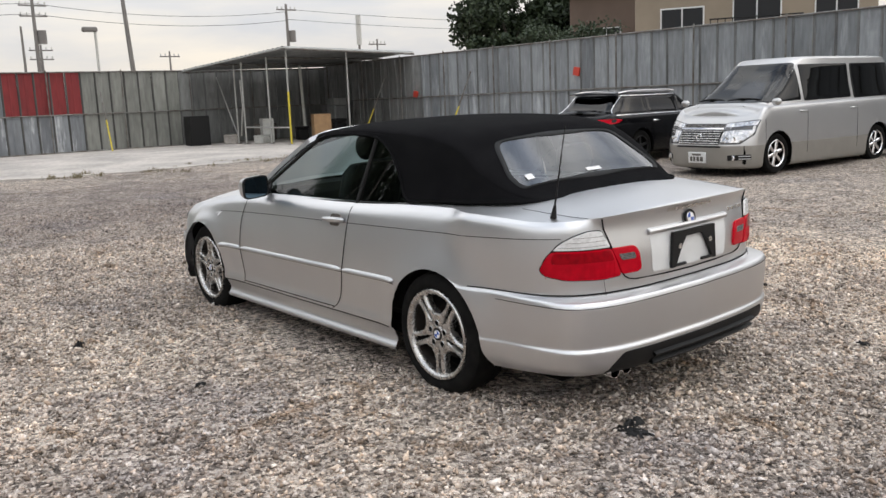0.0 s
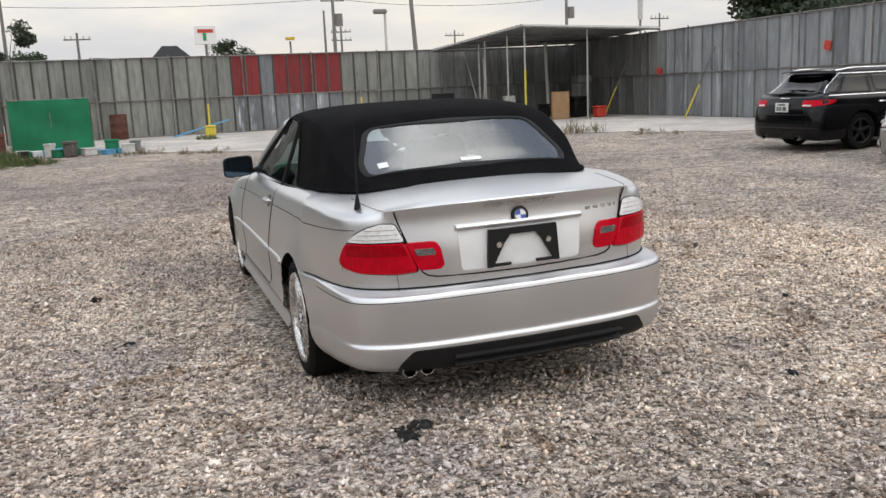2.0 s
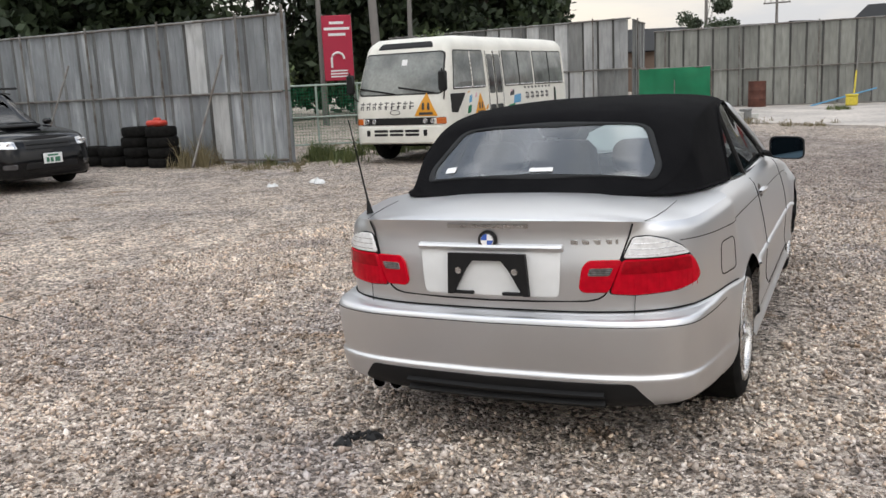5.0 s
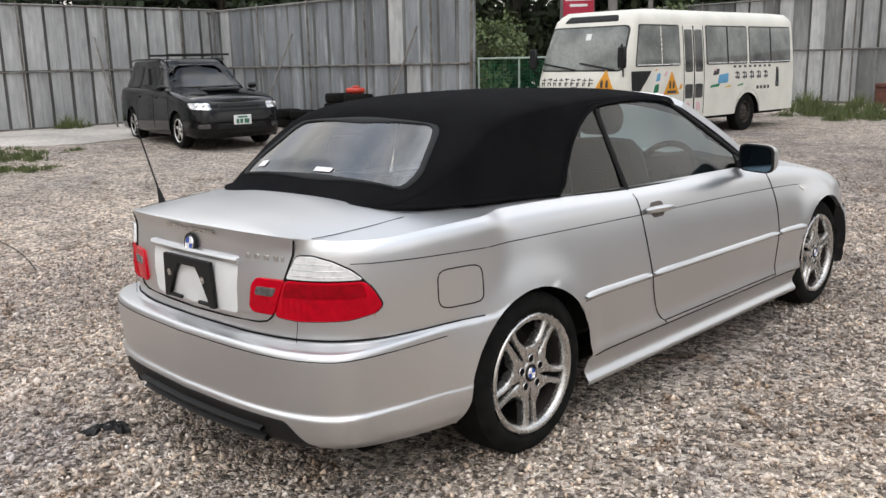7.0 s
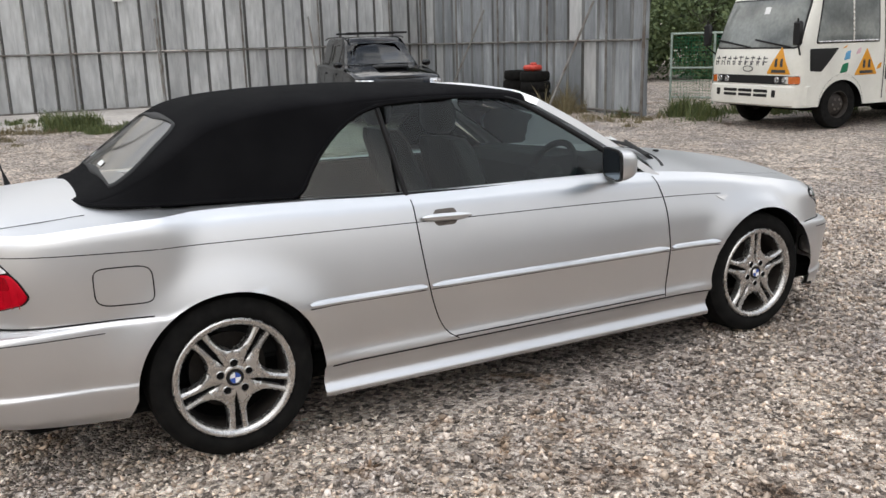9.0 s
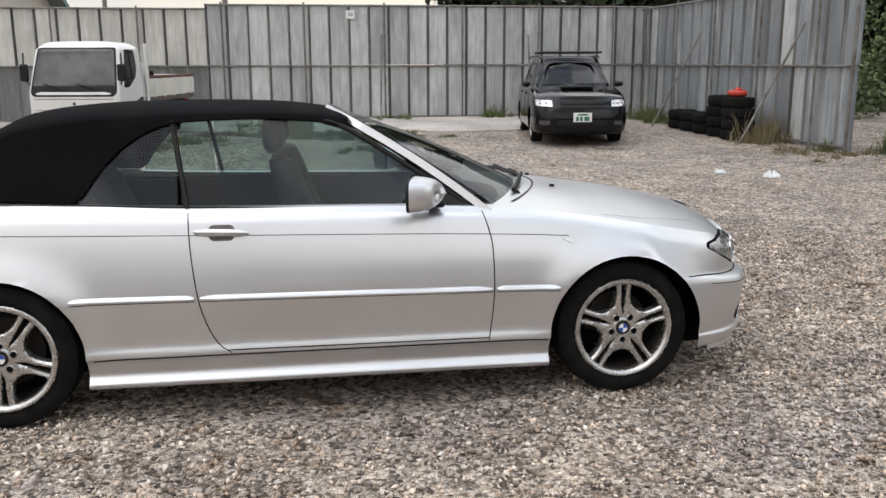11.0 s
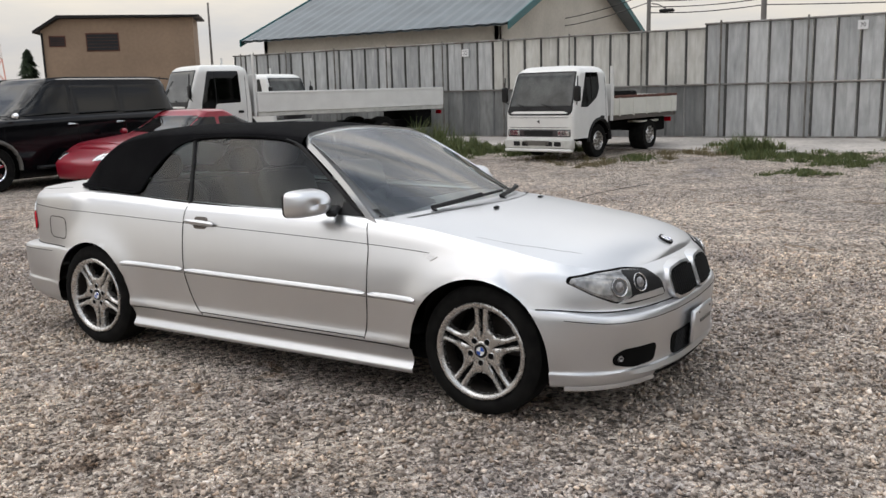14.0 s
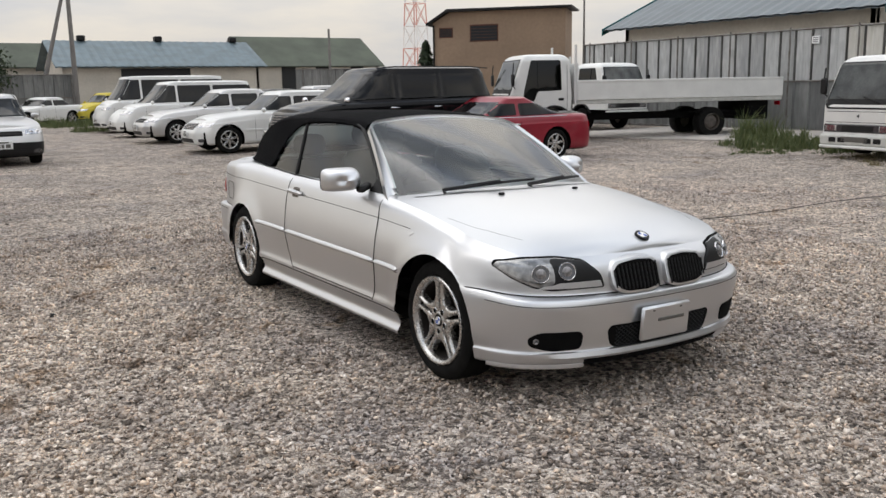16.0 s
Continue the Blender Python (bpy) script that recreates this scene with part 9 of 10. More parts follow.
            for k in range(5):
                y = -0.68 - 0.27 * k
                for dy, dz, w_, h_ in ((0, 0.0, 0.17, 0.03), (0, 0.09, 0.14, 0.03), (-0.05, -0.03, 0.03, 0.17), (-0.12, -0.02, 0.03, 0.13)):
                    patch([(y + dy, 1.15 + dz), (y + dy - w_, 1.15 + dz), (y + dy - w_, 1.15 + dz + h_), (y + dy, 1.15 + dz + h_)], sd, "lettering_bar", INK, root, 0.003, 0.02, steps=2, dip=0.0)
            for k in range(4):
                y = -1.5 - 0.14 * k
                patch([(y, 0.90), (y - 0.09, 0.90), (y - 0.09, 0.97), (y, 0.97)], sd, "lettering_bar", INK, root, 0.003, 0.02, steps=2, dip=0.0)
            patch(rounded([(-2.25, 0.92), (-2.40, 0.92), (-2.36, 1.34), (-2.26, 1.36)], 0.03), sd, "graphic", LAMPDARK, root, 0.004, 0.03, steps=2)
        for a in (axf, axr):
            simple_wheel(root, pose(s * 0.955, a, r - 0.005, 0, 0, 0 if s > 0 else 180), r, 0.2, 0.21, 5, BARREL, steel=True)
            A_ = np.linspace(-0.1, math.pi + 0.1, 24)
            PP = np.array([[(s * x, a + (r + 0.09) * math.cos(q_), r + (r + 0.09) * math.sin(q_)) for x in (1.005, 0.98, 0.5)] for q_ in A_])
            Geo().grid(PP).make("wheel_housing", LINER, root)
        mr = Geo().tube([(s * 0.90, f - 0.12, 1.22), (s * 1.02, f + 0.06, 1.40), (s * 1.0, f + 0.08, 1.84)], 0.016, 6).make("mirror_arm", TRIM, root)
        Geo().box((s * 1.0 - 0.09, f + 0.03, 1.42), (s * 1.0 + 0.09, f + 0.10, 1.80), 0.03).make("mirror_head", TRIM, mr)
    for x in (-0.75, 0.1):
        pts = [fr(x + 0.11 * k, 1.385 + 0.018 * k, 0.020) for k in range(8)]
        Geo().tube([p_ for p_ in pts if p_ is not None], 0.016, 5).make("wiper", TRIM, root)
    # body set low on its wheels
    for ob in root.children_recursive:
        if ob.type == "MESH" and not any(p and p.name.startswith("wheel") for p in (ob, ob.parent)):
            mb = ob.matrix_basis.copy()
            if mb.translation.length > 0.1:
                mb.translation.z = 0.36 + 0.942 * (mb.translation.z - 0.42)
                ob.matrix_basis = mb
            else:
                for v in ob.data.vertices:
                    v.co.z = 0.36 + 0.942 * (v.co.z - 0.42)


build_bus()


# ---- trucks ----
def truck(name, label, x, y, rz, L, wb, fo, W, cabL, H, bedH, r, dark=False, long_=False):
    root = thing(name, at(x, y, rz), label, "truck")
    f, b, hw = L / 2, -L / 2, W / 2
    zb, zt = (0.62 + (H - 0.62) * 0.36, H - 0.08) if long_ else (0.93, H - 0.07)
    P = round_box(hw, f - cabL, f, 0.62 if long_ else 0.42, H, 0.08, 0.07, 0.34, 28, knee=zb)
    g = Geo().grid(P)
    axf = f - fo
    cast = caster(g)
    link("cab", *arch_cut(g, (axf,), r, r + 0.08, hw - 0.25), WHITEPAINT, root)
    fr = lambda xx, z, o: cast((xx, f + 2, z), (0, -1, 0), o)
    gr0 = 0.66 if long_ else 0.46
    patch(rounded([(-hw + 0.035, zb + 0.02), (-hw + 0.10, zb - 0.05), (hw - 0.10, zb - 0.05), (hw - 0.035, zb + 0.02), (hw - 0.11, zt), (-hw + 0.11, zt)], 0.05), fr, "windscreen_seal", TRIM, root, 0.004, 0.01, steps=5)
    patch(rounded([(-hw + 0.075, zb + 0.13), (hw - 0.075, zb + 0.13), (hw - 0.135, zt - 0.03), (-hw + 0.135, zt - 0.03)], 0.04), fr, "windscreen", GLASSTRUCK, root, 0.010, 0.01, steps=6)
    for x_ in (-0.42, 0.16):
        wp_ = [q_ for q_ in [fr(x_ + 0.075 * k, zb + 0.06 + 0.022 * k, 0.022) for k in range(6)] if q_ is not None]
        Geo().tube(wp_, 0.011, 5).make("wiper", TRIM, root)
    for z_ in (zb - 0.09, gr0 + 0.185):
        Geo().tube([q_ for q_ in [fr(x_, z_, 0.0) for x_ in np.linspace(-hw + 0.04, hw - 0.04, 16)] if q_ is not None], 0.005, 5).make("panel_gap", SEAM, root)
    band = patch(rounded([(-hw + 0.06, gr0), (hw - 0.06, gr0), (hw - 0.06, gr0 + 0.15), (-hw + 0.06, gr0 + 0.15)], 0.03), fr, "grille", LAMPDARK, root, 0.006, 0.01, steps=4)
    patch(rounded([(-0.35, gr0 + 0.02), (0.35, gr0 + 0.02), (0.35, gr0 + 0.13), (-0.35, gr0 + 0.13)], 0.02), fr, "grille_slot", TRIM, band, 0.010, 0.02, steps=3)
    p = fr(0, 1.0 if long_ else 0.76, 0.004)
    Geo().lathe([(0, 0), (0.008, 0.03), (0, 0.045)], 3, "z").make("emblem", LAMPDARK, root, m=Matrix.Translation(p) @ pose(0, 0, 0, -90, 0, 0))
    bz0 = 0.0 if long_ else -0.16
    bm_ = Geo().box((-hw, f - 0.10, 0.36 + bz0), (hw, f + 0.07, 0.60 + bz0), 0.05).make("front_bumper", DUSTWHITE, root)
    if not long_:
        Geo().box((-hw + 0.02, f - 0.06, 0.165), (hw - 0.02, f + 0.085, 0.225), 0.02).make("bumper_lip", WHITEPAINT, bm_)
        Geo().box((-0.30, f + 0.06, 0.29), (0.30, f + 0.08, 0.39), 0.01).make("bumper_plate", CLADGREY, bm_)
    for s in (-1, 1):
        patch(rounded([(s * (hw - 0.36), gr0 + 0.02), (s * (hw - 0.08), gr0 + 0.02), (s * (hw - 0.08), gr0 + 0.13), (s * (hw - 0.36), gr0 + 0.13)], 0.02), fr, "headlamp", LAMPGREY, band, 0.012, 0.03, steps=3)
        for xx in (0.35, 0.6):
            Geo().box((s * hw * xx - 0.08, f + 0.06, 0.44 + bz0), (s * hw * xx + 0.08, f + 0.08, 0.53 + bz0), 0.02).make("bumper_slot", TRIM, bm_)
        sd = lambda yy_, z, o, s=s: cast((s * 3, yy_, z), (-s, 0, 0), o)
        ys_ = f - cabL
        shape = [(f - 0.34, zb - 0.16), (f - 0.36, zb + 0.1), (f - 0.55, zt - 0.03), (ys_ + 0.30, zt - 0.03), (ys_ + 0.28, zb + 0.10), (f - 0.72, zb + 0.08), (f - 0.62, zb - 0.16)]
        if not long_:
            shape = [(f - 0.28, zb + 0.10), (f - 0.54, zt - 0.03), (f - 1.02, zt - 0.03), (f - 1.04, zb + 0.46), (f - 0.92, zb + 0.28), (f - 0.55, zb + 0.10)]
        wn_ = patch(rounded(shape, 0.04), sd, "door_window", GLASSDARK, root, 0.005, 0.01, steps=4)
        Geo().tube([sd(f - 0.72, z, 0.008) for z in np.linspace(zb + (0.1 if long_ else 0.25), zt - 0.04, 4)], 0.012, 5).make("window_bar", TRIM, wn_)
        Geo().tube([q_ for q_ in [sd(ys_ + 0.14, z, 0.0) for z in np.linspace(0.7, zt, 8)] if q_ is not None], 0.005, 5).make("door_gap", SEAM, root)
        hp_ = sd(ys_ + 0.30, zb - 0.12, 0.01)
        Geo().box((-0.012, -0.07, -0.03), (0.012, 0.07, 0.03), 0.01).make("door_handle", TRIM, root, m=Matrix.Translation(hp_))
        mr = Geo().tube([(s * (hw - 0.05), f - 0.2, zb + 0.1), (s * (hw + 0.06), f - 0.04, zb + 0.25), (s * (hw + 0.05), f - 0.08, zt - 0.1)], 0.014, 6).make("mirror_arm", TRIM, root)
        Geo().box((s * (hw + 0.05) - 0.08, f - 0.09, zb + 0.22), (s * (hw + 0.05) + 0.08, f - 0.03, zb + 0.52), 0.03).make("mirror_head", TRIM, mr)
        Geo().box((s * hw - 0.02, ys_ + 0.02, 0.40), (s * hw + 0.012, axf - r - 0.05, 0.74), 0.02).make("sill_cover", TRIM, root)
        for a in (axf, axf - wb):
            simple_wheel(root, pose(s * (hw - 0.03), a, r - 0.005, 0, 0, 0 if s > 0 else 180), r, 0.2 if a == axf else 0.36, r * 0.56, 5, ALLOY if not long_ else ALLOYDARK, steel=True)
        A_ = np.linspace(0.0, math.pi, 24)
        PP = np.array([[(s * x_, axf + (r + 0.08) * math.cos(q_), r + (r + 0.08) * math.sin(q_)) for x_ in (hw - 0.005, hw - 0.4)] for q_ in A_])
        Geo().grid(PP).make("wheel_housing", LINER, root)
        Geo().tube([(s * (hw - 0.004), axf + (r + 0.10) * math.cos(q_), r + (r + 0.10) * math.sin(q_)) for q_ in A_], 0.035, 6).make("arch_trim", TRIM, root)
        Geo().box((s * 0.36 - 0.04, b + 0.1, 0.48), (s * 0.36 + 0.04, f - 0.5, 0.64), 0.01).make("chassis_rail", LINER, root)
    # load bed
    y1, wbed = f - cabL - 0.12, hw + 0.03
    bed = Geo().box((-wbed, b, bedH - 0.10), (wbed, y1, bedH), 0.01).make("bed_floor", DUSTWHITE if long_ else ALLOYDARK, root)
    sh = 0.48 if long_ else 0.40
    for s in (-1, 1):
        sp_ = Geo().box((s * wbed - 0.02, b, bedH), (s * wbed + 0.02, y1, bedH + sh), 0.008).make("side_board", WHITEPAINT if long_ else BUSWHITE, root)
        Geo().box((s * wbed - 0.03, b, bedH + sh - 0.05), (s * wbed + 0.03, y1, bedH + sh + 0.01), 0.01).make("board_rim", WHITEPAINT if long_ else RUST, sp_)
        k = b + 0.25
        while k < y1 and not long_:
            Geo().box((s * (wbed + 0.02) - 0.015, k - 0.03, bedH - 0.02), (s * (wbed + 0.02) + 0.015, k + 0.03, bedH + sh * 0.9), 0.008).make("stanchion", BUSWHITE, sp_)
            k += 0.62
    Geo().box((-wbed, b - 0.02, bedH), (wbed, b + 0.02, bedH + sh), 0.008).make("tailboard", BUSWHITE, root)
    Geo().box((-wbed, y1 - 0.02, bedH), (wbed, y1 + 0.02, bedH + 0.55 + (0.35 if long_ else 0.1)), 0.008).make("headboard", WHITEPAINT, root)
    for s in (-1, 1):
        Geo().tube([(s * (wbed - 0.02), y1 + 0.05, bedH - 0.1), (s * (wbed - 0.02), y1 + 0.05, H + (0.25 if long_ else 0.02))], 0.035, 6).make("head_post", WHITEPAINT, root)
        Geo().box((s * (hw - 0.2) - 0.16, axf - wb - r - 0.12, 0.62), (s * (hw - 0.2) + 0.16, axf - wb + r + 0.12, 0.66), 0.02).make("mudguard", BUSWHITE if not long_ else LINER, root)
    for s in (-1, 1):
        Geo().box((s * (hw - 0.22) - 0.12, b - 0.04, bedH - 0.24), (s * (hw - 0.22) + 0.12, b - 0.01, bedH - 0.14), 0.01).make("tail_lamp", REDLAMP, root)
    Geo().box((-hw + 0.1, b + 0.3, 0.40), (hw - 0.1, b + 0.9, bedH - 0.10), 0.03).make("undertray", LINER, root)
    return root


trk = truck("tipper_truck", "small white dropside truck with rusty bed carrying tyres", -14.0, -3.885, -98.5, 4.5, 2.30, 1.02, 1.62, 1.42, 1.81, 0.82, 0.34)
truck("flatbed_truck", "long white flatbed truck with low side boards", -13.66, -11.65, -110.7, 7.4, 4.3, 1.15, 1.75, 1.62, 2.10, 1.00, 0.38, long_=True)
truck("white_truck", "white truck parked behind the flatbed", -15.6, -16.3, 0, 4.8, 2.5, 1.1, 1.69, 1.55, 1.95, 0.85, 0.34, long_=True)


def tyre(x, y, z, r=0.31, w=0.2, rz=0, tilt=0.0):
    root = thing("tyre", pose(x, y, z, 0, tilt, rz), "worn black car tyre in a stack", "tyre", "stacked tyres")
    Geo().lathe([(0.02, r * 0.62), (0.0, r * 0.72), (0.005, r * 0.92), (0.04, r), (w - 0.04, r), (w - 0.005, r * 0.92), (w, r * 0.72), (w - 0.02, r * 0.62), (w - 0.06, r * 0.60), (0.06, r * 0.60), (0.02, r * 0.62)], 28, "z").make("carcass", RUBBER, root)


rt = random.Random(9)
for k, (x, n_) in enumerate(((-13.95, 2), (-13.33, 2), (-12.71, 2), (-12.05, 4), (-11.38, 4))):
    for j in range(n_):
        tyre(x + rt.uniform(-0.03, 0.03), 8.1 + rt.uniform(-0.03, 0.03), gz(x, 8.1) + 0.205 * j, 0.31, 0.2, rt.uniform(0, 90))
can = thing("red_container", pose(-11.5, 8.1, gz(-11.5, 8.1) + 0.82), "red plastic fuel container on the tyre stack", "container")
Geo().box((-0.2, -0.13, 0), (0.2, 0.13, 0.12), 0.04).box((-0.06, -0.06, 0.10), (0.1, 0.06, 0.17), 0.03).make("body", SIGNRED, can)
for dx, dy, dz in ((-0.05, 0.1, 1.08), (0.0, -0.5, 0.92)):
    mm = trk.matrix_basis @ Vector((0.1 + dx, -0.4 + dy * 2, 0.87))
    tyre(mm.x, mm.y, mm.z, 0.33, 0.22, 10)
    tyre(mm.x, mm.y, mm.z + 0.22, 0.33, 0.22, 40)


# ---- loose stones on the yard ----
def scatter_stones():
    rng = np.random.default_rng(21)
    n = 160000
    # denser close round the parked car, thinner outwards
    far = rng.uniform(0, 1, n * 2) > 0.74
    u = rng.uniform(0, 1, n * 2)
    r = np.where(far, np.sqrt(4.4 ** 2 + u * (8.6 ** 2 - 4.4 ** 2)), np.sqrt(0.9 ** 2 + u * (4.6 ** 2 - 0.9 ** 2)))
    a = rng.uniform(0, 2 * math.pi, n * 2)
    X, Y = np.cos(a) * (r * 0.9 + 0.2), np.sin(a) * (r + 0.7)
    keep = ~((np.abs(X) < 0.62) & (np.abs(Y) < 1.9))
    X, Y = X[keep][:n], Y[keep][:n]
    n = len(X)
    s = 0.0058 + 0.0090 * rng.uniform(0, 1, n) ** 2.2 + 0.009 * (rng.uniform(0, 1, n) > 0.985)
    base = np.array([(1, 0, 0), (-1, 0, 0), (0, 1, 0), (0, -1, 0), (0, 0, 1), (0, 0, -1)], float)
    V = (base[None] * rng.uniform(0.65, 1.15, (n, 6, 3)) + rng.normal(0, 0.28, (n, 6, 3))) * (s[:, None, None] * np.stack([rng.uniform(0.9, 1.45, n), rng.uniform(0.8, 1.2, n), rng.uniform(0.65, 1.05, n)], 1)[:, None, :])
    ang, tilt = rng.uniform(0, 2 * math.pi, n), rng.normal(0, 0.5, n)
    c, d = np.cos(tilt)[:, None], np.sin(tilt)[:, None]
    x, y, z = V[..., 0].copy(), V[..., 1].copy(), V[..., 2].copy()
    V[..., 0], V[..., 2] = x * c - z * d, x * d + z * c
    c, d = np.cos(ang)[:, None], np.sin(ang)[:, None]
    x = V[..., 0].copy()
    V[..., 0], V[..., 1] = x * c - y * d, x * d + y * c
    V += np.stack([X, Y, lift(X, Y) + s * rng.uniform(0.3, 0.85, n)], 1)[:, None, :]
    tris = np.array([(4, 0, 2), (4, 2, 1), (4, 1, 3), (4, 3, 0), (5, 2, 0), (5, 1, 2), (5, 3, 1), (5, 0, 3)])
    F = (np.arange(n)[:, None, None] * 6 + tris[None]).reshape(-1)
    me = bpy.data.meshes.new("gravel_stones")
    me.vertices.add(n * 6)
    me.vertices.foreach_set("co", V.reshape(-1).astype(np.float32))
    me.loops.add(len(F))
    me.loops.foreach_set("vertex_index", F.astype(np.int32))
    me.polygons.add(n * 8)
    me.polygons.foreach_set("loop_start", np.arange(0, len(F), 3, dtype=np.int32))
    me.update(calc_edges=True)
    me.validate()
    me.materials.append(STONE)
    tagged(new("gravel_stones", me), "loose grey and tan crushed stones on the yard", "gravel", kind="stuff")


scatter_stones()


# ---- weeds ----
def weeds(name, label, spots, material, seed, width=0.012):
    rng = np.random.default_rng(seed)
    V, F = [], []
    for x, y, r, h, n in spots:
        tufts = [(x + rng.normal(0, 0.55) * r, y + rng.normal(0, 0.55) * r, r * rng.uniform(0.10, 0.34), h * rng.uniform(0.45, 1.3)) for _ in range(14)]
        for _ in range(int(n)):
            tx_, ty_, tr, th_ = tufts[int(rng.integers(14))]
            a, q_ = rng.uniform(0, 6.28), abs(rng.normal(0, 1)) * tr
            px, py = tx_ + q_ * math.cos(a), ty_ + q_ * math.sin(a)
            hh = th_ * rng.uniform(0.3, 1.2) * math.exp(-0.35 * (q_ / tr) ** 2)
            d = rng.normal(0, 0.35, 2) * hh
            w = rng.uniform(0.5, 1.2) * width
            t = rng.uniform(0, 3.14)
            wx, wy = w * math.cos(t), w * math.sin(t)
            z = gz(px, py)
            o = len(V)
            V += [(px - wx, py - wy, z), (px + wx, py + wy, z), (px + d[0] * 0.4 + wx * 0.8, py + d[1] * 0.4 + wy * 0.8, z + hh * 0.6), (px + d[0] * 0.4 - wx * 0.8, py + d[1] * 0.4 - wy * 0.8, z + hh * 0.6), (px + d[0], py + d[1], z + hh)]
            F += [(o, o + 1, o + 2, o + 3), (o + 3, o + 2, o + 4)]
    tagged(link(name, V, F, material, None, "", False), label, "weeds", kind="stuff")


weeds("weeds", "green weeds growing along the concrete strip", [
    # along the western concrete
    (-13.3, -6.4, 0.9, 0.22, 3200), (-13.4, -5.5, 0.8, 0.20, 2600), (-13.9, -7.4, 0.9, 0.24, 2600), (-15.0, -8.8, 0.45, 0.62, 900), (-14.6, -8.2, 0.6, 0.28, 1300), (-13.9, -4.7, 0.7, 0.16, 1300), (-12.0, -6.4, 0.6, 0.08, 600),
    (-14.3, -0.7, 0.5, 0.30, 1300), (-15.6, -1.3, 0.6, 0.16, 900), (-13.4, -0.1, 0.7, 0.13, 1700), (-13.3, 0.7, 0.6, 0.14, 1700), (-12.4, 1.1, 0.5, 0.11, 1200), (-13.0, 1.9, 0.7, 0.08, 900),
    (-10.75, 0.94, 0.5, 0.09, 900), (-13.75, 1.26, 0.8, 0.14, 1300), (-14.9, -0.6, 0.6, 0.28, 1300), (-12.6, -2.6, 0.6, 0.10, 700),
    # at the foot of the fences
    (-17.6, 7.2, 0.5, 0.35, 900), (-16.2, 8.3, 0.6, 0.35, 900), (-17.2, 6.2, 0.5, 0.30, 800), (-15.0, 8.3, 0.5, 0.3, 600), (-17.6, 4.5, 0.4, 0.3, 500), (-17.7, 2.0, 0.5, 0.15, 500),
    # round the bus and the net
    (-8.6, 9.6, 0.8, 0.35, 1600), (-7.6, 11.8, 0.9, 0.35, 1400), (-8.8, 12.5, 1.0, 0.4, 1300), (-4.6, 16.9, 1.0, 0.22, 2600), (-5.4, 17.6, 1.0, 0.3, 2200), (-6.6, 19.0, 1.2, 0.4, 1800), (-3.6, 16.7, 0.7, 0.15, 1200),
    (0.6, 22.6, 0.5, 0.22, 500),
    # beyond the parked cars
    (-3.6, -34.5, 1.8, 0.35, 2400), (-3.6, -29.5, 1.2, 0.25, 1600), (-5.5, -37.0, 1.8, 0.35, 2000), (-2.2, -35.5, 1.6, 0.3, 1600)], GRASS, 4, 0.010)
weeds("dry_weeds", "dry yellowish weeds at the edge of the gravel", [
    (-10.8, 8.3, 0.7, 0.55, 900), (-11.3, 8.4, 0.5, 0.4, 500), (-13.5, -1.6, 0.9, 0.10, 1400), (-11.4, -3.0, 0.8, 0.08, 1100), (-12.2, -4.2, 0.8, 0.08, 900), (6.6, 15.9, 0.6, 0.08, 500), (8.0, 15.8, 0.7, 0.08, 500), (4.4, 15.6, 0.8, 0.08, 500), (2.3, 16.0, 0.5, 0.12, 400),
    (9.6, 14.8, 0.5, 0.40, 240), (0.2, 17.2, 0.5, 0.16, 300), (-1.2, 18.2, 0.5, 0.16, 300), (10.6, 13.2, 0.6, 0.12, 300), (-9.0, 8.0, 0.8, 0.12, 800)], DRYGRASS, 6, 0.008)


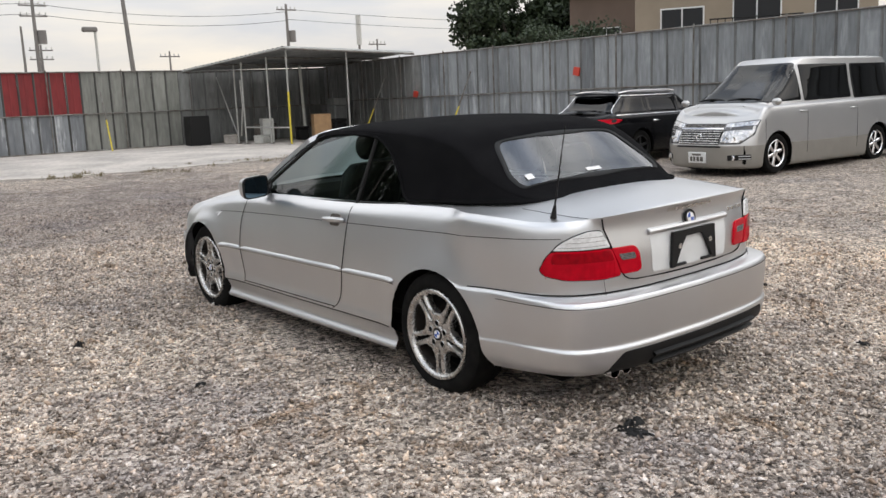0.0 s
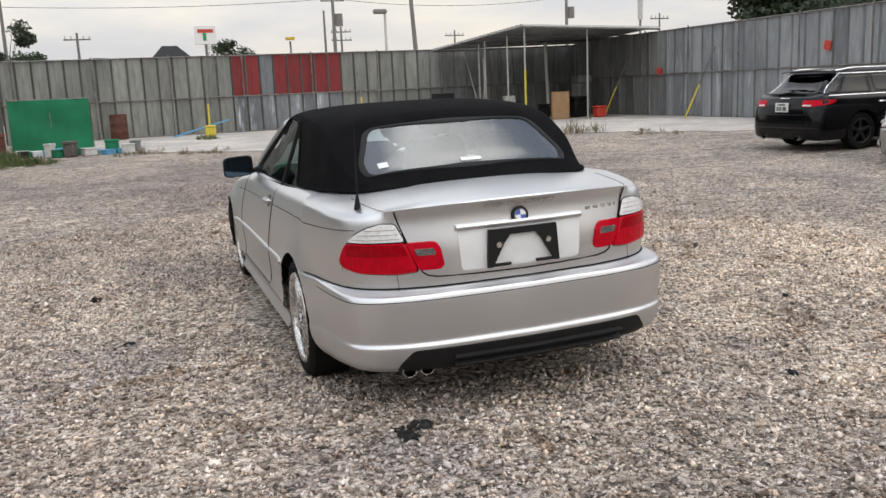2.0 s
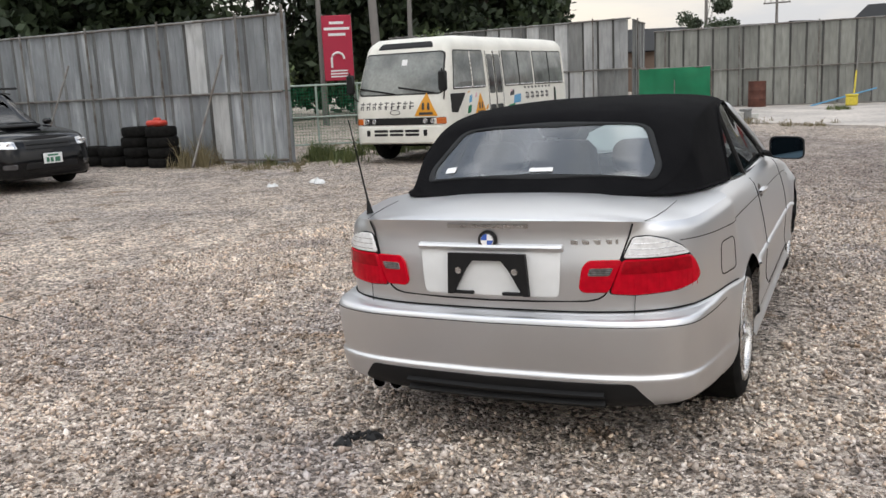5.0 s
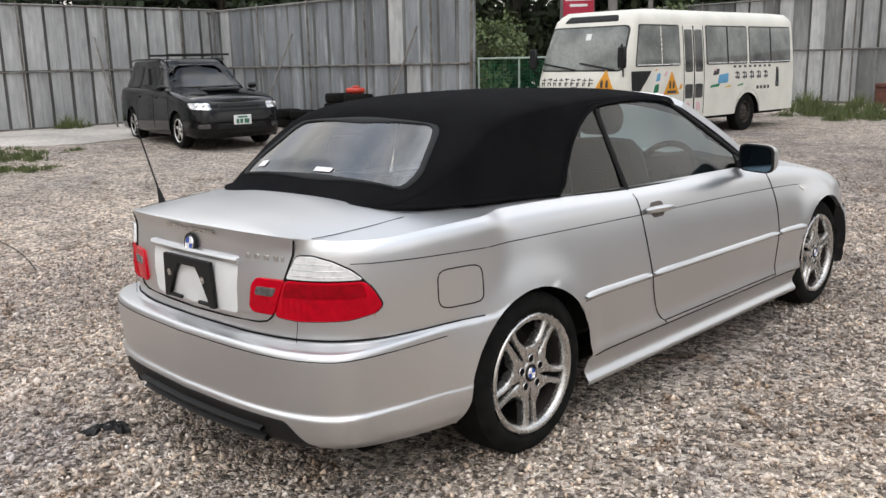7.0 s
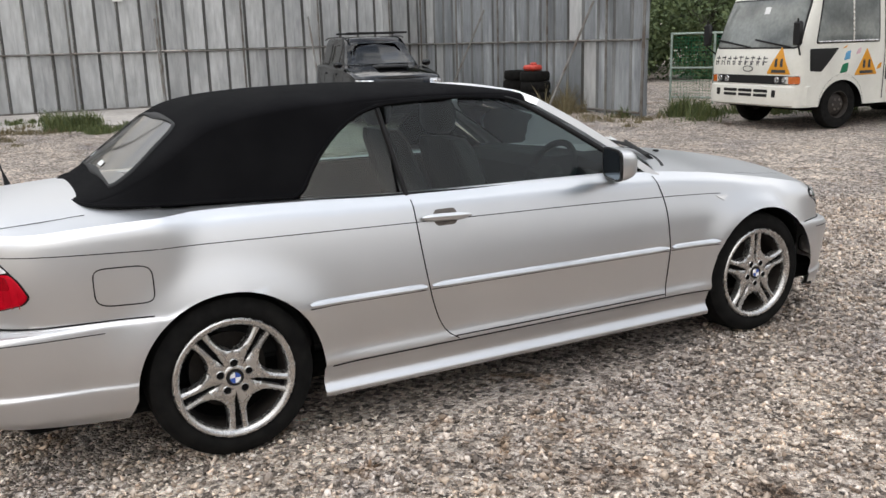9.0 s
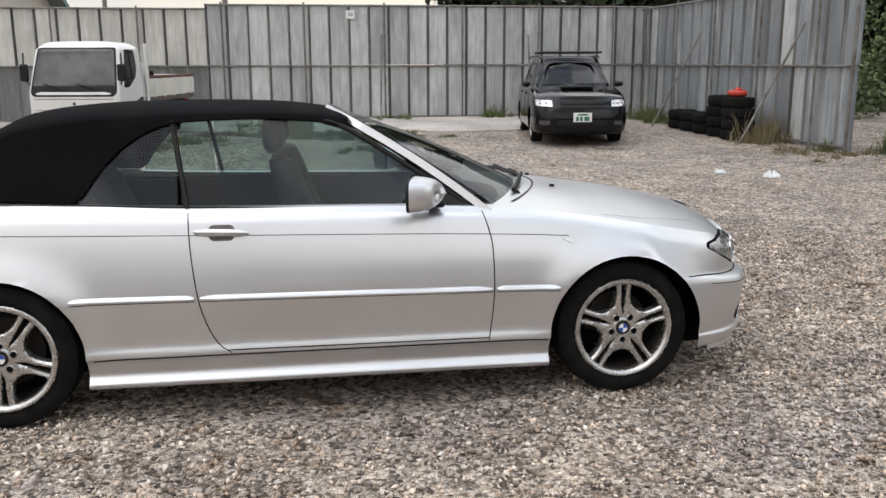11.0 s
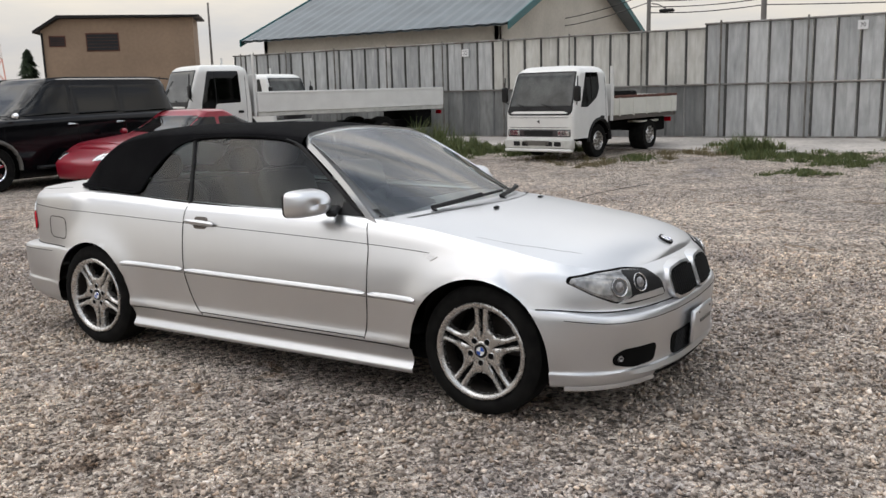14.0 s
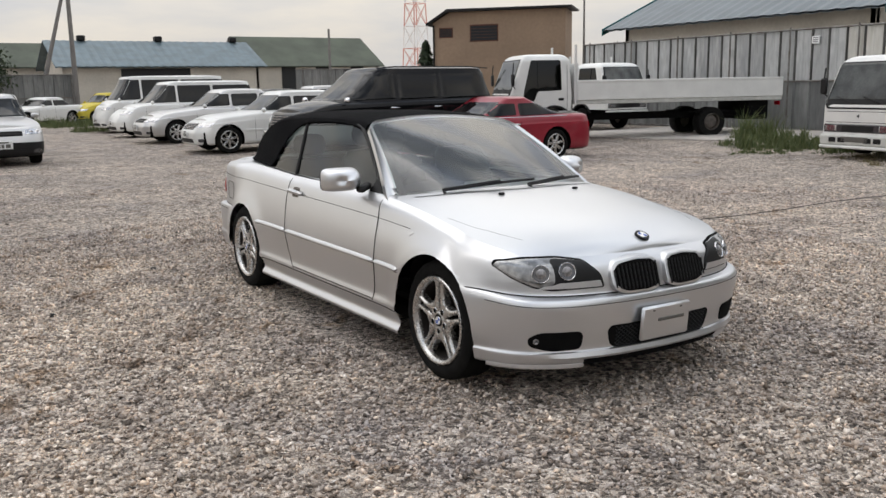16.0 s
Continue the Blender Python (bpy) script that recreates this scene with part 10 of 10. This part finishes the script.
# ---- litter on the gravel ----
def rag(name, x, y, r, material, label, category, seed, h=0.03, z=0.004):
    """A crumpled scrap lying flat."""
    rng = random.Random(seed)
    n = 18
    rings = []
    rad = [r * rng.uniform(0.45, 1.15) for _ in range(n)]
    for f_, up in ((1.0, 0.0), (0.9, 0.5), (0.55, 1.0), (0.25, 0.75), (0.0, 0.9)):
        rings.append([(rad[k] * f_ * math.cos(2 * math.pi * k / n) * 1.3, rad[k] * f_ * math.sin(2 * math.pi * k / n) * 0.7, h * up * rng.uniform(0.3, 1.0)) for k in range(n)])
    P = np.array(rings)
    P = np.concatenate([P, P[:, :1]], 1)
    ob = Geo().grid(P).make(name, material, m=pose(x, y, gz(x, y) + z, 0, 0, rng.uniform(0, 180)))
    tagged(ob, label, category)


rag("black_rag", -0.61, -2.42, 0.075, TRIM, "crumpled black plastic scrap lying on the gravel", "scrap", 1, 0.02)
rag("black_rag", -0.54, -2.36, 0.05, TRIM, "crumpled black plastic scrap lying on the gravel", "scrap", 2, 0.03)
rag("dark_clod", -1.93, 0.92, 0.04, TRIM, "small dark clod on the gravel", "clod", 3, 0.04)
rag("dark_clod", -3.62, 3.6, 0.06, TRIM, "small dark clod on the gravel", "clod", 4, 0.04)
rag("dark_clod", -1.70, -0.4, 0.035, TRIM, "small dark clod on the gravel", "clod", 5, 0.02)
rag("dark_clod", 1.30, -2.5, 0.035, TRIM, "small dark clod on the gravel", "clod", 6, 0.02)
rag("dark_clod", 2.30, -1.3, 0.035, TRIM, "small dark clod on the gravel", "clod", 7, 0.02)
rag("white_scrap", -6.4, 6.1, 0.16, WHITEPLASTIC, "crumpled white plastic scrap on the gravel", "scrap", 8, 0.1)
rag("white_scrap", -6.9, 5.6, 0.09, WHITEPLASTIC, "crumpled white plastic scrap on the gravel", "scrap", 9, 0.06)
hose = Geo().tube([(-3.8 - 4.9 * k, -1.47 + 0.46 * k + 0.10 * math.sin(7 * k), gz(-3.8 - 4.9 * k, -1.3) + 0.022) for k in np.linspace(0, 1, 30)], 0.005, 5).make("cable", BARREL)
tagged(hose, "thin dark cable lying across the gravel", "cable")
